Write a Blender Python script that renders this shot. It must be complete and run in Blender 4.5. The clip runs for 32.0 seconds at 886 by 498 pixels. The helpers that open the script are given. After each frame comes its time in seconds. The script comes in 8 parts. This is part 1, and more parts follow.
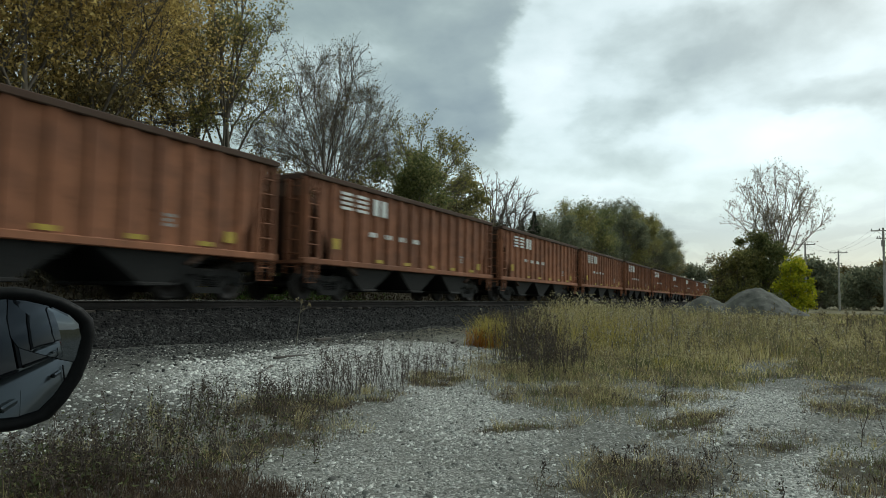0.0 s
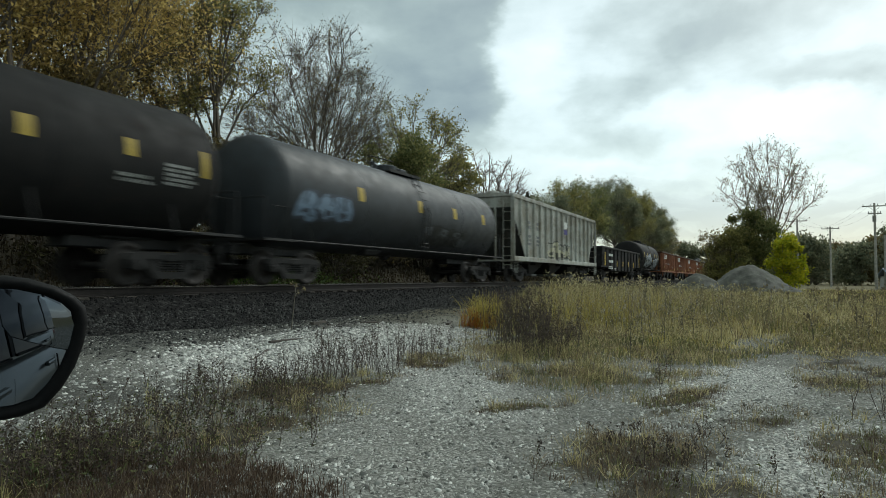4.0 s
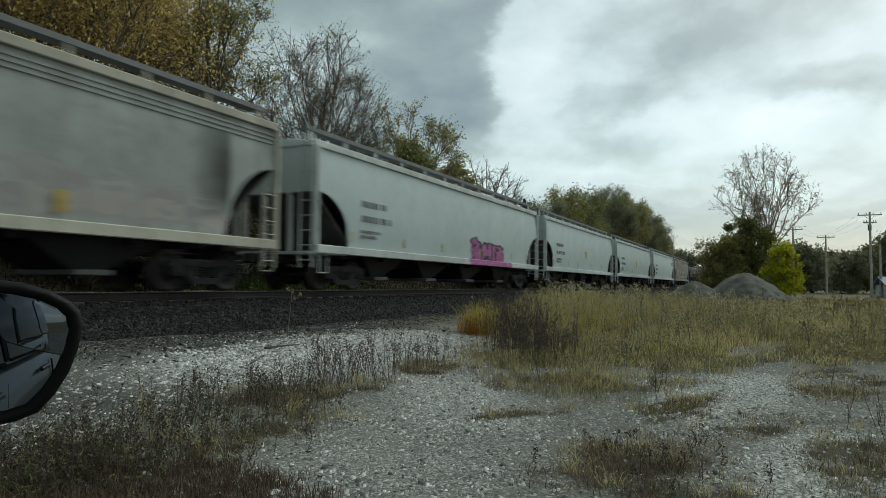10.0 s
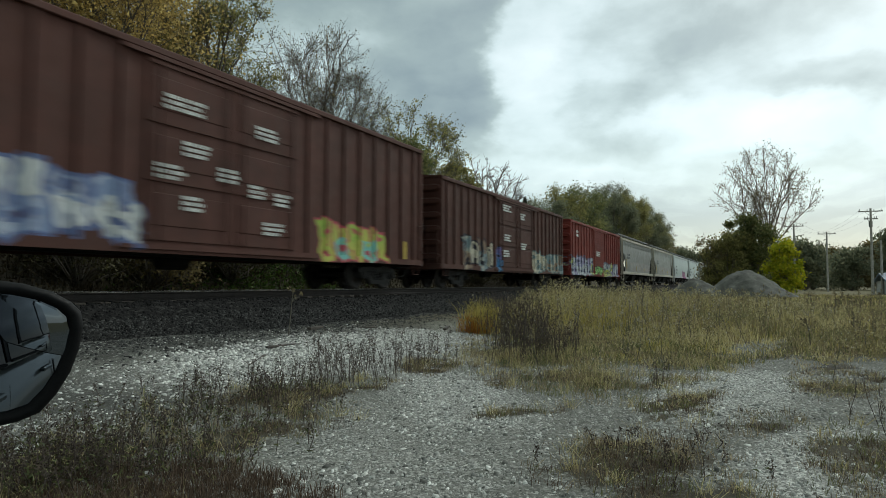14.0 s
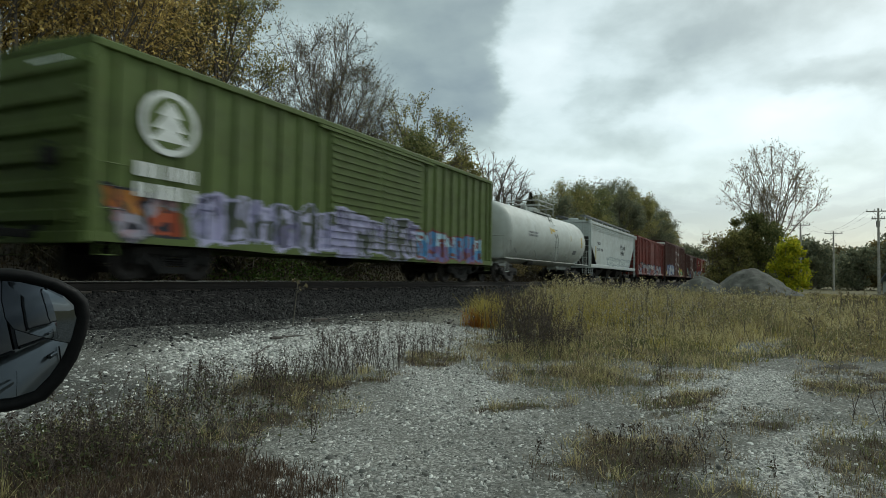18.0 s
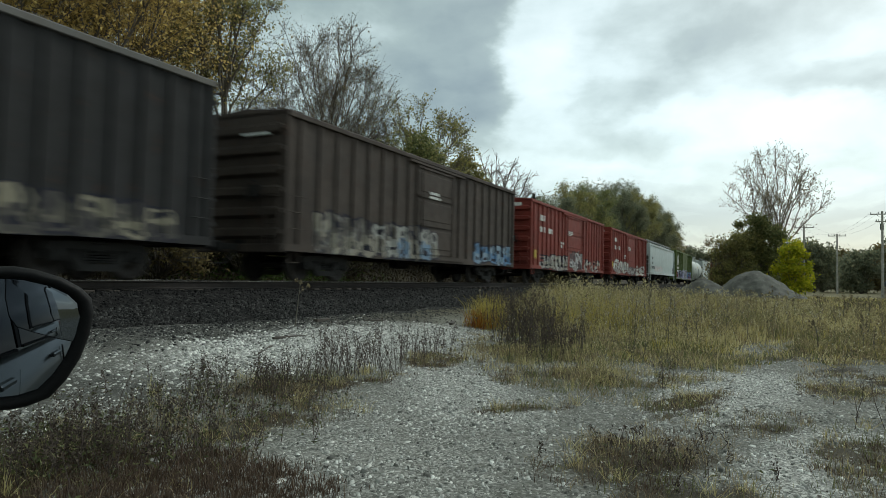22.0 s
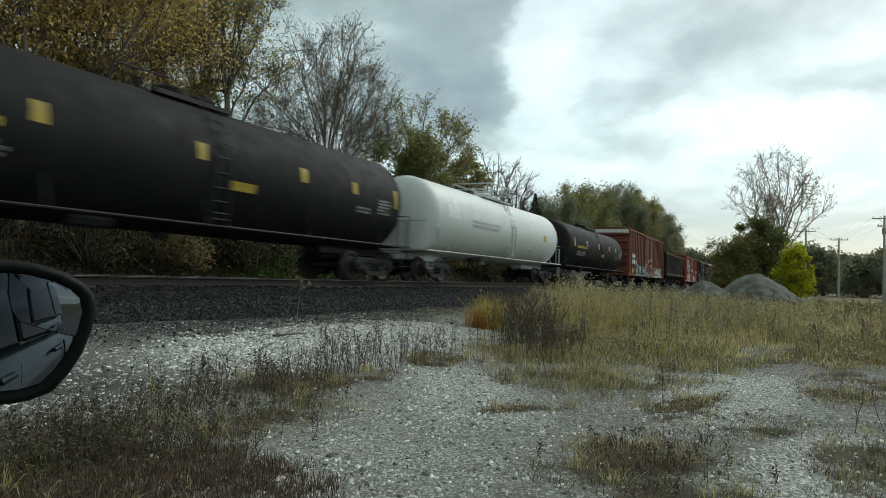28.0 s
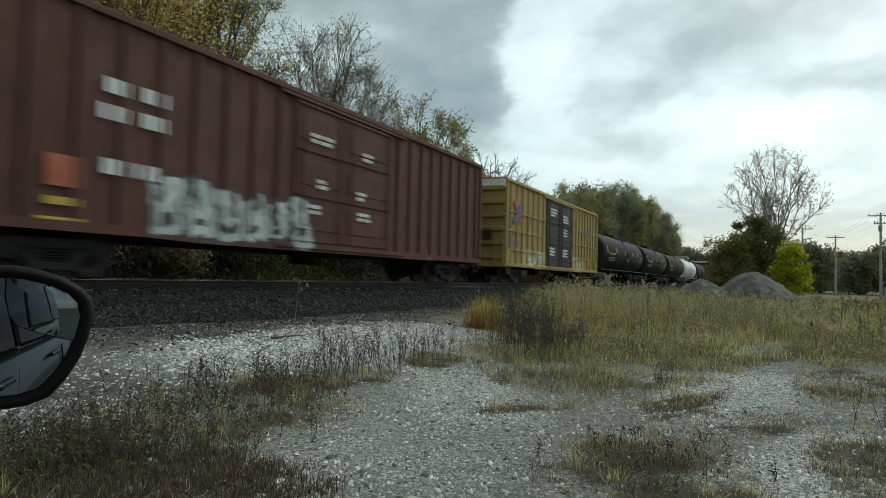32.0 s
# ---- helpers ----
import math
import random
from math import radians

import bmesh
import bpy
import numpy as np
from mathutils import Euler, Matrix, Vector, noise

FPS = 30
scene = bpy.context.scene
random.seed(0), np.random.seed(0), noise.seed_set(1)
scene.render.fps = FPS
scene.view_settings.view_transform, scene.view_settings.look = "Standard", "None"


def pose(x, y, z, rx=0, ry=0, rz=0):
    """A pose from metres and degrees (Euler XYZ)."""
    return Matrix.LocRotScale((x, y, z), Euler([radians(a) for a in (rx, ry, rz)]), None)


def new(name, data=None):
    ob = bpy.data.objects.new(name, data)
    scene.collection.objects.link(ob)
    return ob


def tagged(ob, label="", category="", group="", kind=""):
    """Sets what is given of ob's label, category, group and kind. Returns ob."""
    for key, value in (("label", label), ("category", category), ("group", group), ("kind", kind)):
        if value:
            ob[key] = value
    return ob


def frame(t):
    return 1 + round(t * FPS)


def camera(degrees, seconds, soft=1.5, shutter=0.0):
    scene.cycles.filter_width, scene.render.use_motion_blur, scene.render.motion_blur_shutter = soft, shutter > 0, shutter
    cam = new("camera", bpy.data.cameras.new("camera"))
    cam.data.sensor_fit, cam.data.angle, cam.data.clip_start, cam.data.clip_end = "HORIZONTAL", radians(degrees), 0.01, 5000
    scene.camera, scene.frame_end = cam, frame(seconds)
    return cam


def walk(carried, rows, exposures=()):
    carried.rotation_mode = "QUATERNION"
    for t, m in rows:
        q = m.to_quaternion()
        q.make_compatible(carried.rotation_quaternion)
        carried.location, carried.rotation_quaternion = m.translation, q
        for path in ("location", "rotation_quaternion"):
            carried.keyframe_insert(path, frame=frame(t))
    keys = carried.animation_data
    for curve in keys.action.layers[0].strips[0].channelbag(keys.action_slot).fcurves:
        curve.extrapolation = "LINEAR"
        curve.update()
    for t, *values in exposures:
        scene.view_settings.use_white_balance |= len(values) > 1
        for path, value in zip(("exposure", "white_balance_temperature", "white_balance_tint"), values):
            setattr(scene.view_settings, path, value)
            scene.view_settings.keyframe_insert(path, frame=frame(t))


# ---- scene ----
EYE = 1.2            # the camera's height over the yard
RAIL = 1.0           # top of the rails over the yard
TRACK = 12.4         # the track's centre line, along x
SPEED = 20.615       # of the train, along +x

cam = camera(67.65, 32.0, soft=0.6, shutter=0.42)
walk(cam, [(t, pose(x, y, EYE + z, rx, ry, rz)) for t, x, y, z, rx, ry, rz in (
    (0, -0.0014, 0.0029, -0.0008, 94.087, -1.046, -63.619),
    (0.5, -0.0006, 0.0012, -0.0005, 93.597, -0.829, -63.329),
    (1, -0.0006, 0.0013, -0.0006, 93.194, -0.653, -63.214),
    (1.5, -0.0005, 0.0011, -0.0003, 92.872, -0.446, -63.214),
    (2, -0.0005, 0.0012, -0.0011, 92.636, -0.582, -63.393),
    (2.5, -0.0005, 0.0010, -0.0001, 92.501, -0.503, -63.626),
    (3, -0.0006, 0.0013, -0.0010, 92.486, -0.372, -63.848),
    (3.5, -0.0005, 0.0011, -0.0003, 92.478, -0.104, -64.054),
    (5.5, -0.0010, 0.0020, -0.0005, 92.702, -0.621, -64.340),
    (6, -0.0009, 0.0020, -0.0011, 92.765, -0.652, -64.327),
    (6.5, -0.0005, 0.0011, -0.0001, 92.797, -0.521, -64.306),
    (7, -0.0004, 0.0009, -0.0008, 92.904, -0.363, -64.324),
    (7.5, -0.0005, 0.0010, -0.0008, 93.001, -0.350, -64.353),
    (8, -0.0005, 0.0010, 0.0002, 93.061, -0.282, -64.353),
    (8.5, -0.0002, 0.0003, 0.0006, 93.112, -0.175, -64.366),
    (9, -0.0000, 0.0000, 0.0000, 93.131, -0.000, -64.383),
    (9.5, -0.0002, 0.0006, -0.0007, 93.124, -0.135, -64.384),
    (10, -0.0005, 0.0011, -0.0002, 93.079, -0.445, -64.401),
    (10.5, -0.0005, 0.0012, -0.0005, 93.056, -0.550, -64.399),
    (11, -0.0008, 0.0019, -0.0013, 93.120, -0.557, -64.382),
    (11.5, -0.0011, 0.0024, -0.0005, 93.173, -0.512, -64.364),
    (12, -0.0011, 0.0023, -0.0006, 93.266, -0.334, -64.337),
    (12.5, -0.0002, 0.0004, 0.0003, 93.258, -0.182, -64.277),
    (13, -0.0004, 0.0010, -0.0004, 93.180, -0.085, -64.299),
    (13.5, -0.0006, 0.0012, -0.0004, 93.054, -0.173, -64.320),
    (14, -0.0002, 0.0003, -0.0002, 92.952, -0.156, -64.323),
    (14.5, -0.0006, 0.0013, -0.0006, 92.885, -0.226, -64.303),
    (16.5, -0.0002, 0.0004, -0.0002, 92.778, -0.402, -64.210),
    (17, -0.0003, 0.0006, 0.0005, 92.624, -0.612, -64.137),
    (17.5, -0.0011, 0.0023, -0.0009, 92.518, -0.854, -64.051),
    (18, -0.0008, 0.0016, -0.0004, 92.419, -0.998, -63.939),
    (18.5, -0.0007, 0.0014, -0.0005, 92.391, -0.992, -63.900),
    (19, -0.0006, 0.0013, -0.0008, 92.379, -0.983, -63.839),
    (19.5, -0.0009, 0.0019, -0.0004, 92.343, -1.232, -63.782),
    (20, -0.0007, 0.0015, -0.0002, 92.360, -1.223, -63.725),
    (20.5, -0.0005, 0.0010, -0.0004, 92.384, -1.303, -63.684),
    (21, -0.0007, 0.0015, -0.0012, 92.431, -1.203, -63.669),
    (21.5, -0.0009, 0.0019, 0.0001, 92.456, -1.306, -63.684),
    (22, -0.0010, 0.0021, -0.0008, 92.481, -1.299, -63.724),
    (22.5, -0.0005, 0.0011, -0.0004, 92.489, -1.097, -63.754),
    (23, -0.0007, 0.0015, -0.0005, 92.504, -1.118, -63.776),
    (23.5, -0.0009, 0.0019, -0.0008, 92.502, -1.213, -63.802),
    (24, -0.0012, 0.0024, -0.0006, 92.495, -1.353, -63.800),
    (24.5, -0.0014, 0.0029, -0.0013, 92.466, -1.592, -63.736),
    (25, -0.0016, 0.0034, -0.0012, 92.424, -1.849, -63.668),
    (25.5, -0.0021, 0.0044, -0.0017, 92.415, -2.231, -63.603),
    (27.5, -0.0018, 0.0039, -0.0017, 92.434, -1.995, -63.607),
    (28, -0.0017, 0.0035, -0.0010, 92.430, -1.963, -63.640),
    (28.5, -0.0016, 0.0033, -0.0013, 92.442, -1.931, -63.684),
    (29, -0.0016, 0.0034, -0.0013, 92.432, -1.921, -63.747),
    (29.5, -0.0016, 0.0033, -0.0013, 92.376, -1.892, -63.804),
    (30, -0.0015, 0.0032, -0.0014, 92.398, -1.715, -63.859),
    (30.5, -0.0014, 0.0031, -0.0017, 92.405, -1.696, -63.885),
    (31, -0.0015, 0.0032, -0.0015, 92.400, -1.713, -63.915),
    (31.5, -0.0015, 0.0032, -0.0010, 92.408, -1.666, -63.918),
    (32, -0.0019, 0.0039, -0.0007, 92.499, -1.475, -63.835),)], exposures=((0.0, -0.05), (1.2, -0.04), (2.0, 0.08), (3.0, 0.08), (5.0, 0.02), (7.0, -0.06), (9.0, -0.18), (11.0, -0.2), (12.5, -0.16), (14.0, -0.04), (17.0, -0.12), (19.0, -0.06), (22.0, 0.05), (25.0, 0.06), (28.0, 0.1), (32.0, 0.0)))

# ---- world and light ----


def nd(nt, kind, *ins):
    """A node; ins are its first inputs: a value, a socket or None."""
    n = nt.nodes.new("ShaderNode" + kind)
    for i, v in enumerate(ins):
        if v is None:
            continue
        if isinstance(v, bpy.types.NodeSocket):
            nt.links.new(v, n.inputs[i])
        else:
            n.inputs[i].default_value = v
    return n


def ma(nt, op, a, b=0.0, c=0.0, clamp=False):
    n = nd(nt, "Math", a, b, c)
    n.operation, n.use_clamp = op, clamp
    return n.outputs[0]


def ramp(nt, fac, *stops, mode="LINEAR"):
    r = nd(nt, "ValToRGB", fac)
    r.color_ramp.interpolation = mode
    e = r.color_ramp.elements
    while len(e) < len(stops):
        e.new(0.5)
    for el, (p, c) in zip(e, stops):
        el.position = p
        el.color = (c, c, c, 1) if isinstance(c, (int, float)) else (*c, 1)
    return r.outputs[0]


def mixc(nt, fac, a, b, blend="MIX"):
    n = nt.nodes.new("ShaderNodeMix")
    n.data_type, n.blend_type = "RGBA", blend
    for k, v in ((0, fac), (6, a), (7, b)):
        if isinstance(v, bpy.types.NodeSocket):
            nt.links.new(v, n.inputs[k])
        else:
            n.inputs[k].default_value = v if k == 0 else (*v[:3], 1)
    return n.outputs[2]


def noise_tex(nt, vec, scale, detail=4.0, rough=0.55, dist=0.0):
    n = nt.nodes.new("ShaderNodeTexNoise")
    if vec is not None:
        nt.links.new(vec, n.inputs["Vector"])
    n.inputs["Scale"].default_value, n.inputs["Detail"].default_value = scale, detail
    n.inputs["Roughness"].default_value, n.inputs["Distortion"].default_value = rough, dist
    return n.outputs[0]


def scaled(nt, vec, x, y, z, loc=(0, 0, 0)):
    m = nt.nodes.new("ShaderNodeMapping")
    nt.links.new(vec, m.inputs["Vector"])
    m.inputs["Scale"].default_value, m.inputs["Location"].default_value = (x, y, z), loc
    return m.outputs[0]


SUN_AZ, SUN_EL = -20.0, 42.0      # degrees from +x: the bright side of the sky


def make_world():
    w = bpy.data.worlds.new("overcast_sky")
    scene.world = w
    w.use_nodes = True
    nt = w.node_tree
    nt.nodes.clear()
    co = nd(nt, "TexCoord").outputs["Generated"]
    sep = nd(nt, "SeparateXYZ", co)
    x, y, z = sep.outputs
    sky = nd(nt, "TexSky")
    sky.sky_type, sky.sun_disc = "NISHITA", False
    sky.sun_elevation, sky.sun_rotation = radians(SUN_EL), radians(90 - SUN_AZ)
    # clouds over azimuth and elevation, in degrees
    az = ma(nt, "MULTIPLY", ma(nt, "ARCTAN2", y, x), 57.2958)
    el = ma(nt, "MULTIPLY", ma(nt, "ARCSINE", z), 57.2958)
    flat = nd(nt, "CombineXYZ", ma(nt, "MULTIPLY", az, 0.1), ma(nt, "MULTIPLY", el, 0.17), 0.0).outputs[0]
    bend = noise_tex(nt, flat, 1.1, 5, 0.55)
    bend2 = noise_tex(nt, scaled(nt, flat, 1, 1, 1, (9, 4, 2)), 1.1, 5, 0.55)
    wa = ma(nt, "ADD", az, ma(nt, "MULTIPLY", ma(nt, "SUBTRACT", bend, 0.5), 9.0))
    we = ma(nt, "ADD", el, ma(nt, "MULTIPLY", ma(nt, "SUBTRACT", bend2, 0.5), 6.0))
    soft = nd(nt, "CombineXYZ", ma(nt, "MULTIPLY", wa, 0.1), ma(nt, "MULTIPLY", we, 0.2), 3.0).outputs[0]
    big = noise_tex(nt, soft, 0.8, 3, 0.45)
    puff = noise_tex(nt, scaled(nt, co, 1, 1, 2.0, (1.7, 0.9, 0.4)), 4.2, 7, 0.52, 0.35)
    fine = noise_tex(nt, scaled(nt, co, 1, 1, 1.5), 9.0, 6, 0.5, 0.2)

    def step(v, a, b_):
        n = nd(nt, "MapRange", v, a, b_, 0.0, 1.0)
        n.interpolation_type = "SMOOTHSTEP"
        return n.outputs[0]

    def mass(a, e, ra, re, core=0.35):
        """A cloud mass round a direction, soft at its rim."""
        u, v = ma(nt, "DIVIDE", ma(nt, "SUBTRACT", wa, a), ra), ma(nt, "DIVIDE", ma(nt, "SUBTRACT", we, e), re)
        d = ma(nt, "POWER", ma(nt, "ADD", ma(nt, "MULTIPLY", u, u), ma(nt, "MULTIPLY", v, v)), 0.5)
        return step(d, 1.25, core)
    tone = ma(nt, "ADD", 0.085, ma(nt, "ADD", ma(nt, "MULTIPLY", big, 0.30), ma(nt, "ADD", ma(nt, "MULTIPLY", puff, 0.50), ma(nt, "MULTIPLY", fine, 0.20))))
    # the dark bank with its upright edge, thinning beyond
    bank = ma(nt, "MULTIPLY", step(wa, 19.4, 21.6), step(we, 9.8, 13.2))
    bank = ma(nt, "MULTIPLY", bank, ma(nt, "SUBTRACT", 1.0, ma(nt, "MULTIPLY", step(wa, 29.0, 43.0), 0.55)))
    tone = ma(nt, "SUBTRACT", tone, ma(nt, "MULTIPLY", bank, 0.20))
    for a, e, ra, re, k in ((12.5, 15.5, 6.5, 2.3, -0.10), (4.0, 20.5, 15.0, 3.0, -0.10), (-6.0, 15.5, 6.0, 1.6, -0.09), (8.0, 11.8, 5.0, 1.1, -0.07), (0.5, 12.2, 13.0, 2.2, 0.12), (17.5, 17.5, 2.6, 4.0, 0.09), (14.0, 8.6, 12.0, 2.0, 0.09), (25.0, 15.0, 4.5, 4.0, -0.04)):
        tone = ma(nt, "ADD", tone, ma(nt, "MULTIPLY", mass(a, e, ra, re), k))
    tone = ma(nt, "SUBTRACT", tone, ma(nt, "MULTIPLY", step(el, 24.0, 45.0), 0.05))
    cloud = ramp(nt, tone, (0.26, (0.128, 0.164, 0.108)), (0.44, (0.305, 0.375, 0.282)), (0.53, (0.485, 0.58, 0.49)), (0.60, (0.635, 0.75, 0.675)), (0.68, (0.75, 0.86, 0.79)), (0.80, (0.90, 1.02, 0.95)))
    # long blue-grey layers towards the horizon
    lay = noise_tex(nt, nd(nt, "CombineXYZ", ma(nt, "MULTIPLY", wa, 0.05), ma(nt, "MULTIPLY", we, 0.5), 1.0).outputs[0], 1.3, 5, 0.5)
    low = ma(nt, "MULTIPLY", ramp(nt, ma(nt, "MULTIPLY", we, 0.1), (0.0, 1.0), (0.55, 0.95), (0.95, 0.0)), ramp(nt, lay, (0.34, 0.40), (0.55, 1.0)))
    cloud = mixc(nt, ma(nt, "MULTIPLY", low, 0.8), cloud, (0.17, 0.215, 0.215))
    cl = nd(nt, "Background", cloud, 0.86)
    bl = nd(nt, "Background", sky.outputs[0], 0.05)
    add = nd(nt, "AddShader", cl.outputs[0], bl.outputs[0])
    out = nt.nodes.new("ShaderNodeOutputWorld")
    nt.links.new(add.outputs[0], out.inputs[0])


make_world()
sun = new("sun", bpy.data.lights.new("sun", "SUN"))
sun.data.energy, sun.data.angle, sun.data.color = 1.5, radians(25), (0.96, 1.0, 0.93)
sun.rotation_euler = (radians(90 - SUN_EL), 0, radians(SUN_AZ + 90))

# ---- mesh building ----


class Shape:
    """Collects vertices and faces for one mesh."""

    def __init__(self):
        self.v, self.f = [], []

    def add(self, vs, fs):
        k = len(self.v)
        self.v += [tuple(p) for p in vs]
        self.f += [tuple(i + k for i in f) for f in fs]
        return self

    def box(self, x0, x1, y0, y1, z0, z1, c=0.0):
        if c <= 0:
            vs = [(x, y, z) for x in (x0, x1) for y in (y0, y1) for z in (z0, z1)]
            return self.add(vs, [(0, 1, 3, 2), (4, 6, 7, 5), (0, 4, 5, 1), (2, 3, 7, 6), (0, 2, 6, 4), (1, 5, 7, 3)])
        # chamfered along all edges
        bm = bmesh.new()
        bmesh.ops.create_cube(bm, size=1)
        for p in bm.verts:
            p.co = ((x0 + x1) / 2 + p.co.x * (x1 - x0), (y0 + y1) / 2 + p.co.y * (y1 - y0), (z0 + z1) / 2 + p.co.z * (z1 - z0))
        bmesh.ops.bevel(bm, geom=bm.edges[:], offset=c, segments=1, affect="EDGES")
        bm.verts.index_update()
        self.add([p.co for p in bm.verts], [[p.index for p in f.verts] for f in bm.faces])
        bm.free()
        return self

    def tube(self, pts, r, n=6, caps=True):
        """A round bar along points; r a number or one a point."""
        pts = [Vector(p) for p in pts]
        rs = r if isinstance(r, (list, tuple)) else [r] * len(pts)
        rings, up = [], None
        for i, p in enumerate(pts):
            t = (pts[min(i + 1, len(pts) - 1)] - pts[max(i - 1, 0)]).normalized()
            if up is None:
                up = t.orthogonal().normalized()
            up = (up - t * up.dot(t)).normalized()
            side = t.cross(up)
            rings.append([p + (up * math.cos(a) + side * math.sin(a)) * rs[i] for a in (2 * math.pi * j / n for j in range(n))])
        return self.loft(rings, caps)

    def loft(self, rings, caps=True):
        n, k = len(rings[0]), len(rings)
        vs = [p for r in rings for p in r]
        fs = [(i * n + j, i * n + (j + 1) % n, (i + 1) * n + (j + 1) % n, (i + 1) * n + j) for i in range(k - 1) for j in range(n)]
        if caps:
            fs += [tuple(range(n - 1, -1, -1)), tuple((k - 1) * n + j for j in range(n))]
        return self.add(vs, fs)

    def prism(self, prof, x0, x1):
        """A profile of (y, z) points drawn out along x."""
        return self.loft([[(x, y, z) for y, z in prof] for x in (x0, x1)])

    def slab(self, prof, y0, y1):
        """A profile of (x, z) points drawn out along y."""
        return self.loft([[(x, y, z) for x, z in prof] for y in (y0, y1)])

    def sheet(self, grid):
        n = len(grid[0])
        return self.add([p for r in grid for p in r], [(i * n + j, i * n + j + 1, (i + 1) * n + j + 1, (i + 1) * n + j) for i in range(len(grid) - 1) for j in range(n - 1)])

    def mesh(self, name, material, smooth=False):
        m = bpy.data.meshes.new(name)
        m.from_pydata(self.v, [], self.f)
        if material:
            m.materials.append(material)
        if smooth:
            m.shade_smooth()
        m.update()
        return m


def part(name, shape, material, parent=None, label="", smooth=False):
    ob = new(name, shape if isinstance(shape, bpy.types.Mesh) else shape.mesh(name, material, smooth))
    if parent is not None:
        ob.parent = parent
    if label:
        ob["label"] = label
    return ob


def thing(name, label, category, group="", at=(0, 0, 0)):
    ob = new(name)
    ob.location = at
    ob.empty_display_size = 0.3
    return tagged(ob, label, category, group)


# ---- materials ----


def material(name):
    m = bpy.data.materials.new(name)
    m.use_nodes = True
    nt = m.node_tree
    return m, nt, nt.nodes["Principled BSDF"]


def bump(nt, bsdf, height, strength, dist):
    b = nd(nt, "Bump", strength, dist)
    nt.links.new(height, b.inputs["Height"])
    nt.links.new(b.outputs[0], bsdf.inputs["Normal"])


def plain(name, col, rough=0.7, metal=0.0, vary=0.25, scale=3.0, bumpy=0.0, fine=30.0):
    """A weathered surface of one colour, uneven at two scales."""
    m, nt, b = material(name)
    co = nd(nt, "TexCoord").outputs["Object"]
    n1, n2 = noise_tex(nt, co, scale, 5), noise_tex(nt, co, fine, 3)
    dark = tuple(c * (1 - vary) for c in col)
    lite = tuple(min(1, c * (1 + vary)) for c in col)
    c = mixc(nt, ramp(nt, n1, (0.3, 0.0), (0.7, 1.0)), dark, lite)
    c = mixc(nt, ma(nt, "MULTIPLY", ramp(nt, n2, (0.45, 0.0), (0.75, 1.0)), 0.35), c, dark)
    nt.links.new(c, b.inputs["Base Color"])
    nt.links.new(ramp(nt, n2, (0.2, max(0.02, rough - 0.12)), (0.8, min(1, rough + 0.12))), b.inputs["Roughness"])
    b.inputs["Metallic"].default_value = metal
    if bumpy:
        bump(nt, b, n2, bumpy, 0.02)
    return m


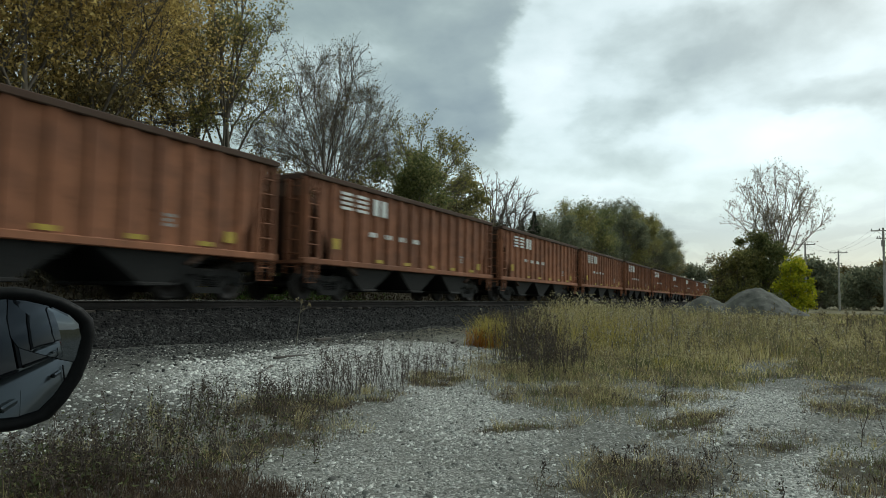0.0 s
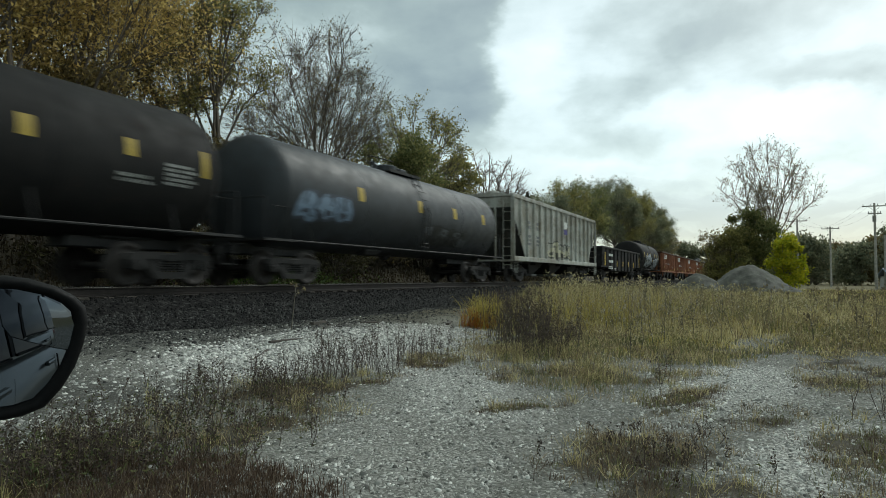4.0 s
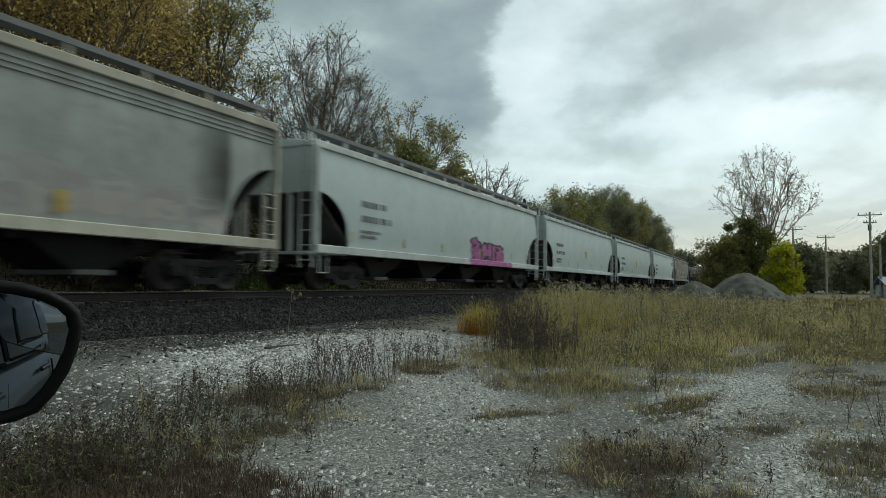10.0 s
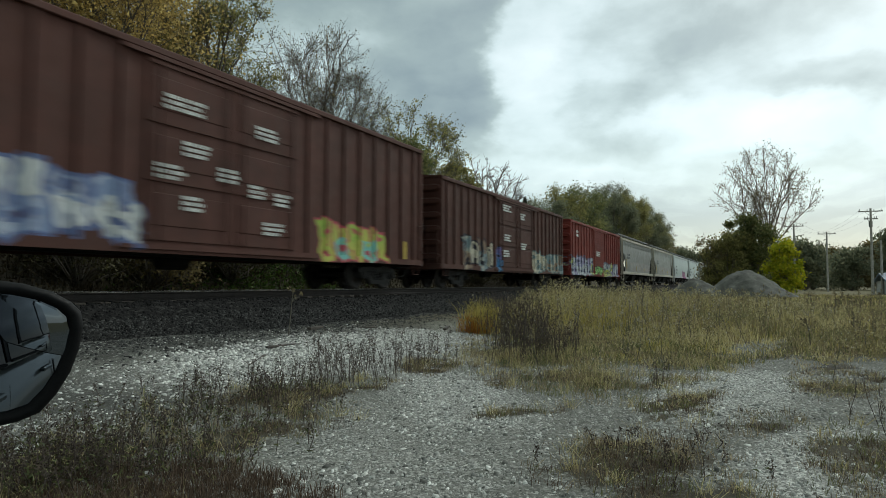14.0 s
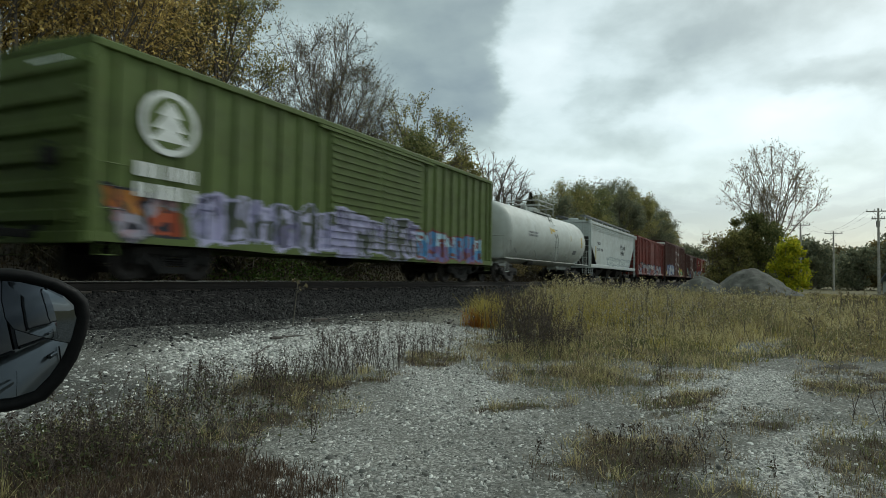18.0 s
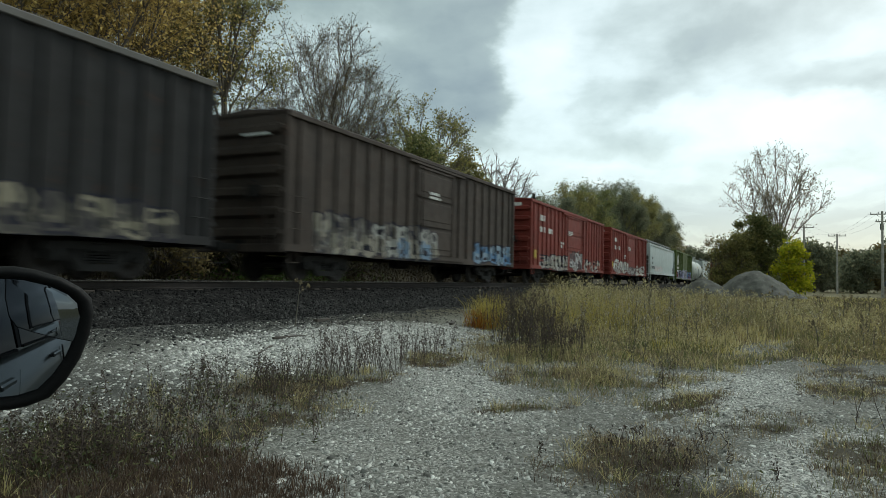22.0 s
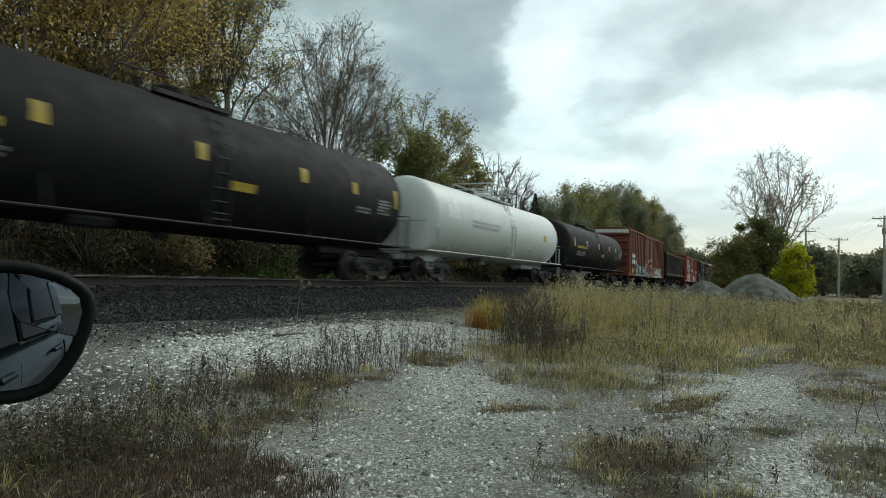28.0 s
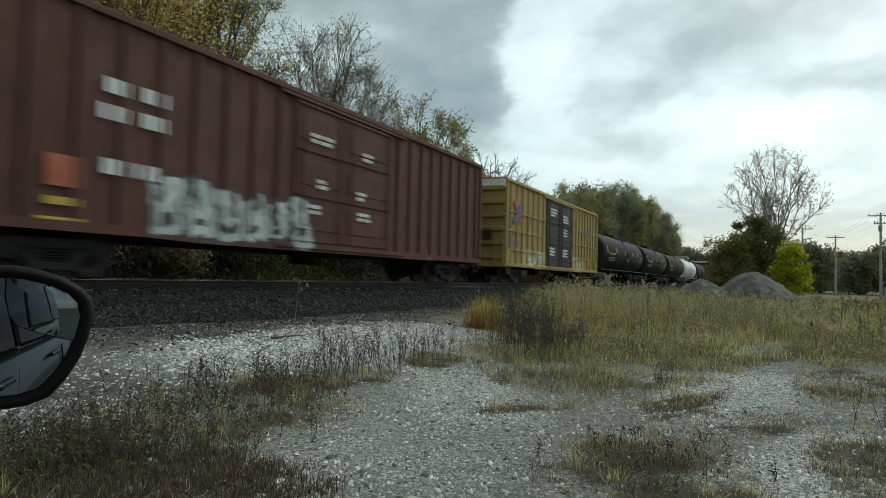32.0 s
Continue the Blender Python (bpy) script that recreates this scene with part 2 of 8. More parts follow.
def graffiti(nt, co, base, g):
    """Sprayed block letters on the near side: rounded shapes with slits, a dark outline and a halo.
    g: x0, x1, z0, z1, letter width, fill colours, outline colour."""
    x0, x1, z0, z1, w, fills, line = g
    x, y, z = nd(nt, "SeparateXYZ", co).outputs
    w = w * 1.05
    zc, hh = (z0 + z1) / 2, (z1 - z0) / 2
    wob = ma(nt, "SUBTRACT", noise_tex(nt, co, 1.5 / w, 2, 0.5), 0.5)
    wob2 = ma(nt, "SUBTRACT", noise_tex(nt, scaled(nt, co, 1, 1, 1, (7, 3, 5)), 1.5 / w, 2, 0.5), 0.5)
    lz = ma(nt, "ADD", ma(nt, "MULTIPLY", ma(nt, "SUBTRACT", z, zc), 1 / hh), ma(nt, "MULTIPLY", wob2, 1.0))
    u = ma(nt, "ADD", ma(nt, "MULTIPLY", ma(nt, "SUBTRACT", x, x0), 1 / w), ma(nt, "ADD", ma(nt, "MULTIPLY", wob, 0.9), ma(nt, "MULTIPLY", lz, 0.10)))
    idn = ma(nt, "FLOOR", u)
    lx = ma(nt, "SUBTRACT", ma(nt, "SUBTRACT", u, idn), 0.5)

    def rnd(k):
        n = nt.nodes.new("ShaderNodeTexWhiteNoise")
        n.noise_dimensions = "1D"
        nt.links.new(ma(nt, "ADD", idn, k + x0), n.inputs["W"])
        return n.outputs["Value"]
    # distance inside each letter's rounded body, its top and foot uneven
    top = ma(nt, "ADD", 0.72, ma(nt, "MULTIPLY", rnd(3.1), 0.35))
    bx = ma(nt, "SUBTRACT", 0.50, ma(nt, "ABSOLUTE", lx))
    bz = ma(nt, "MULTIPLY", ma(nt, "SUBTRACT", top, ma(nt, "ABSOLUTE", lz)), hh / w)
    body = ma(nt, "SMOOTH_MIN", bx, bz, 0.22)
    # slits from above or below, and a counter
    r1, r2, r3 = rnd(11.3), rnd(17.7), rnd(23.9)
    up = ma(nt, "SUBTRACT", ma(nt, "MULTIPLY", ma(nt, "GREATER_THAN", r1, 0.5), 2.0), 1.0)
    sx = ma(nt, "ABSOLUTE", ma(nt, "SUBTRACT", lx, ma(nt, "MULTIPLY", ma(nt, "SUBTRACT", r2, 0.5), 0.36)))
    slit = ma(nt, "MAXIMUM", ma(nt, "SUBTRACT", sx, 0.045), ma(nt, "SUBTRACT", ma(nt, "MULTIPLY", ma(nt, "SUBTRACT", r3, 0.35), 0.5), ma(nt, "MULTIPLY", lz, up)))
    cz = ma(nt, "ABSOLUTE", ma(nt, "ADD", lz, ma(nt, "MULTIPLY", up, 0.42)))
    hole = ma(nt, "MAXIMUM", ma(nt, "SUBTRACT", ma(nt, "ABSOLUTE", lx), 0.16), ma(nt, "SUBTRACT", cz, 0.09))
    d = ma(nt, "MINIMUM", body, ma(nt, "MINIMUM", slit, hole))
    k = len(fills)
    col = ramp(nt, ma(nt, "FRACT", ma(nt, "ADD", rnd(5.5), ma(nt, "MULTIPLY", ma(nt, "GREATER_THAN", ma(nt, "ADD", lz, wob), 0.1), 0.37))), *[(i / k, f) for i, f in enumerate(fills)], mode="CONSTANT")
    lit = ramp(nt, noise_tex(nt, co, 3.0 / w, 1), (0.55, 0.0), (0.60, 1.0))
    col = mixc(nt, ma(nt, "MULTIPLY", lit, 0.45), col, fills[0])
    if k == 1:
        ring = ramp(nt, d, (0.11, 1.0), (0.14, 0.0))
    else:
        col = mixc(nt, ramp(nt, d, (0.045, 1.0), (0.07, 0.0)), col, line)
        ring = 1.0
    ends = ma(nt, "MULTIPLY", ma(nt, "GREATER_THAN", idn, -0.5), ma(nt, "LESS_THAN", idn, max(1, round((x1 - x0) / w)) - 0.5))
    body = ma(nt, "ADD", body, ma(nt, "MULTIPLY", wob, 0.10))
    inside = ma(nt, "MULTIPLY", ma(nt, "GREATER_THAN", body, -0.02), ma(nt, "MULTIPLY", ends, ma(nt, "LESS_THAN", y, 0.0)))
    wear = ma(nt, "MULTIPLY", ramp(nt, noise_tex(nt, co, 5.0, 4), (0.25, 0.35), (0.45, 1.0)), ring)
    return mixc(nt, ma(nt, "MULTIPLY", inside, wear), base, col)


def paint(name, col, dirt=(0.10, 0.085, 0.07), streak=0.4, rust=0.2, rough=0.6, tags=(), fade=0.25, blotch=None, spec=0.2):
    """Old paint on steel: faded, with vertical streaks, dirt and rust spots, and sprayed letters."""
    m, nt, b = material(name)
    co = nd(nt, "TexCoord").outputs["Object"]
    col = tuple(k * 0.82 for k in col)
    big = noise_tex(nt, co, 0.45, 4)
    mid = noise_tex(nt, co, 2.6, 6, 0.62)
    fine = noise_tex(nt, co, 26.0, 4)
    runs = noise_tex(nt, scaled(nt, co, 3.2, 3.2, 0.16), 1.0, 6, 0.66)
    c = mixc(nt, ramp(nt, big, (0.3, 0.0), (0.7, 1.0)), tuple(k * (1 - fade) for k in col), tuple(min(1, k * (1 + fade * 0.5)) for k in col))
    if blotch:
        r2 = noise_tex(nt, scaled(nt, co, 1.1, 1.1, 0.22, (3, 0, 1)), 1.0, 5, 0.6)
        c = mixc(nt, ma(nt, "MULTIPLY", ramp(nt, r2, (0.46, 0.0), (0.62, 1.0)), blotch[3]), c, blotch[:3])
    c = mixc(nt, ma(nt, "MULTIPLY", ramp(nt, runs, (0.47, 0.0), (0.72, 1.0)), streak), c, dirt)
    c = mixc(nt, ma(nt, "MULTIPLY", ramp(nt, mid, (0.42, 0.0), (0.78, 1.0)), streak * 0.7), c, dirt)
    film = noise_tex(nt, scaled(nt, co, 0.9, 0.9, 1.4, (5, 2, 8)), 0.9, 7, 0.68)
    c = mixc(nt, ma(nt, "MULTIPLY", ramp(nt, film, (0.46, 0.0), (0.64, 1.0)), streak * 0.75), c, dirt)
    thin = noise_tex(nt, scaled(nt, co, 11.0, 11.0, 0.35), 1.0, 4, 0.6)
    c = mixc(nt, ma(nt, "MULTIPLY", ramp(nt, thin, (0.55, 0.0), (0.75, 1.0)), streak * 0.7), c, dirt)
    spots = ma(nt, "MULTIPLY", ramp(nt, mid, (0.60, 0.0), (0.68, 1.0)), ramp(nt, fine, (0.42, 0.0), (0.56, 1.0)))
    c = mixc(nt, ma(nt, "MULTIPLY", spots, rust), c, (0.11, 0.045, 0.025))
    for g in tags:
        c = graffiti(nt, co, c, g)
    nt.links.new(c, b.inputs["Base Color"])
    nt.links.new(ramp(nt, mid, (0.3, rough - 0.1), (0.8, min(1.0, rough + 0.2))), b.inputs["Roughness"])
    b.inputs["Specular IOR Level"].default_value = spec
    bump(nt, b, fine, 0.12, 0.01)
    return m


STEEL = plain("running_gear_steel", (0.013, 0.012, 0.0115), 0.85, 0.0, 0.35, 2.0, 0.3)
GREASE = plain("greasy_wheel_steel", (0.026, 0.022, 0.020), 0.65, 0.3, 0.3, 4.0)
GRATE = plain("galvanised_grating", (0.13, 0.135, 0.135), 0.6, 0.5, 0.2, 6.0)
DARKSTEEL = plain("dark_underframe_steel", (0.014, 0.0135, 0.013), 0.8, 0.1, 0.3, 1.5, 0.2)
YELLOW = plain("yellow_reflective_tape", (0.40, 0.28, 0.03), 0.6, 0.0, 0.25, 5.0)
WHITE = plain("white_lettering_paint", (0.62, 0.64, 0.62), 0.6, 0.0, 0.2, 4.0)
WORNMARK = plain("worn_white_lettering", (0.30, 0.31, 0.30), 0.7, 0.0, 0.35, 6.0)
BLACKMARK = plain("black_lettering_paint", (0.12, 0.13, 0.14), 0.6, 0.0, 0.3, 4.0)

# ---- the train: parts that all cars share ----
CARS = []            # every car with its middle at 0 s
WHEEL_R = 0.457
SIDE = 1.53          # half width of a car


def lathe_y(prof, n=14):
    """Rings about the y axis from (y, r) points."""
    return [[(r * math.cos(2 * math.pi * j / n), y, r * math.sin(2 * math.pi * j / n)) for j in range(n)] for y, r in prof]


def wheelset_mesh():
    s = Shape()
    for k in (1, -1):
        s.loft(lathe_y([(k * 0.85, 0.10), (k * 0.84, 0.20), (k * 0.80, 0.22), (k * 0.80, 0.36), (k * 0.845, 0.385), (k * 0.84, 0.445),
                        (k * 0.735, WHEEL_R), (k * 0.73, 0.485), (k * 0.70, 0.485), (k * 0.70, 0.39), (k * 0.75, 0.36), (k * 0.76, 0.20), (k * 0.70, 0.10)]))
    s.tube([(0, -1.02, 0), (0, -0.86, 0), (0, -0.5, 0), (0, 0.5, 0), (0, 0.86, 0), (0, 1.02, 0)], [0.075, 0.09, 0.082, 0.082, 0.09, 0.075], 10)
    return s.mesh("wheelset", GREASE, True)


def truck_mesh():
    s = Shape()
    for k in (-1, 1):
        y0, y1 = sorted((k * 0.93, k * 1.09))
        ym = k * 1.01
        # cast side frame: arched top, sagging bottom, columns, jaws over the bearings
        s.slab([(-1.12, 0.55), (-1.05, 0.68), (-0.62, 0.72), (0.62, 0.72), (1.05, 0.68), (1.12, 0.55), (0.66, 0.58), (-0.66, 0.58)], y0, y1)
        s.slab([(-0.78, 0.58), (-0.62, 0.60), (-0.34, 0.31), (0.34, 0.31), (0.62, 0.60), (0.78, 0.58), (0.42, 0.17), (-0.42, 0.17)], y0, y1)
        for x in (-0.36, 0.36):
            s.box(x - 0.07, x + 0.07, y0, y1, 0.28, 0.62)
        for x in (-0.875, 0.875):
            s.box(x - 0.17, x + 0.17, y0, y1, 0.36, 0.60, 0.02)
            s.tube([(x, ym - 0.02, 0.457), (x, k * 1.15, 0.457)], 0.125, 12)
            s.tube([(x, k * 1.14, 0.457), (x, k * 1.17, 0.457)], 0.06, 8)
        for x in (-0.18, 0.0, 0.18):
            for z in (0.33, 0.38, 0.43, 0.48):
                s.tube([(x, ym, z), (x, ym, z + 0.03)], 0.085, 8)
    s.box(-0.2, 0.2, -1.12, 1.12, 0.52, 0.70, 0.03)
    s.tube([(0, 0, 0.68), (0, 0, 0.78)], 0.2, 12)
    for x in (-0.38, 0.38):
        s.box(x - 0.05, x + 0.05, -0.8, 0.8, 0.38, 0.46)
    return s.mesh("truck", STEEL)


def coupler_mesh():
    s = Shape()
    s.box(0.0, 0.75, -0.075, 0.075, 0.80, 0.95, 0.015)
    s.box(0.70, 0.86, -0.15, 0.15, 0.74, 1.00, 0.03)
    s.box(0.84, 1.0, -0.15, -0.04, 0.76, 0.98, 0.03)
    s.box(0.84, 0.94, 0.06, 0.16, 0.76, 0.98, 0.02)
    s.tube([(0.45, 0.3, 0.8), (0.6, 0.32, 0.62), (0.8, 0.25, 0.45), (1.0, 0.12, 0.42)], 0.025, 6)
    s.tube([(0.5, -0.1, 0.95), (0.5, -1.25, 1.0)], 0.015, 5)
    return s.mesh("coupler", STEEL)


WHEELSET, TRUCK_M, COUPLER = wheelset_mesh(), truck_mesh(), coupler_mesh()
ROLLER = []


def wheelset(truck, dx):
    """One rolling wheelset under a truck; all of them turn alike."""
    if not ROLLER:
        ob = new("wheelset", WHEELSET)
        walk(ob, [(k / FPS, pose(0, 0, 0, 0, math.degrees(SPEED * k / FPS / WHEEL_R), 0)) for k in range(32 * FPS + 1)])
        ROLLER.append(ob)
    else:
        ob = ROLLER[0].copy()
        scene.collection.objects.link(ob)
    ob.parent = truck
    ob.matrix_parent_inverse = Matrix.Translation((dx, 0, WHEEL_R))
    return ob


def car_base(name, label, front, L, group, inset=2.0, reach=0.75, sill=True, category="freight car"):
    """The Empty of a car, at rail height under its middle, with trucks, couplers and centre sill."""
    car = thing(name, label, category, group)
    CARS.append((car, front - L / 2))
    for k in (1, -1):
        tr = part("truck", TRUCK_M, None, car)
        tr.location.x = k * (L / 2 - inset)
        for dx in (0.875, -0.875):
            wheelset(tr, dx)
        cp = part("coupler", COUPLER, None, car)
        cp.location.x = k * (L / 2 - 1.0 + reach)
        if k < 0:
            cp.rotation_euler.z = math.pi
    if sill:
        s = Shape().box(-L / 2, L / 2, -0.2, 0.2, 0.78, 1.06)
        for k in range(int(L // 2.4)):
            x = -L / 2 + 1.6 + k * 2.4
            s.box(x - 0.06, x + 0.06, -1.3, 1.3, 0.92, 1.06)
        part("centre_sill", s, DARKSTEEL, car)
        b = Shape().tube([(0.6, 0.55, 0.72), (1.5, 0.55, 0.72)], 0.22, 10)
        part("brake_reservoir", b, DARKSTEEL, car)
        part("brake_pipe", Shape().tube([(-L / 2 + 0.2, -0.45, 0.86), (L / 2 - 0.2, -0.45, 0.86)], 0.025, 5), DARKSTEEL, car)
    return car


def ladder(car, mat, x, y, z0, z1, along, n=6, w=0.42):
    """Two stiles with rungs; along 'x' on a side, 'y' on an end."""
    s = Shape()
    dx, dy = (w / 2, 0) if along == "x" else (0, w / 2)
    for k in (-1, 1):
        s.box(x + k * dx - 0.02, x + k * dx + 0.02, y + k * dy - 0.02, y + k * dy + 0.02, z0, z1)
    for i in range(n):
        z = z0 + (i + 0.5) * (z1 - z0) / n
        s.tube([(x - dx, y - dy, z), (x + dx, y + dy, z)], 0.014, 5)
    return part("ladder", s, mat, car)


def grabs(car, mat, x, y, zs, w=0.45):
    for z in zs:
        part("grab_iron", Shape().tube([(x - w / 2, y * 0.97, z), (x - w / 2, y, z), (x + w / 2, y, z), (x + w / 2, y * 0.97, z)], 0.013, 5), mat, car)


def stirrup(car, mat, x, y):
    part("step", Shape().tube([(x - 0.2, y, 1.0), (x - 0.19, y, 0.50), (x + 0.19, y, 0.50), (x + 0.2, y, 1.0)], 0.02, 5), mat, car)


def brake_wheel(car, x, y, z):
    s = Shape()
    ring = [(x, y + 0.27 * math.cos(a), z + 0.27 * math.sin(a)) for a in (i * math.pi / 8 for i in range(17))]
    s.tube(ring, 0.018, 5)
    for i in range(4):
        a = i * math.pi / 2
        s.tube([(x, y, z), (x, y + 0.27 * math.cos(a), z + 0.27 * math.sin(a))], 0.012, 4)
    s.box(x - 0.02, x + 0.12, y - 0.12, y + 0.12, z - 0.15, z + 0.15)
    part("brake_wheel", s, STEEL, car)


def marks(car, y, items, name="marking"):
    """Unreadable lettering and plates: thin bars on the near side. items: x0, x1, z0, z1, material."""
    for x0, x1, z0, z1, m in items:
        part(name, Shape().box(x0, x1, -y - 0.004, -y + 0.003, z0, z1), m, car)


def text_block(car, y, x, z, w, h, rows, mat, gap=0.35, seed=1):
    """Rows of broken bars that stand for unreadable lettering."""
    rnd = random.Random(seed)
    s = Shape()
    rh = h / rows
    for r in range(rows):
        zz, xx = z + r * rh, x
        end = x + w * (1.0 if rows == 1 else rnd.uniform(0.7, 1.0))
        while xx < end:
            b = rh * rnd.uniform(0.34, 0.60)
            s.box(xx, min(end, xx + b), -y - 0.004, -y + 0.003, zz, zz + rh * (1 - gap))
            xx += b + rh * (0.16 if rnd.random() < 0.8 else 0.5)
    part("lettering", s, mat, car)["kind"] = "stuff"


# ---- boxcars ----


def boxcar(name, label, front, L, H, mat, doors, ribs=7, tags_y=0.0, end_mat=None, roof_mat=None, belly=True, panels=False, zb=0.96, group="boxcars"):
    """A steel boxcar: ribbed sides, corrugated ends, doors on runners, low gabled roof.
    doors: (x0, x1, kind, material) along the near side from the middle."""
    car = car_base(name, label, front, L, group, inset=2.35, reach=0.95)
    h, W = L / 2, SIDE - 0.07
    end_mat, roof_mat = end_mat or mat, roof_mat or mat
    part("body", Shape().box(-h + 0.05, h - 0.05, -W, W, zb + 0.1, H - 0.02), mat, car)
    d0, d1 = min(d[0] for d in doors), max(d[1] for d in doors)
    for k in (-1, 1):
        y0, y1 = sorted((k * W, k * (SIDE + 0.0)))
        # side sill, deeper between the trucks where the car has a fish belly
        prof = [(-h + 0.02, zb + 0.22), (-h + 0.02, zb + 0.04), (-h * 0.62, zb + 0.04), (-h * 0.5, zb - 0.10 if belly else zb), (h * 0.5, zb - 0.10 if belly else zb), (h * 0.62, zb + 0.04), (h - 0.02, zb + 0.04), (h - 0.02, zb + 0.22)]
        part("side_sill", Shape().slab(prof, y0, y1 + 0.01 if k > 0 else y1), mat, car)
        part("roof_rail", Shape().box(-h, h, *sorted((k * (W - 0.03), k * (SIDE + 0.02))), H - 0.14, H, 0.015), roof_mat, car)
        for x in (-h + 0.09, h - 0.09):
            part("corner_post", Shape().box(x - 0.09, x + 0.09, *sorted((k * (W - 0.1), k * (SIDE - 0.005))), zb + 0.2, H - 0.12, 0.02), mat, car)
        # vertical side posts either side of the doors
        a0, a1 = (d0, d1) if k < 0 else (-d1, -d0)
        spans = ((-h + 0.18, a0 - 0.12), (a1 + 0.12, h - 0.18))
        total = sum(b - a for a, b in spans)
        for a, b in spans:
            n = max(2, round(2 * ribs * (b - a) / total))
            for i in range(n):
                x = a + (b - a) * (i + 0.5) / n
                w = 0.055
                part("side_post", Shape().slab([(x - w, zb + 0.22), (x + w, zb + 0.22), (x + w, H - 0.14), (x - w, H - 0.14)], k * W, k * (SIDE - 0.012)), mat, car)
            if panels:
                for z in (zb + 0.85, zb + 1.75, zb + 2.65):
                    part("side_rail", Shape().box(a + 0.1, b - 0.1, *sorted((k * W, k * (SIDE - 0.006))), z - 0.035, z + 0.035), mat, car)
        for x0, x1, kind, dm in doors:
            if k > 0:
                x0, x1 = -x1, -x0
            dr = part("door", Shape().box(x0, x1, *sorted((k * (W - 0.02), k * (SIDE - 0.01))), zb + 0.2, H - 0.2, 0.015), dm, car)
            yy = sorted((k * (SIDE - 0.02), k * (SIDE + 0.025)))
            if kind == "ribbed":
                for i in range(16):
                    z = zb + 0.35 + i * (H - zb - 0.7) / 15
                    part("door_rib", Shape().box(x0 + 0.1, x1 - 0.1, *yy, z - 0.025, z + 0.025), dm, dr)
            else:
                for i in range(4):
                    z = zb + 0.3 + i * (H - zb - 0.62) / 3
                    part("door_rib", Shape().box(x0 + 0.04, x1 - 0.04, *yy, z - 0.035, z + 0.035), dm, dr)
                for i in range(3):
                    z = zb + 0.3 + (i + 0.5) * (H - zb - 0.62) / 3
                    part("door_panel", Shape().box(x0 + 0.15, x1 - 0.15, *sorted((k * (SIDE - 0.03), k * (SIDE + 0.004))), z - 0.33, z + 0.33, 0.012), dm, dr)
                xm = x1 - 0.25
                part("lock_bar", Shape().tube([(xm, k * (SIDE + 0.05), zb + 0.25), (xm, k * (SIDE + 0.05), H - 0.3)], 0.022, 6), dm, dr)
                xm = x0 + 0.3
                part("lock_bar", Shape().tube([(xm, k * (SIDE + 0.05), zb + 0.25), (xm, k * (SIDE + 0.05), H - 0.3)], 0.022, 6), dm, dr)
        for z in (zb + 0.12, H - 0.2):
            part("door_runner", Shape().box(a0 - 0.6, a1 + 0.9 if k < 0 else a1 + 0.6, *sorted((k * (SIDE - 0.02), k * (SIDE + 0.045))), z - 0.04, z + 0.04), mat, car)
        for x in (-h + 0.42, h - 0.42):
            if (x > 0) == (k < 0):
                grabs(car, mat, x, k * (SIDE + 0.06), [1.35 + 0.42 * i for i in range(3)])
            else:
                grabs(car, mat, x, k * (SIDE + 0.06), [1.35 + 0.42 * i for i in range(3)])
            stirrup(car, mat, x, k * (SIDE - 0.05))
    # corrugated ends
    for k in (-1, 1):
        part("end_wall", Shape().box(*sorted((k * (h - 0.12), k * (h - 0.02))), -SIDE + 0.06, SIDE - 0.06, zb + 0.1, H - 0.1), end_mat, car)
        for i in range(6):
            z = zb + 0.52 + i * (H - zb - 0.95) / 5
            x0, x1 = k * (h - 0.03), k * (h + 0.12)
            s = Shape()
            s.loft([[(x0, y, z - 0.19 * f), (x1, y, z - 0.10 * f), (x1, y, z + 0.07 * f), (x0, y, z + 0.13 * f)] for y, f in ((-1.45, 0.35), (-1.3, 1), (1.3, 1), (1.45, 0.35))])
            part("end_corrugation", s, end_mat, car)
        part("end_sill", Shape().box(*sorted((k * (h - 0.1), k * (h + 0.06))), -SIDE + 0.02, SIDE - 0.02, zb, zb + 0.22, 0.02), mat, car)
        ladder(car, mat, k * (h + 0.16), k * 1.2, zb + 0.2, zb + 1.6, "y", 4)
    brake_wheel(car, -h - 0.2, -0.6, 2.3)
    # roof sheets with standing ribs
    s = Shape().prism([(-SIDE - 0.01, H - 0.03), (-SIDE + 0.02, H + 0.015), (0, H + 0.14), (SIDE - 0.02, H + 0.015), (SIDE + 0.01, H - 0.03)], -h - 0.02, h + 0.02)
    part("roof", s, roof_mat, car)
    for i in range(int(L / 1.2)):
        x = -h + 0.6 + i * 1.2
        s = Shape().loft([[(x - 0.05, y, z), (x + 0.05, y, z), (x + 0.03, y, z + 0.05), (x - 0.03, y, z + 0.05)] for y, z in ((-SIDE + 0.05, H + 0.02), (0, H + 0.14), (SIDE - 0.05, H + 0.02))])
        part("roof_rib", s, roof_mat, car)
    return car


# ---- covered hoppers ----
# slope sheets coloured dark for the shade in the open end bays
SHADED_SHEET = plain("shaded_slope_sheet", (0.055, 0.055, 0.052), 0.85, 0, 0.4, 2.0)


def side_y(z, z0, H, bulge):
    """Half width of a hopper's rounded side at height z."""
    t = (z - z0) / (H - z0)
    return SIDE - 0.14 + bulge * (math.sin(math.pi * min(1, t * 0.9 + 0.12)) - 0.4)


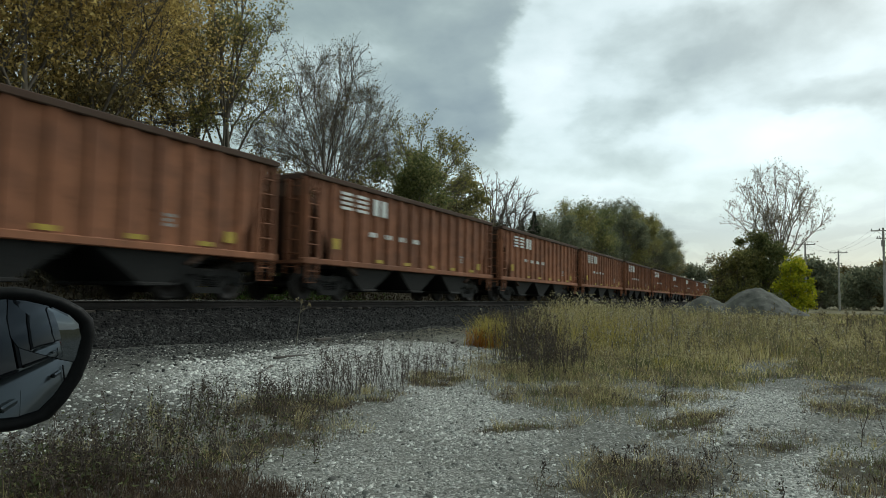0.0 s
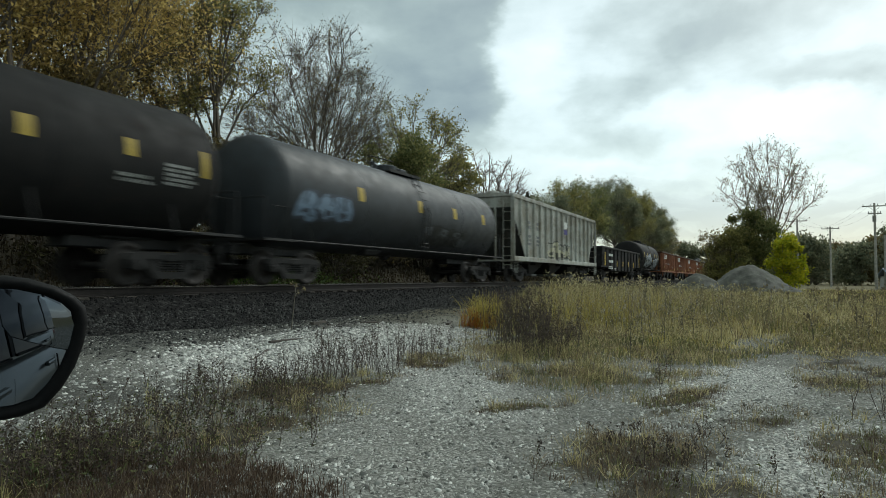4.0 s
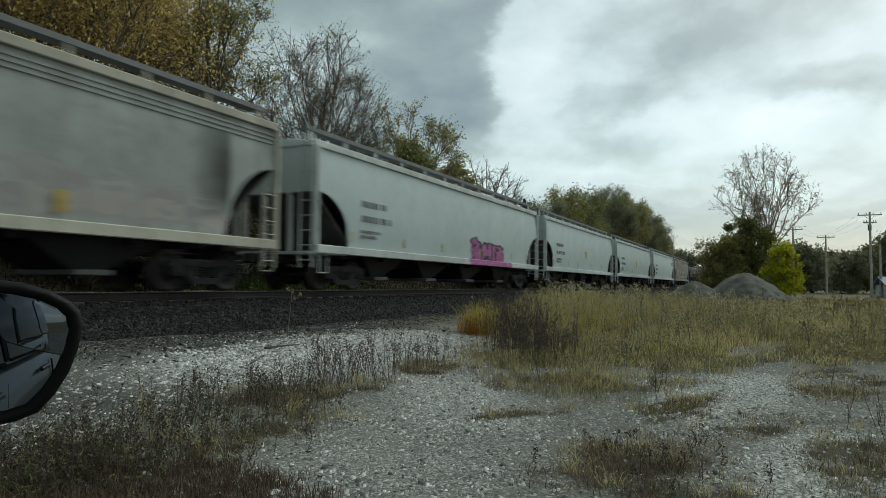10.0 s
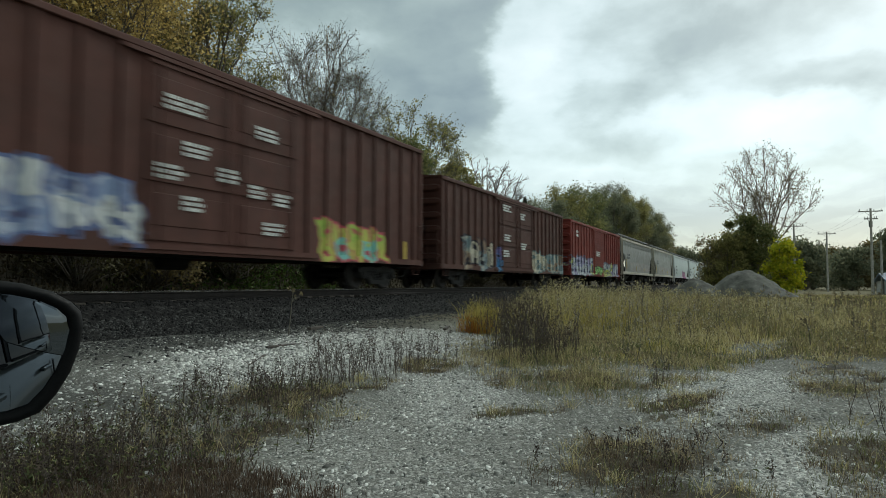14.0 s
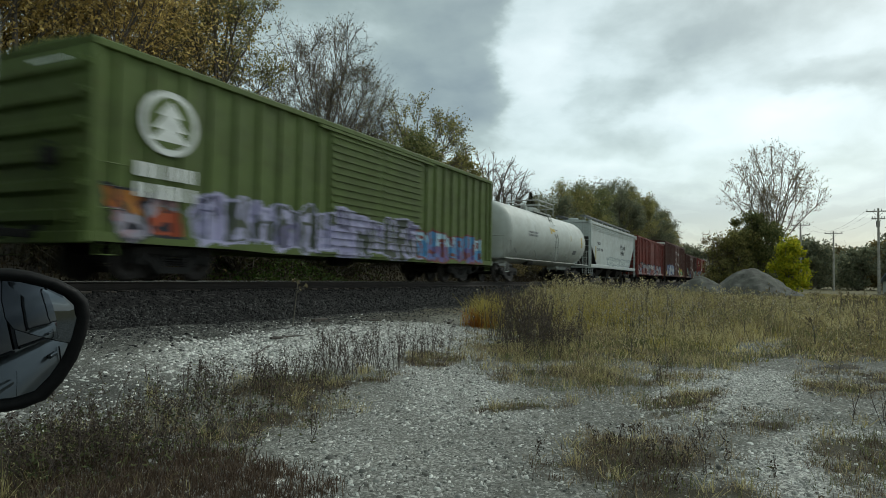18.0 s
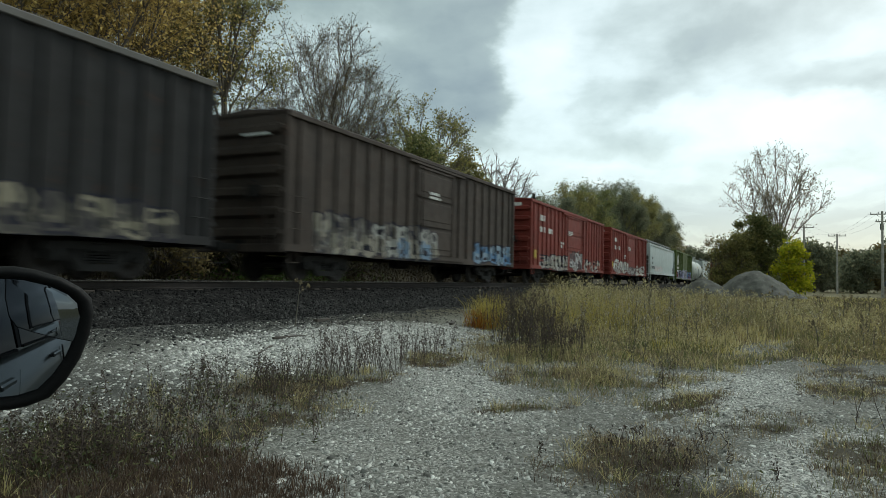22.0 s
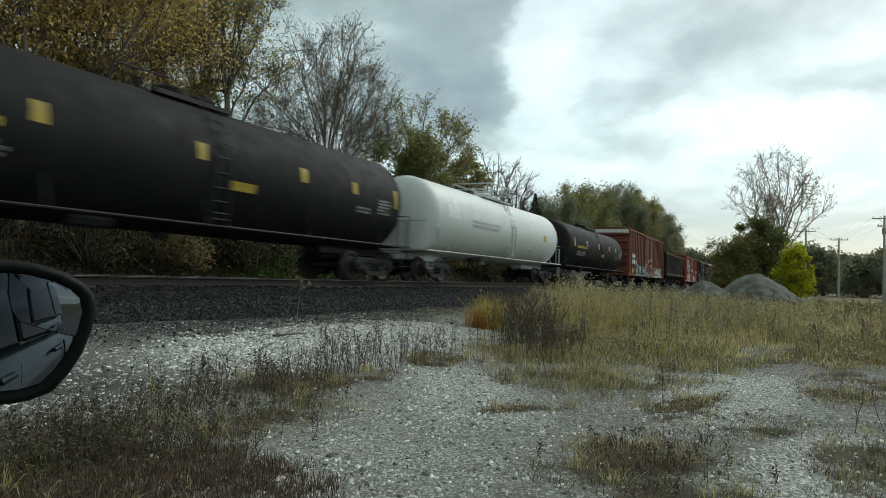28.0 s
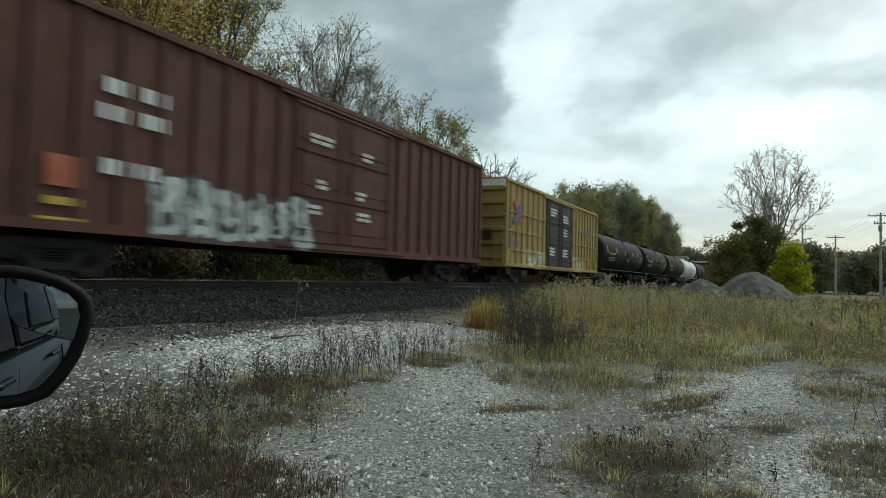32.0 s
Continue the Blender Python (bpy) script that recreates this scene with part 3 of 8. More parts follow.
def covered_hopper(name, label, front, L, H, mat, sill_mat, bulge=0.12, cut=1.7, ztop=2.75, bays=4, ribs=0, rib_mat=None, curve=True, frieze=False, walk_mat=None, group="covered hoppers", zs=1.04, end_mat=None, boards=True):
    car = car_base(name, label, front, L, group, inset=1.95, reach=0.80)
    h, z0 = L / 2, zs + 0.22
    end_mat = end_mat or mat
    # side sheets, cut away at the foot of both ends
    xs = sorted({-h + cut * (i / 10) ** 1.0 for i in range(11)} | {h - cut * i / 10 for i in range(11)} | {-h + cut + (L - 2 * cut) * i / 14 for i in range(15)})

    def foot(x):
        d = min(x + h, h - x)
        if d >= cut:
            return z0
        t = 1 - d / cut
        return z0 + (ztop - z0) * ((1 - (1 - t) ** 2) ** 0.5 if curve else t)
    for k in (-1, 1):
        grid = []
        for x in xs:
            f = foot(x)
            grid.append([(x, k * side_y(f + (H - f) * j / 9, z0, H, bulge), f + (H - f) * j / 9) for j in range(10)])
        s = Shape().sheet(grid)
        inner = [[(p[0], p[1] - k * 0.03, p[2]) for p in col] for col in grid]
        s.sheet([c[::-1] for c in inner])
        part("side_sheet", s, mat, car, smooth=not ribs)
        yt = side_y(H, z0, H, bulge)
        y0, y1 = sorted((k * (yt - 0.1), k * (yt + 0.08)))
        part("top_chord", Shape().box(-h, h, y0, y1, H - 0.05, H + 0.15, 0.02), sill_mat, car)
        if frieze:
            for z in (H - 0.18, H - 0.29, H - 0.40):
                part("top_rib", Shape().box(-h + 0.05, h - 0.05, *sorted((k * (side_y(z, z0, H, bulge) - 0.01), k * (side_y(z, z0, H, bulge) + 0.03))), z - 0.025, z + 0.025), mat, car)
        part("side_sill", Shape().box(-h, h, *sorted((k * (SIDE - 0.12), k * SIDE)), zs, z0 + 0.02, 0.02), sill_mat, car)
        for i in range(ribs):
            x = -h + cut * 0.55 + (L - cut * 1.1) * i / (ribs - 1)
            f = max(foot(x), z0)
            ys = SIDE - 0.14
            part("side_rib", Shape().slab([(x - 0.06, f), (x + 0.06, f), (x + 0.06, H), (x - 0.06, H)], k * (ys - 0.06), k * (SIDE - 0.03)), rib_mat or mat, car)
        # end posts and ladders
        for e in (-1, 1):
            x = e * (h - 0.05)
            part("end_post", Shape().box(x - 0.05, x + 0.05, *sorted((k * (SIDE - 0.16), k * (SIDE - 0.02))), zs, H - 0.02, 0.01), sill_mat, car)
            if e == -k:
                ladder(car, sill_mat, x - e * 0.32, k * (SIDE - 0.01), zs - 0.45, H * 0.62, "x", 6)
            ladder(car, sill_mat, e * (h + 0.03), k * 1.15, zs - 0.4, H + 0.3, "y", 9)
            stirrup(car, sill_mat, x - e * 0.3, k * (SIDE - 0.06))
    for e in (-1, 1):
        ye = side_y(ztop, z0, H, bulge) - 0.02
        s = Shape()
        s.add([(e * (h - 0.12), -ye, ztop), (e * (h - 0.12), ye, ztop), (e * (h - 0.12), ye - 0.05, H), (e * (h - 0.12), -ye + 0.05, H)], [(0, 1, 2, 3)])
        s.add([(e * (h - 0.16), -ye, ztop), (e * (h - 0.16), ye, ztop), (e * (h - 0.16), ye - 0.05, H), (e * (h - 0.16), -ye + 0.05, H)], [(3, 2, 1, 0)])
        part("end_sheet", s, end_mat, car)
        zf = 0.95
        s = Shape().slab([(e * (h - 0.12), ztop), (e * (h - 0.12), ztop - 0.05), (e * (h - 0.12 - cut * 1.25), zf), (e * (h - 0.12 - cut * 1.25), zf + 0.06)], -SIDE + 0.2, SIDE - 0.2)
        # the end bay's shade is put into this sheet's dark colour
        part("slope_sheet", s, SHADED_SHEET, car)
        part("end_platform", Shape().box(*sorted((e * (h - 1.5), e * (h + 0.02))), -SIDE + 0.06, SIDE - 0.06, zs - 0.02, zs + 0.06), sill_mat, car)
        for y in (-0.45, 0.45):
            part("end_brace", Shape().box(*sorted((e * (h - 0.2), e * (h - 0.1))), y - 0.05, y + 0.05, zs, ztop), sill_mat, car)
    brake_wheel(car, -h - 0.06, 0.5, 2.2)
    # discharge bays under the sill
    span = L - 2 * cut - 1.6
    for i in range(bays):
        c = -span / 2 + span * (i + 0.5) / bays
        w = span / bays * 0.46
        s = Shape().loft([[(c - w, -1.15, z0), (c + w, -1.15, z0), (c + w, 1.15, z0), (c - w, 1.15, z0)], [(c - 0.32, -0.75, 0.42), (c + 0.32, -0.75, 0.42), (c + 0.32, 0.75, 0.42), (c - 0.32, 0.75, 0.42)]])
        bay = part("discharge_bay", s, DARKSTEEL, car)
        part("outlet_gate", Shape().box(c - 0.4, c + 0.4, -0.95, 0.95, 0.32, 0.44, 0.02), GRATE, bay)
    # roof, hatches and running boards
    yt = side_y(H, z0, H, bulge)
    rp = [(-yt, H + 0.02), (-yt * 0.7, H + 0.17), (0, H + 0.24), (yt * 0.7, H + 0.17), (yt, H + 0.02)]
    part("roof", Shape().prism(rp, -h + 0.06, h - 0.06), mat, car)
    nh = int(L / 1.7)
    for i in range(nh):
        x = -h + 0.9 + (L - 1.8) * i / (nh - 1)
        part("roof_hatch", Shape().tube([(x, 0, H + 0.2), (x, 0, H + 0.36), (x, 0, H + 0.40)], [0.38, 0.38, 0.3], 12), sill_mat, car)
    for k in (-1, 1) if boards else ():
        wb = part("running_board", Shape().box(-h + 0.1, h - 0.1, *sorted((k * 0.62, k * 1.02)), H + 0.50, H + 0.54), walk_mat or GRATE, car)
        part("board_edge", Shape().box(-h + 0.1, h - 0.1, *sorted((k * 1.02, k * 1.045)), H + 0.46, H + 0.58), walk_mat or GRATE, wb)
        np_ = int(L / 1.55)
        for i in range(np_):
            x = -h + 0.25 + (L - 0.5) * i / (np_ - 1)
            part("board_bracket", Shape().box(x - 0.05, x + 0.05, *sorted((k * 0.99, k * 1.03)), H + 0.10, H + 0.46), sill_mat, wb)
    return car


# ---- open hoppers and gondola ----


def open_hopper(name, label, front, L, H, mat, zs, ribs, chord_mat=None, cut=1.15, rib_mat=None, deep=False, group="open hoppers"):
    car = car_base(name, label, front, L, group, inset=1.75, reach=0.72)
    h = L / 2
    chord_mat = chord_mat or mat
    for k in (-1, 1):
        W = SIDE - 0.08
        prof = [(-h + 0.25, H - 0.1), (-h + cut * 0.5, H - 0.9), (-h + cut, zs + 0.3), (-h + cut, zs), (h - cut, zs), (h - cut, zs + 0.3), (h - cut * 0.5, H - 0.9), (h - 0.25, H - 0.1)]
        part("side_sheet", Shape().slab(prof, *sorted((k * (W - 0.02), k * W))), mat, car)
        part("top_chord", Shape().box(-h + 0.02, h - 0.02, *sorted((k * (W - 0.06), k * (SIDE + 0.02))), H - 0.13, H + 0.02, 0.02), chord_mat, car)
        part("side_sill", Shape().box(-h, h, *sorted((k * (W - 0.05), k * (SIDE + 0.0))), zs - 0.13, zs + 0.03, 0.02), mat, car)
        for i in range(ribs):
            x = -h + cut + 0.1 + (L - 2 * cut - 0.2) * i / (ribs - 1)
            part("side_rib", Shape().slab([(x - 0.07, zs), (x + 0.07, zs), (x + 0.07, H - 0.1), (x - 0.07, H - 0.1)], k * W, k * (SIDE - 0.005)), rib_mat or mat, car)
        for e in (-1, 1):
            for dx in (0.12, cut * 0.62):
                x = e * (h - dx)
                part("end_post", Shape().box(x - 0.06, x + 0.06, *sorted((k * (W - 0.1), k * (SIDE - 0.03))), zs - 0.1, H - 0.1, 0.01), mat, car)
            ladder(car, mat, e * (h - 0.38), k * (SIDE - 0.02), zs - 0.5, H - 0.3, "x", 7, 0.4)
            ladder(car, mat, e * (h + 0.02), k * 1.12, zs - 0.4, H - 0.2, "y", 7)
            stirrup(car, mat, e * (h - 0.35), k * (SIDE - 0.06))
    for e in (-1, 1):
        s = Shape().slab([(e * (h - 0.3), H - 0.05), (e * (h - 0.34), H - 0.05), (e * (h - 0.34), H - 0.6), (e * (h - cut * 1.1), zs + 0.2), (e * (h - cut * 2.3), 0.75), (e * (h - cut * 2.3), 0.81), (e * (h - cut * 1.06), zs + 0.24), (e * (h - 0.3), H - 0.58)], -SIDE + 0.1, SIDE - 0.1)
        part("slope_sheet", s, chord_mat, car)
        part("end_chord", Shape().box(*sorted((e * (h - 0.36), e * (h - 0.2))), -SIDE + 0.06, SIDE - 0.06, H - 0.16, H + 0.01, 0.02), chord_mat, car)
        for y in (-0.8, 0.0, 0.8):
            part("end_brace", Shape().box(*sorted((e * (h - 0.32), e * (h - 0.2))), y - 0.06, y + 0.06, zs - 0.05, H - 0.1), mat, car)
        part("end_platform", Shape().box(*sorted((e * (h - 1.2), e * (h + 0.02))), -SIDE + 0.06, SIDE - 0.06, zs - 0.12, zs - 0.04), mat, car)
    brake_wheel(car, -h - 0.05, 0.6, 2.1)
    nb = 3 if not deep else 4
    span = L - 2 * cut - 1.4
    for i in range(nb):
        c = -span / 2 + span * (i + 0.5) / nb
        w = span / nb * 0.5
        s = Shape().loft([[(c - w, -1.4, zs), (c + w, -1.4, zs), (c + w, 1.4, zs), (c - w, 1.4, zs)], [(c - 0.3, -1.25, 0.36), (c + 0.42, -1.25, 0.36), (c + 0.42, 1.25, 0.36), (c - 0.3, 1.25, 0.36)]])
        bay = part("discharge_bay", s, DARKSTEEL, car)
        part("outlet_gate", Shape().box(c - 0.36, c + 0.5, -1.32, 1.32, 0.30, 0.38, 0.02), STEEL, bay)
    return car


def gondola(name, label, front, L, H, mat, ribs=12):
    car = car_base(name, label, front, L, "gondolas", inset=2.1, reach=0.72)
    h, zb = L / 2, 0.95
    for k in (-1, 1):
        W = SIDE - 0.09
        prof = [(-h, H), (-h, zb + 0.25), (-h * 0.66, zb + 0.25), (-h * 0.56, zb - 0.12), (h * 0.56, zb - 0.12), (h * 0.66, zb + 0.25), (h, zb + 0.25), (h, H)]
        part("side_sheet", Shape().slab(prof, *sorted((k * (W - 0.02), k * W))), mat, car)
        part("top_chord", Shape().box(-h, h, *sorted((k * (W - 0.05), k * (SIDE + 0.01))), H - 0.12, H + 0.03, 0.02), mat, car)
        for i in range(ribs):
            x = -h + 0.12 + (L - 0.24) * i / (ribs - 1)
            zl = zb - 0.1 if abs(x) < h * 0.55 else zb + 0.25
            part("side_rib", Shape().slab([(x - 0.1, zl), (x + 0.1, zl), (x + 0.07, H - 0.1), (x - 0.07, H - 0.1)], k * W, k * (SIDE - 0.01)), mat, car)
        for e in (-1, 1):
            stirrup(car, mat, e * (h - 0.35), k * (SIDE - 0.06))
            grabs(car, mat, e * (h - 0.4), k * (SIDE + 0.04), [1.5, 1.95, 2.4])
    for e in (-1, 1):
        part("end_wall", Shape().box(*sorted((e * (h - 0.1), e * h)), -SIDE + 0.08, SIDE - 0.08, zb + 0.1, H), mat, car)
        for i in range(3):
            z = zb + 0.5 + i * 0.5
            part("end_corrugation", Shape().box(*sorted((e * (h - 0.02), e * (h + 0.07))), -1.3, 1.3, z - 0.08, z + 0.08, 0.03), mat, car)
    part("floor_plate", Shape().box(-h, h, -SIDE + 0.1, SIDE - 0.1, 1.08, 1.14), mat, car)
    brake_wheel(car, -h - 0.08, -0.6, 1.9)
    return car


# ---- tank cars ----


def tank_car(name, label, front, L, mat, frame_mat, R=1.50, zc=2.98, rail_top=False, group="tank cars", band=None, cradle=False):
    car = car_base(name, label, front, L, group, inset=1.35, reach=1.15, sill=False)
    h = L / 2
    rings = []
    head = 0.62
    for x, f in [(-h + head * (1 - math.cos(a)), math.sin(a)) for a in (0.12, 0.35, 0.6, 0.85, 1.1, 1.35, math.pi / 2)]:
        rings.append((x, R * f))
    prof = rings + [(-h * 0.33, R), (0, R), (h * 0.33, R)] + [(-x, r) for x, r in reversed(rings)]
    s = Shape().loft([[(x, r * math.cos(2 * math.pi * j / 40), zc + r * math.sin(2 * math.pi * j / 40)) for j in range(40)] for x, r in prof])
    part("tank", s, mat, car, smooth=True)
    for x in (-h + 0.63, -h * 0.45, h * 0.02, h * 0.46, h - 0.63):
        part("weld_band", Shape().loft([[(x + d, (R + e) * math.cos(2 * math.pi * j / 40), zc + (R + e) * math.sin(2 * math.pi * j / 40)) for j in range(40)] for d, e in ((-0.03, -0.01), (-0.02, 0.006), (0.02, 0.006), (0.03, -0.01))], False), mat, car, smooth=True)
    for e in (-1, 1):
        part("stub_sill", Shape().box(*sorted((e * (h - 3.2), e * (h + 0.25))), -0.32, 0.32, 0.80, 1.15, 0.02), frame_mat, car)
        part("saddle", Shape().loft([[(e * (h - 2.6), -1.1, 2.0), (e * (h - 2.6), 1.1, 2.0), (e * (h - 2.6), 0.4, 1.0), (e * (h - 2.6), -0.4, 1.0)], [(e * (h - 1.3), -1.1, 2.0), (e * (h - 1.3), 1.1, 2.0), (e * (h - 1.3), 0.4, 1.0), (e * (h - 1.3), -0.4, 1.0)]]), frame_mat, car)
        part("end_platform", Shape().box(*sorted((e * (h - 0.9), e * (h + 0.28))), -SIDE + 0.03, SIDE - 0.03, 1.12, 1.18), frame_mat, car)
        part("end_rail", Shape().tube([(e * (h + 0.22), -1.4, 1.15), (e * (h + 0.22), -1.4, 2.2), (e * (h + 0.22), 1.4, 2.2), (e * (h + 0.22), 1.4, 1.15)], 0.02, 6), frame_mat, car)
        for k in (-1, 1):
            stirrup(car, frame_mat, e * (h - 0.1), k * (SIDE - 0.08))
            part("side_grab", Shape().tube([(e * (h - 0.6), k * 1.45, 1.15), (e * (h - 0.6), k * 1.45, 2.0), (e * (h - 0.05), k * 1.45, 2.0), (e * (h - 0.05), k * 1.45, 1.15)], 0.018, 5), frame_mat, car)
    for k in (-1, 1):
        part("side_rail", Shape().tube([(-h - 0.2, k * 1.47, 1.15), (h + 0.2, k * 1.47, 1.15)], 0.026, 6), frame_mat, car)
        for i in range(5):
            x = -h + 1.6 + (L - 3.2) * i / 4
            part("rail_bracket", Shape().tube([(x, k * 1.47, 1.15), (x, k * 1.30, 1.72)], 0.018, 5), frame_mat, car)
    part("bottom_outlet", Shape().tube([(0, 0, zc - R + 0.05), (0, 0, 1.05), (0, 0, 0.85)], [0.3, 0.22, 0.14], 10), frame_mat, car)
    part("brake_reservoir", Shape().tube([(-h * 0.3, -0.5, 1.12), (-h * 0.3 + 0.9, -0.5, 1.12)], 0.2, 10), DARKSTEEL, car)
    # manway, valves and the platform on top
    zt = zc + R
    top = part("manway", Shape().tube([(0, 0, zt - 0.05), (0, 0, zt + 0.22), (0, 0, zt + 0.26)], [0.42, 0.42, 0.36], 14), mat, car)
    part("valve_box", Shape().box(0.62, 1.15, -0.26, 0.26, zt - 0.06, zt + 0.25, 0.03), mat, top)
    part("vent", Shape().tube([(-0.8, 0, zt - 0.05), (-0.8, 0, zt + 0.3)], 0.11, 8), mat, top)
    p0, p1 = (-1.5, 1.7) if rail_top else (-0.95, 1.3)
    pf = part("top_platform", Shape().box(p0, p1, -0.75, 0.75, zt - 0.10, zt - 0.06), frame_mat, car)
    part("platform_kerb", Shape().box(p0, p1, -0.77, -0.74, zt - 0.12, zt - 0.02), frame_mat, pf)
    if rail_top:
        for z in (0.30, 0.56):
            part("handrail", Shape().tube([(-1.3, -0.95, zt + z), (1.5, -0.95, zt + z), (1.5, 0.95, zt + z), (-1.3, 0.95, zt + z), (-1.3, -0.95, zt + z)], 0.03, 6), frame_mat, pf)
        for x in (-1.3, 0.1, 1.5):
            for y in (-0.95, 0.95):
                part("rail_post", Shape().tube([(x, y, zt - 0.1), (x, y, zt + 0.57)], 0.028, 6), frame_mat, pf)
    else:
        part("handrail", Shape().tube([(-1.9, -0.5, zt - 0.05), (-1.8, -0.5, zt + 0.3), (-0.5, -0.6, zt + 0.3)], 0.02, 6), frame_mat, pf)
    s = Shape()
    for dx in (-0.22, 0.22):
        s.tube([(0.3 + dx, -1.48, 1.15), (0.3 + dx, -R - 0.08, zc), (0.3 + dx, -0.98, zt - 0.06)], 0.02, 5)
    for i in range(9):
        a = -1.0 + i * 0.22
        z = zc + R * math.sin(a) if a < 0.9 else zt
        y = -(R + 0.07) * math.cos(a) if a > 0 else -1.52
        s.tube([(0.08, y, max(1.3, z)), (0.52, y, max(1.3, z))], 0.014, 5)
    part("side_ladder", s, frame_mat, car)
    return car


def on_tank(car, R, zc, items, name="marking", off=0.006):
    """Curved plates on the near side of a tank: x0, x1, a0, a1 (degrees up from the widest line), material."""
    for x0, x1, a0, a1, m in items:
        n = 4
        s = Shape().sheet([[(x, -(R + off) * math.cos(radians(a0 + (a1 - a0) * j / n)), zc + (R + off) * math.sin(radians(a0 + (a1 - a0) * j / n))) for j in range(n + 1)] for x in (x0, x1)])
        part(name, s, m, car)


def tank_text(car, R, zc, x, a, w, da, rows, mat, seed=1):
    rnd = random.Random(seed)
    s = Shape()
    for r in range(rows):
        a0, a1, xx = a + r * da / rows, a + (r + 0.65) * da / rows, x
        rh = R * radians(da / rows)
        end = x + w * rnd.uniform(0.75, 1.0)
        while xx < end:
            b = rh * rnd.uniform(0.30, 0.60)
            s.sheet([[(q, -(R + 0.006) * math.cos(radians(t)), zc + (R + 0.006) * math.sin(radians(t))) for t in (a0, (a0 + a1) / 2, a1)] for q in (xx, min(end, xx + b))])
            xx += b + rh * (0.18 if rnd.random() < 0.8 else 0.6)
    part("lettering", s, mat, car)["kind"] = "stuff"

# ---- ground, track ----


def smooth(a, b, x):
    t = np.clip((x - a) / (b - a), 0, 1)
    return t * t * (3 - 2 * t)


def lumps(x, y, s, seed=0):
    """Cheap smooth noise in -1..1 on arrays."""
    r = np.random.RandomState(seed)
    out = np.zeros_like(x, dtype=float)
    for k in range(5):
        a, f, p = r.uniform(0, 6.28), s * 1.7 ** k, r.uniform(0, 6.28, 2)
        u, v = x * np.cos(a) + y * np.sin(a), -x * np.sin(a) + y * np.cos(a)
        out += np.sin(u * f + p[0]) * np.sin(v * f * 0.9 + p[1]) * 0.62 ** k
    return out / 1.7


def ground_z(x, y):
    x, y = np.asarray(x, float), np.asarray(y, float)
    z = 0.28 * smooth(3.5, 9.0, y) + 0.035 * lumps(x, y, 0.9, 3) + 0.05 * lumps(x, y, 0.22, 5)
    z = z + 2.5 * smooth(16.8, 23.0, y) + 0.25 * smooth(17, 19, y) * lumps(x, y, 0.35, 8)
    far = smooth(60, 260, np.hypot(x, y))
    return z * (1 - far * smooth(0, 1, np.where(y > 15, 0, 1)))


def ell(x, y, cx, cy, rx, ry, deg=0.0, soft=0.35):
    """1 inside an ellipse, 0 outside, soft between."""
    a = radians(deg)
    u, v = (x - cx) * math.cos(a) + (y - cy) * math.sin(a), -(x - cx) * math.sin(a) + (y - cy) * math.cos(a)
    return 1 - smooth(1 - soft, 1 + soft, np.hypot(u / rx, v / ry) + 0.22 * lumps(x, y, 1.6, 11))


def weedy(x, y):
    """Where weeds and turf cover the yard."""
    w = np.maximum.reduce([
        ell(x, y, 3.7, 4.1, 2.3, 0.75, 8), ell(x, y, 5.9, 4.45, 1.3, 0.5, -8), ell(x, y, 2.2, 3.4, 1.3, 0.75, 20), ell(x, y, 4.7, 0.85, 1.0, 0.5, -20), ell(x, y, 3.7, 0.35, 0.7, 0.5),
        ell(x, y, 6.1, 2.0, 0.6, 0.2, -35), ell(x, y, 6.0, 0.25, 0.9, 0.28, -35), ell(x, y, 5.4, -0.75, 1.4, 0.45, -12), ell(x, y, 8.2, 2.45, 1.5, 0.75, 30), ell(x, y, 8.2, 1.0, 0.7, 0.25, -20), ell(x, y, 9.9, -0.85, 2.0, 0.5, -6), ell(x, y, 7.1, 0.75, 0.7, 0.22, -20), ell(x, y, 6.2, 0.75, 0.55, 0.2, -30),
        ell(x, y, 8.7, 4.4, 1.0, 0.4, 20)])
    field = smooth(9.4, 11.6, x + 0.16 * (y - 2) - 0.7 * (1 - smooth(-0.8, 1.6, y)) + 1.5 * lumps(x, y, 0.8, 21)) * (1 - smooth(7.4, 8.4, y)) * (1 - smooth(-0.9, 0.9, y - 0.37 * x - 0.2 + 0.7 * lumps(x, y, 1.3, 23)))
    field = field * (1 - 0.9 * ell(x, y, 14.2, 0.0, 2.2, 0.4, -14))
    w = w * (0.30 + 0.70 * smooth(-0.25, 0.35, lumps(x, y, 2.4, 41)))
    return np.maximum(w, np.where(y > 13, 0, field))


def white_stone(x, y):
    """Where pale limestone lies thick."""
    dark = 1 - ell(x, y, 5.2, 8.3, 2.6, 1.5, 25, 0.35)
    return dark * np.maximum.reduce([ell(x, y, 9.0, 6.25, 3.9, 1.45, 3, 0.3), 0.30 * ell(x, y, 5.2, 6.1, 1.6, 1.2, 30, 0.5), 0.28 * ell(x, y, 3.6, 5.1, 2.0, 0.8, 25, 0.5), 0.05 * ell(x, y, 8.0, 8.4, 6.0, 0.8, 0, 0.4), 0.75 * ell(x, y, 6.6, 3.0, 2.0, 0.65, 32, 0.45), 0.9 * ell(x, y, 8.4, 0.3, 2.1, 0.75, -8, 0.35), 0.9 * ell(x, y, 5.1, -0.35, 1.3, 0.4, -15, 0.4), 0.35 * ell(x, y, 4.4, 2.3, 1.9, 0.9, 15, 0.4), 0.6 * ell(x, y, 10.5, 4.9, 2.6, 0.7, 15, 0.4)])


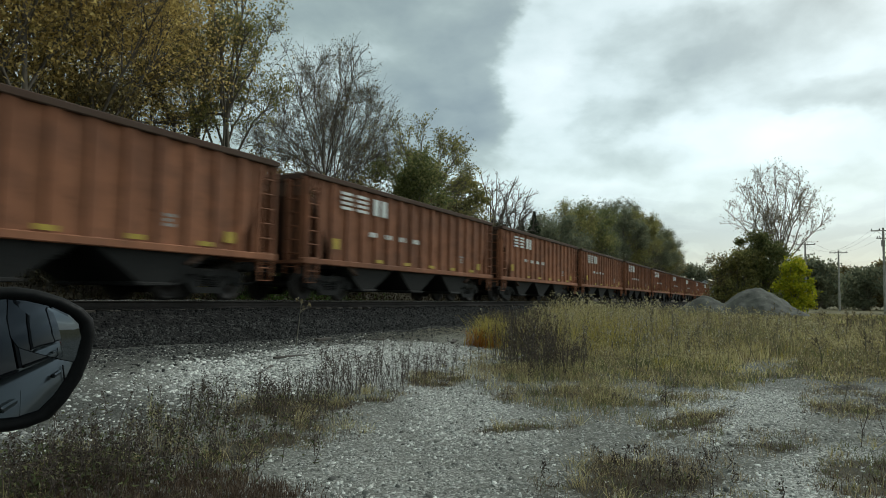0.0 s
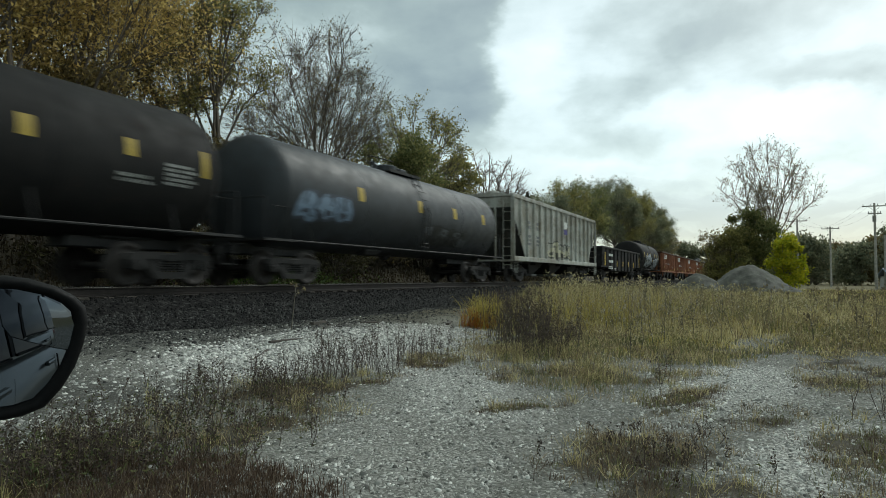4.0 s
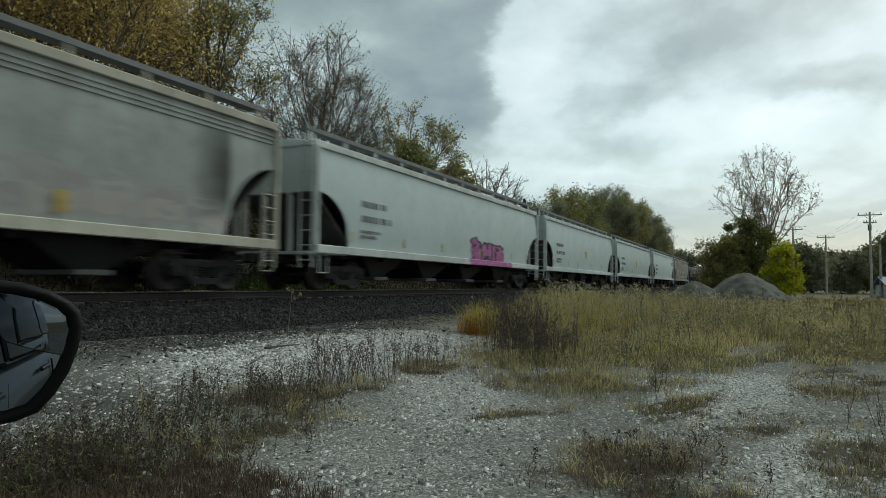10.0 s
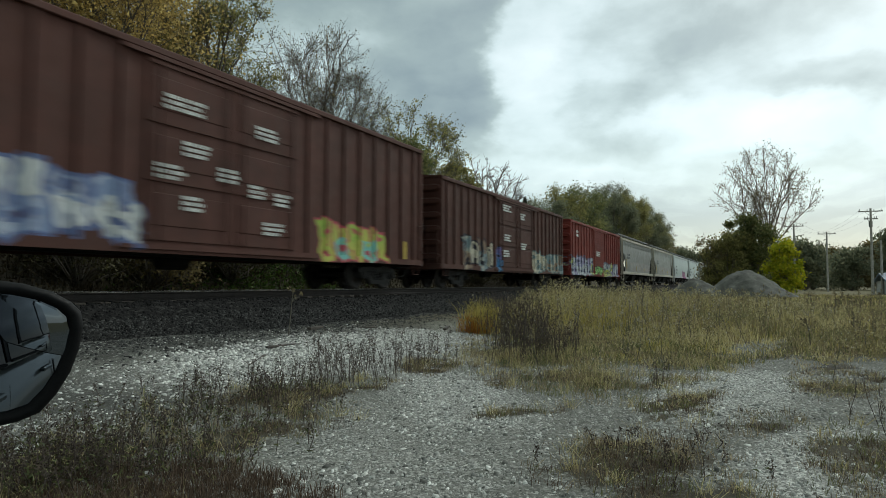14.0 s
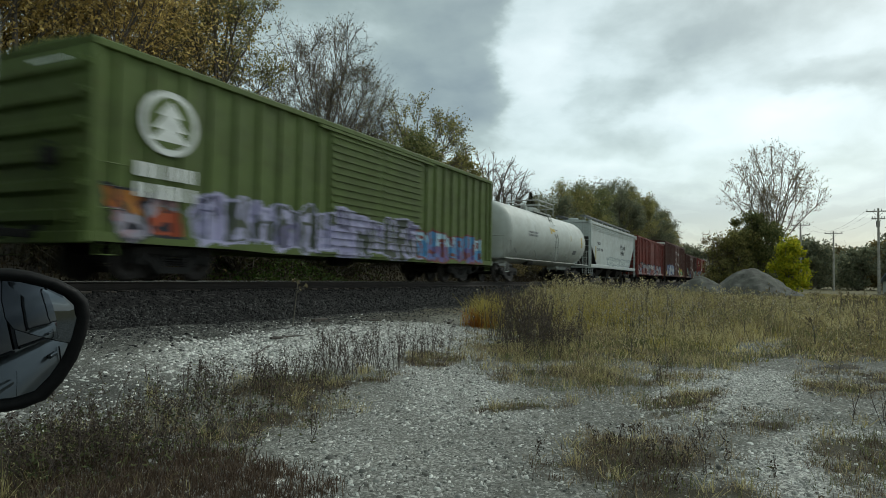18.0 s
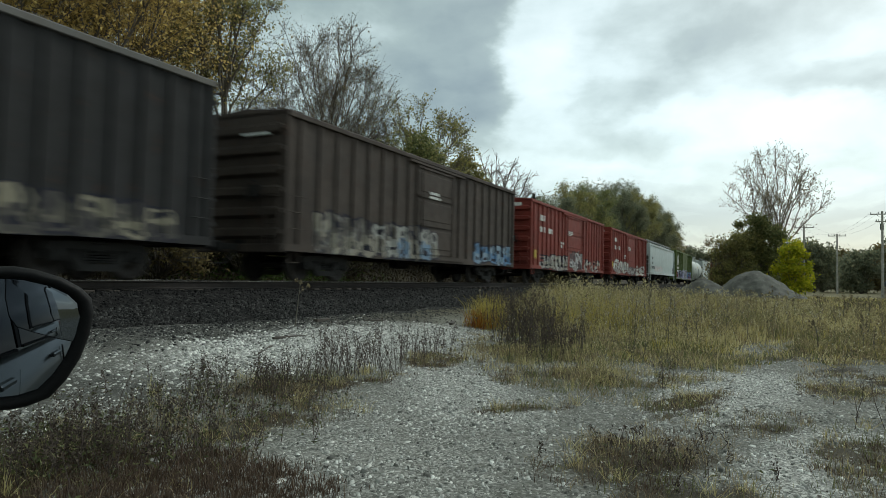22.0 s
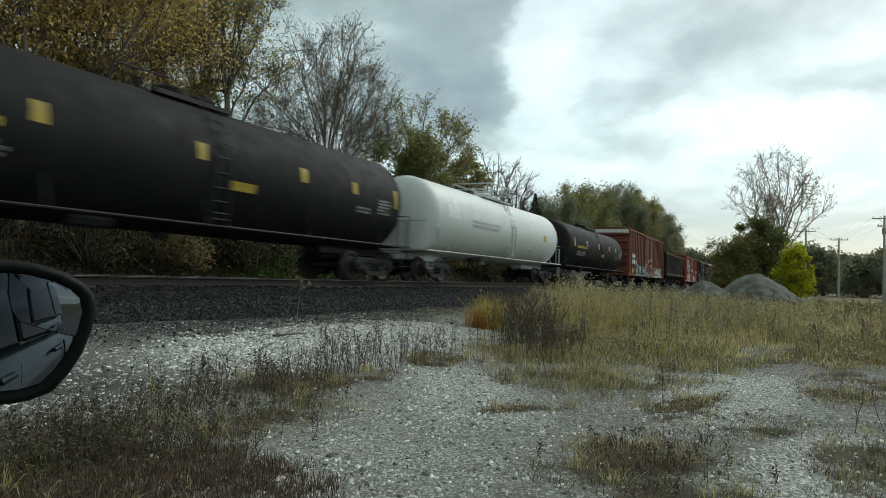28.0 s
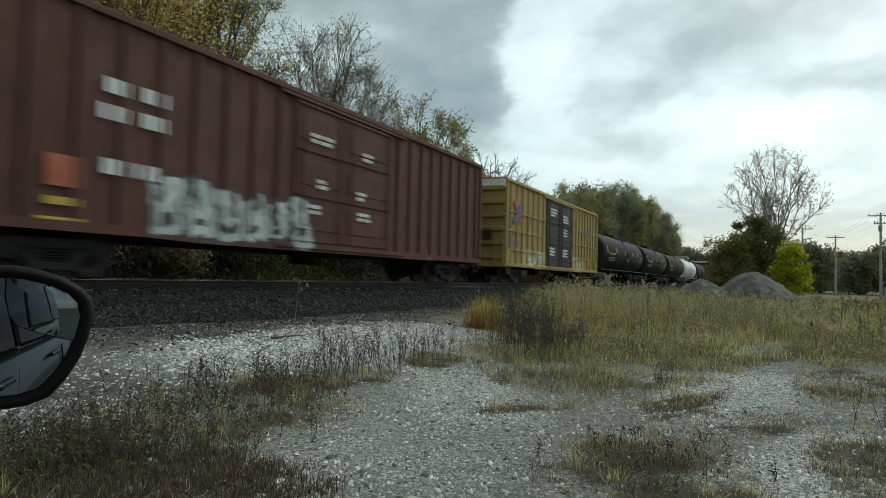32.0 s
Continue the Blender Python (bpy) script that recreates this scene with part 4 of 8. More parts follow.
def array_mesh(name, v, f, mat, attr=None, smooth_it=False):
    """A mesh from numpy arrays; f is (n, 3) or (n, 4)."""
    m = bpy.data.meshes.new(name)
    v, f = np.asarray(v, np.float32), np.asarray(f, np.int32)
    k = f.shape[1]
    m.vertices.add(len(v))
    m.vertices.foreach_set("co", v.ravel())
    m.loops.add(f.size)
    m.loops.foreach_set("vertex_index", f.ravel())
    m.polygons.add(len(f))
    m.polygons.foreach_set("loop_start", np.arange(0, f.size, k, dtype=np.int32))
    m.polygons.foreach_set("loop_total", np.full(len(f), k, np.int32))
    if attr is not None:
        a = m.color_attributes.new("zone", "FLOAT_COLOR", "POINT")
        a.data.foreach_set("color", np.asarray(attr, np.float32).ravel())
    m.materials.append(mat)
    m.update(calc_edges=True)
    if smooth_it:
        m.shade_smooth()
    return m


def grid_faces(nx, ny):
    i = np.arange(nx - 1)[:, None] * ny + np.arange(ny - 1)[None, :]
    return np.stack([i, i + ny, i + ny + 1, i + 1], -1).reshape(-1, 4)


def ground_material():
    m, nt, b = material("yard_earth_and_stone")
    co = nd(nt, "NewGeometry").outputs["Position"]
    at = nt.nodes.new("ShaderNodeVertexColor")
    at.layer_name = "zone"
    zone = nd(nt, "SeparateColor", at.outputs[0])
    big, mid, fine, grit = noise_tex(nt, co, 0.7, 5), noise_tex(nt, co, 5.0, 6), noise_tex(nt, co, 40.0, 4), noise_tex(nt, co, 110.0, 3)
    vor = nt.nodes.new("ShaderNodeTexVoronoi")
    nt.links.new(co, vor.inputs["Vector"])
    vor.inputs["Scale"].default_value = 60
    chip = nd(nt, "SeparateColor", vor.outputs["Color"]).outputs[0]
    gravel = ramp(nt, chip, (0.0, (0.075, 0.077, 0.069)), (0.5, (0.165, 0.168, 0.152)), (0.82, (0.25, 0.252, 0.230)), (0.93, (0.40, 0.40, 0.37)), (1.0, (0.55, 0.55, 0.51)))
    gravel = mixc(nt, ramp(nt, mid, (0.38, 0.0), (0.66, 0.7)), gravel, (0.135, 0.132, 0.114))
    gravel = mixc(nt, ramp(nt, big, (0.45, 0.0), (0.7, 0.55)), gravel, (0.075, 0.074, 0.064))
    white = ramp(nt, chip, (0.0, (0.12, 0.12, 0.112)), (0.4, (0.28, 0.28, 0.262)), (0.75, (0.46, 0.46, 0.43)), (1.0, (0.68, 0.68, 0.64)))
    soil = mixc(nt, mid, (0.018, 0.015, 0.012), (0.050, 0.039, 0.029))
    turf = mixc(nt, fine, (0.045, 0.038, 0.020), (0.095, 0.078, 0.040))
    soil = mixc(nt, ramp(nt, big, (0.4, 0.0), (0.6, 0.7)), soil, turf)
    c = mixc(nt, ma(nt, "MULTIPLY", zone.outputs[0], ramp(nt, fine, (0.3, 0.5), (0.6, 1.0))), gravel, white)
    g = ma(nt, "ADD", zone.outputs[1], ma(nt, "ADD", ma(nt, "MULTIPLY", ma(nt, "SUBTRACT", fine, 0.5), 1.3), ma(nt, "MULTIPLY", ma(nt, "SUBTRACT", mid, 0.5), 1.2)))
    c = mixc(nt, ramp(nt, g, (0.38, 0.0), (0.8, 0.9)), c, soil)
    # ballast fines washed down beside the bed
    sp = nd(nt, "SeparateXYZ", co)
    wob = ma(nt, "ADD", ma(nt, "MULTIPLY", ma(nt, "SUBTRACT", big, 0.5), 2.0), ma(nt, "MULTIPLY", ma(nt, "SUBTRACT", mid, 0.5), 1.2))
    yy = ma(nt, "ADD", sp.outputs[1], wob)
    near = ma(nt, "MULTIPLY", ramp(nt, ma(nt, "MULTIPLY", ma(nt, "ADD", sp.outputs[0], wob), 0.1), (0.42, 1.0), (0.58, 0.0)), ramp(nt, ma(nt, "MULTIPLY", yy, 0.1), (0.42, 0.0), (0.50, 1.0)))
    fines = ma(nt, "MAXIMUM", ma(nt, "MULTIPLY", ramp(nt, ma(nt, "MULTIPLY", yy, 0.1), (0.68, 0.0), (0.79, 1.0)), ramp(nt, ma(nt, "MULTIPLY", sp.outputs[1], 0.05), (0.60, 1.0), (0.62, 0.0))), near)
    c = mixc(nt, ma(nt, "MULTIPLY", fines, 0.8), c, mixc(nt, fine, (0.026, 0.026, 0.024), (0.070, 0.070, 0.063)))
    c = mixc(nt, ma(nt, "MULTIPLY", zone.outputs[2], 0.9), c, mixc(nt, mid, (0.11, 0.098, 0.055), (0.19, 0.165, 0.085)))
    nt.links.new(c, b.inputs["Base Color"])
    b.inputs["Roughness"].default_value = 0.95
    b.inputs["Specular IOR Level"].default_value = 0.2
    bump(nt, b, ma(nt, "ADD", ma(nt, "MULTIPLY", chip, 0.6), grit), 0.6, 0.02)
    return m


def axis(edges):
    """Coordinates from stretches of (start, end, step)."""
    out = []
    for a, e, st in edges:
        out += list(np.arange(a, e, st))
    return np.array(out)


def make_ground():
    xs = axis([(-3000, -200, 400), (-200, -10, 10), (-10, 1.5, 0.8), (1.5, 14, 0.08), (14, 30, 0.3), (30, 90, 1.5), (90, 400, 12), (400, 4200, 420)])
    ys = axis([(-3000, -200, 400), (-200, -20, 10), (-20, -3, 1.0), (-3, 9.6, 0.08), (9.6, 16, 0.5), (16, 26, 0.5), (26, 200, 10), (200, 3200, 400)])
    X, Y = np.meshgrid(xs, ys, indexing="ij")
    Z = ground_z(X, Y)
    near = (np.hypot(X - 6, Y - 3) < 14) & (Y < 9.6)
    Z = Z + np.where(near, np.random.RandomState(4).uniform(-0.008, 0.008, Z.shape), 0)
    Z = np.where((Y > 9.9) & (Y < 15.4), -0.1, Z)
    far = smooth(12, 25, np.hypot(X, Y)) * np.where((Y < 9) | (Y > 60), 1, 0)
    col = np.stack([white_stone(X, Y), np.where(Y > 14, 1.0, weedy(X, Y)), far, np.ones_like(X)], -1)
    ob = new("ground", array_mesh("ground", np.stack([X, Y, Z], -1).reshape(-1, 3), grid_faces(len(xs), len(ys)), ground_material(), col.reshape(-1, 4)))
    tagged(ob, "gravel yard of pale limestone, bare earth and rough turf", "ground", kind="structure")


make_ground()


def stone_material(name, dark, light, rough=0.95):
    m, nt, b = material(name)
    ri = nd(nt, "NewGeometry").outputs["Random Per Island"]
    co = nd(nt, "TexCoord").outputs["Object"]
    c = mixc(nt, ri, dark, light)
    c = mixc(nt, ma(nt, "MULTIPLY", ramp(nt, noise_tex(nt, co, 30, 3), (0.4, 0.0), (0.7, 1.0)), 0.4), c, tuple(k * 0.5 for k in dark))
    nt.links.new(c, b.inputs["Base Color"])
    b.inputs["Roughness"].default_value = rough
    b.inputs["Specular IOR Level"].default_value = 0.1
    return m


def stones(name, x, y, z, r, mat, label, category="stones", seed=2, flat=0.6):
    """Angular chips: the part of a broken stone that shows above the ground."""
    n = len(x)
    g = np.random.RandomState(seed)
    ang = np.arange(4) * 1.5708 + g.uniform(-0.55, 0.55, (n, 4)) + g.uniform(0, 6.28, (n, 1))
    rad = r[:, None] * g.uniform(0.6, 1.35, (n, 4))
    el = g.uniform(0.55, 1.0, (n, 1))
    tx, ty = g.uniform(-0.35, 0.35, (2, n, 1))
    bx, by = np.cos(ang) * rad, np.sin(ang) * rad * el
    top = r * flat * g.uniform(0.35, 1.0, n)
    ux, uy = bx * 0.62 + g.normal(0, 0.12, (n, 4)) * r[:, None], by * 0.62 + g.normal(0, 0.12, (n, 4)) * r[:, None]
    uz = top[:, None] + ux * tx + uy * ty
    V = np.zeros((n, 8, 3))
    V[:, :4] = np.stack([bx + x[:, None], by + y[:, None], np.repeat((z - r * 0.25)[:, None], 4, 1)], -1)
    V[:, 4:] = np.stack([ux + x[:, None], uy + y[:, None], uz + z[:, None]], -1)
    tri = np.array([t for j in range(4) for t in ((j, (j + 1) % 4, 4 + (j + 1) % 4), (j, 4 + (j + 1) % 4, 4 + j))] + [(4, 5, 6), (4, 6, 7)])
    F = (tri[None] + (np.arange(n) * 8)[:, None, None]).reshape(-1, 3)
    return tagged(new(name, array_mesh(name, V.reshape(-1, 3), F, mat)), label, category, kind="stuff")


def scatter(n, x0, x1, y0, y1, seed, keep):
    g = np.random.RandomState(seed)
    x, y = g.uniform(x0, x1, n), g.uniform(y0, y1, n)
    k = g.uniform(0, 1, n) < keep(x, y)
    return x[k], y[k]


def make_stones():
    lime = stone_material("pale_limestone_chips", (0.14, 0.14, 0.13), (0.80, 0.80, 0.76))
    grey = stone_material("grey_gravel", (0.08, 0.08, 0.075), (0.60, 0.60, 0.555))
    drab = stone_material("drab_yard_stone", (0.085, 0.085, 0.078), (0.62, 0.62, 0.58))
    g = np.random.RandomState(9)
    bare = lambda x, y: 1 - 0.85 * weedy(x, y)
    x, y = scatter(150000, 1.5, 15, -3, 9.0, 1, lambda x, y: np.clip(0.85 * white_stone(x, y) * bare(x, y), 0, 1))
    # coarse by the ballast, finer towards the yard
    coarse = 0.55 + 0.40 * smooth(3.6, 6.0, y) * smooth(3.5, 6.5, x) * (1 - 0.6 * smooth(7.5, 11.0, x))
    stones("limestone_chips", x, y, ground_z(x, y), (0.009 + 0.042 * g.uniform(0, 1, len(x)) ** 2.4) * coarse, lime, "pale broken limestone scattered over the yard", seed=5, flat=0.5)
    x, y = scatter(80000, 1.5, 12, -3, 9.2, 2, lambda x, y: bare(x, y) * np.clip(1.15 - x / 14, 0.1, 1))
    stones("yard_gravel", x, y, ground_z(x, y), 0.004 + 0.014 * g.uniform(0, 1, len(x)) ** 3.5, grey, "fine grey gravel pressed into the yard", seed=6, flat=0.45)
    x, y = scatter(24000, 1.5, 11, -2.5, 6, 7, lambda x, y: (0.25 + 0.6 * smooth(-0.4, 0.6, lumps(x, y, 1.9, 71))) * bare(x, y))
    stones("loose_stones", x, y, ground_z(x, y), 0.009 + 0.030 * g.uniform(0, 1, len(x)) ** 3.2, drab, "single grey and pale stones lying loose on gravel", seed=8, flat=0.42)


make_stones()


def bed_z(y):
    """Top of the ballast bed at a distance from the track's centre line."""
    d = np.abs(np.asarray(y, float))
    return np.where(d < 1.75, RAIL - 0.21, RAIL - 0.21 - (RAIL - 0.21 - 0.20) * np.clip((d - 1.75) / 1.55, 0, 1))


def bed_top(x, d):
    """The ballast's uneven surface."""
    x, d = np.asarray(x, float), np.asarray(d, float)
    return bed_z(d) + 0.03 * lumps(x, d, 2.5, 31) + 0.04 * lumps(x, d, 0.7, 33)


def make_track():
    tr = tagged(thing("railway_track", "single railway track on dark ballast, with worn steel rails", "railway track"), kind="structure")
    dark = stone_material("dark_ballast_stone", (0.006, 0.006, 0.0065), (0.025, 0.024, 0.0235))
    bed, nt, b = material("dark_ballast_bed")
    co = nd(nt, "NewGeometry").outputs["Position"]
    vor = nt.nodes.new("ShaderNodeTexVoronoi")
    nt.links.new(co, vor.inputs["Vector"])
    vor.inputs["Scale"].default_value = 17
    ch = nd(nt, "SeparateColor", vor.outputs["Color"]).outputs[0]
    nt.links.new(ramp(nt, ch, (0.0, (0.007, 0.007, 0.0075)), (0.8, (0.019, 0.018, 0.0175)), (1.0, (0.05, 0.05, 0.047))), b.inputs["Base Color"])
    b.inputs["Roughness"].default_value = 0.95
    b.inputs["Specular IOR Level"].default_value = 0.08
    bump(nt, b, ch, 0.8, 0.05)
    ys = np.array([-3.35, -3.2, -2.9, -2.6, -2.3, -2.0, -1.85, -1.6, -1.2, -0.4, 0.4, 1.2, 1.6, 1.85, 2.3, 2.8, 3.3])
    xs = axis([(-760, -5, 40), (-5, 45, 0.35), (45, 120, 3), (120, 1000, 40)])
    X, Y = np.meshgrid(xs, ys, indexing="ij")
    Z = bed_top(X, Y)
    Z[:, 0] = Z[:, -1] = 0.05
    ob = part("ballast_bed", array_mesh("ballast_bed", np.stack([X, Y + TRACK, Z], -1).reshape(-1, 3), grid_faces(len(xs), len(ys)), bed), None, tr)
    g = np.random.RandomState(12)
    n = 17000
    x, d = g.uniform(2, 40, n), g.uniform(-3.5, -0.9, n)
    keep = g.uniform(0, 1, n) < np.clip(1.2 - x / 60, 0, 1)
    x, d = x[keep], d[keep]
    z = bed_top(x, d)
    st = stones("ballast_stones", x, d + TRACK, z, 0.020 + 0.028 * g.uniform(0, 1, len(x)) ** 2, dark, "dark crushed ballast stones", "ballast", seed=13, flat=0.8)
    mid = stone_material("grey_shoulder_stone", (0.013, 0.013, 0.0135), (0.085, 0.085, 0.082))
    x, d = g.uniform(1.5, 22, 17000), -2.3 - np.abs(g.normal(0, 1.3, 17000))
    z = np.maximum(np.where(d > -3.35, bed_top(x, d), 0), np.where(d < -3.3, ground_z(x, d + TRACK), 0))
    stones("shoulder_stones", x, d + TRACK, z, 0.014 + 0.026 * g.uniform(0, 1, len(x)) ** 2.5, mid, "grey stones spilled along the foot of the ballast", "ballast", seed=14, flat=0.7)
    tie = plain("creosoted_tie_wood", (0.035, 0.028, 0.022), 0.9, 0, 0.4, 6.0, 0.4)
    tm = Shape().box(-0.115, 0.115, -1.3, 1.3, -0.09, 0.09, 0.012).mesh("tie", tie)
    for i in range(120):
        o = part("tie", tm, None, tr)
        o.location = (-4 + i * 0.52, TRACK, RAIL - 0.265)
        o.rotation_euler.z = random.uniform(-0.01, 0.01)
    s = Shape()
    for i in range(900):
        x = 58.6 + i * 0.6
        s.box(x - 0.11, x + 0.11, TRACK - 1.3, TRACK + 1.3, RAIL - 0.36, RAIL - 0.18)
    part("distant_ties", s, tie, tr)["kind"] = "stuff"
    rust = plain("rusty_rail_side", (0.022, 0.017, 0.015), 0.8, 0.3, 0.3, 5.0)
    shine = plain("polished_rail_head", (0.30, 0.30, 0.30), 0.28, 0.9, 0.15, 8.0)
    for k in (-1, 1):
        yc = TRACK + k * 0.753
        p = [(yc - 0.07, RAIL - 0.175), (yc + 0.07, RAIL - 0.175), (yc + 0.07, RAIL - 0.16), (yc + 0.012, RAIL - 0.135), (yc + 0.012, RAIL - 0.045), (yc + 0.036, RAIL - 0.032), (yc + 0.036, RAIL - 0.006), (yc - 0.036, RAIL - 0.006), (yc - 0.036, RAIL - 0.032), (yc - 0.012, RAIL - 0.045), (yc - 0.012, RAIL - 0.135), (yc - 0.07, RAIL - 0.16)]
        rl = part("rail", Shape().prism(p, -760, 1000), rust, tr)
        part("rail_head", Shape().box(-760, 1000, yc - 0.033, yc + 0.033, RAIL - 0.007, RAIL), shine, rl)


make_track()

# ---- plants ----


def leaf_material(name, a, b_, c_=None, rough=0.7, through_=0.25):
    """Leaves or blades, each a shade of its own."""
    m, nt, b = material(name)
    ri = nd(nt, "NewGeometry").outputs["Random Per Island"]
    stops = [(0.0, a), (0.6, b_)] + ([(1.0, c_)] if c_ else [])
    c = ramp(nt, ri, *stops)
    nt.links.new(c, b.inputs["Base Color"])
    b.inputs["Roughness"].default_value = rough
    b.inputs["Specular IOR Level"].default_value = 0.2
    tl = nd(nt, "BsdfTranslucent")
    nt.links.new(c, tl.inputs[0])
    mx = nd(nt, "MixShader", through_, b.outputs[0], tl.outputs[0])
    nt.links.new(mx.outputs[0], nt.nodes["Material Output"].inputs[0])
    return m


def bark(name, col):
    m, nt, b = material(name)
    co = nd(nt, "TexCoord").outputs["Object"]
    n = noise_tex(nt, scaled(nt, co, 6, 6, 1.2), 3, 5)
    nt.links.new(mixc(nt, n, tuple(k * 0.5 for k in col), tuple(k * 1.4 for k in col)), b.inputs["Base Color"])
    b.inputs["Roughness"].default_value = 0.95
    return m


def blades(name, x, y, z, h, w, mat, label, category="grass", lean=0.35, seed=3, curl=0.5):
    """Grass: bent tapering blades at the given feet."""
    n = len(x)
    g = np.random.RandomState(seed)
    a, l = g.uniform(0, 6.28, n), g.uniform(0, lean, n) * h
    face = g.uniform(0, 6.28, n)
    sx, sy = np.cos(face) * w / 2, np.sin(face) * w / 2
    dx, dy = np.cos(a) * l, np.sin(a) * l
    V = np.zeros((n, 5, 3))
    V[:, 0] = np.stack([x - sx, y - sy, z - 0.01], -1)
    V[:, 1] = np.stack([x + sx, y + sy, z - 0.01], -1)
    mx, my, mz = x + dx * 0.4, y + dy * 0.4, z + h * 0.55
    V[:, 2] = np.stack([mx - sx * 0.75, my - sy * 0.75, mz], -1)
    V[:, 3] = np.stack([mx + sx * 0.75, my + sy * 0.75, mz], -1)
    V[:, 4] = np.stack([x + dx * (1 + curl * 0.3), y + dy * (1 + curl * 0.3), z + h * (1 - curl * l / np.maximum(h, 1e-3) * 0.5)], -1)
    F = np.array([(0, 1, 3), (0, 3, 2), (2, 3, 4)])[None] + (np.arange(n) * 5)[:, None, None]
    return tagged(new(name, array_mesh(name, V.reshape(-1, 3), F.reshape(-1, 3), mat)), label, category, kind="stuff")


def clumps(n_clump, per, x0, x1, y0, y1, seed, keep, spread=0.12):
    """Feet of blades in tufts."""
    cx, cy = scatter(n_clump, x0, x1, y0, y1, seed, keep)
    g = np.random.RandomState(seed + 50)
    k = g.poisson(per, len(cx)) + 1
    x, y = np.repeat(cx, k), np.repeat(cy, k)
    idx = np.repeat(np.arange(len(cx)), k)
    return x + g.normal(0, spread, len(x)), y + g.normal(0, spread, len(x)), idx, g.uniform(0.6, 1.25, len(cx))[idx]


def tri_mesh(name, P, size, mat, seed=1, stretch=1.0):
    """Small leaf faces at points P."""
    n = len(P)
    g = np.random.RandomState(seed)
    u = g.normal(0, 1, (n, 3))
    u /= np.linalg.norm(u, axis=1)[:, None]
    w = np.cross(u, g.normal(0, 1, (n, 3)))
    w /= np.linalg.norm(w, axis=1)[:, None] + 1e-9
    s = (size * g.uniform(0.6, 1.4, n))[:, None]
    a, b, c = P - u * s * stretch * 1.1, P + w * s * 0.75 + u * s * 0.2, P + u * s * stretch * 0.9 - w * s * 0.55
    V = np.stack([a, b, c], 1).reshape(-1, 3)
    F = np.arange(n * 3).reshape(-1, 3)
    return array_mesh(name, V, F, mat)


def sticks_mesh(name, segs, mat, n=4):
    """Tapered prisms for segments (x0 y0 z0 x1 y1 z1 r0 r1)."""
    S = np.asarray(segs, float)
    p, q, r0, r1 = S[:, :3], S[:, 3:6], S[:, 6], S[:, 7]
    t = q - p
    t /= np.linalg.norm(t, axis=1)[:, None] + 1e-9
    ref = np.where(np.abs(t[:, 2:3]) > 0.9, np.array([[1.0, 0, 0]]), np.array([[0, 0, 1.0]]))
    u = np.cross(t, ref)
    u /= np.linalg.norm(u, axis=1)[:, None] + 1e-9
    w = np.cross(t, u)
    V = np.zeros((len(S), 2 * n, 3))
    for j in range(n):
        a = 2 * math.pi * j / n
        o = u * math.cos(a) + w * math.sin(a)
        V[:, j], V[:, n + j] = p + o * r0[:, None], q + o * r1[:, None]
    f = np.array([(j, (j + 1) % n, n + (j + 1) % n, n + j) for j in range(n)])
    F = (f[None] + (np.arange(len(S)) * 2 * n)[:, None, None]).reshape(-1, 4)
    return array_mesh(name, V.reshape(-1, 3), F, mat)


def grow(seed, height, spread, stems=1, counts=(9, 7, 5, 4), bare=0.25, up=0.35, r=0.16, wild=0.32):
    """Branches of a tree from the ground at 0: segments and twig ends. counts: side branches a branch, level by level."""
    rnd = random.Random(seed)
    segs, tips = [], []

    def branch(p, d, length, rad, lev):
        k = 5 if lev == 0 else (3 if lev < 3 else 2)
        path = [p]
        for i in range(k):
            jit = Vector((rnd.gauss(0, 1), rnd.gauss(0, 1), rnd.gauss(0, 0.6))) * (wild * (0.35 if lev == 0 else 0.8))
            d = (d + jit * 0.5 + Vector((0, 0, up * 0.28))).normalized()
            q = path[-1] + d * (length / k)
            segs.append((*path[-1], *q, max(rad * (1 - i / k * 0.7), 0.009), max(rad * (1 - (i + 1) / k * 0.7), 0.007)))
            path.append(q)
        if lev < len(counts):
            n = counts[lev]
            for j in range(n):
                t = (bare if lev == 0 else 0.2) + (1 - (bare if lev == 0 else 0.2)) * (j + rnd.uniform(0.2, 1)) / n
                i = min(k - 1, int(t * k))
                at, dl = path[i].lerp(path[i + 1], min(1, t * k - i)), (path[i + 1] - path[i]).normalized()
                side = Vector((rnd.gauss(0, 1), rnd.gauss(0, 1), rnd.gauss(0, 0.35)))
                side = (side - dl * side.dot(dl)).normalized()
                out = (dl * rnd.uniform(0.45, 0.9) + side * spread * rnd.uniform(0.5, 1.1)).normalized()
                branch(at, out, length * rnd.uniform(0.40, 0.64) * (1.15 - 0.45 * t), rad * 0.48, lev + 1)
        if lev >= len(counts) - 1:
            tips.append(tuple(path[-1]))
            tips.append(tuple(path[-2]))
    for s in range(stems):
        a = rnd.uniform(0, 6.28) if stems < 5 else s * 6.28 / stems + rnd.uniform(-0.3, 0.3)
        tilt = 0 if stems == 1 else 0.28
        d = Vector((math.cos(a) * tilt, math.sin(a) * tilt, 1)).normalized()
        off = Vector((math.cos(a), math.sin(a), 0)) * (0.35 if stems > 1 else 0)
        branch(off + Vector((0, 0, -0.2)), d, height * rnd.uniform(0.60, 0.72), r * (1 if stems == 1 else 0.75), 0)
    S = np.array(segs)
    top = S[:, 5].max()
    S[:, :6] *= height / top
    return S, np.array(tips) * height / top


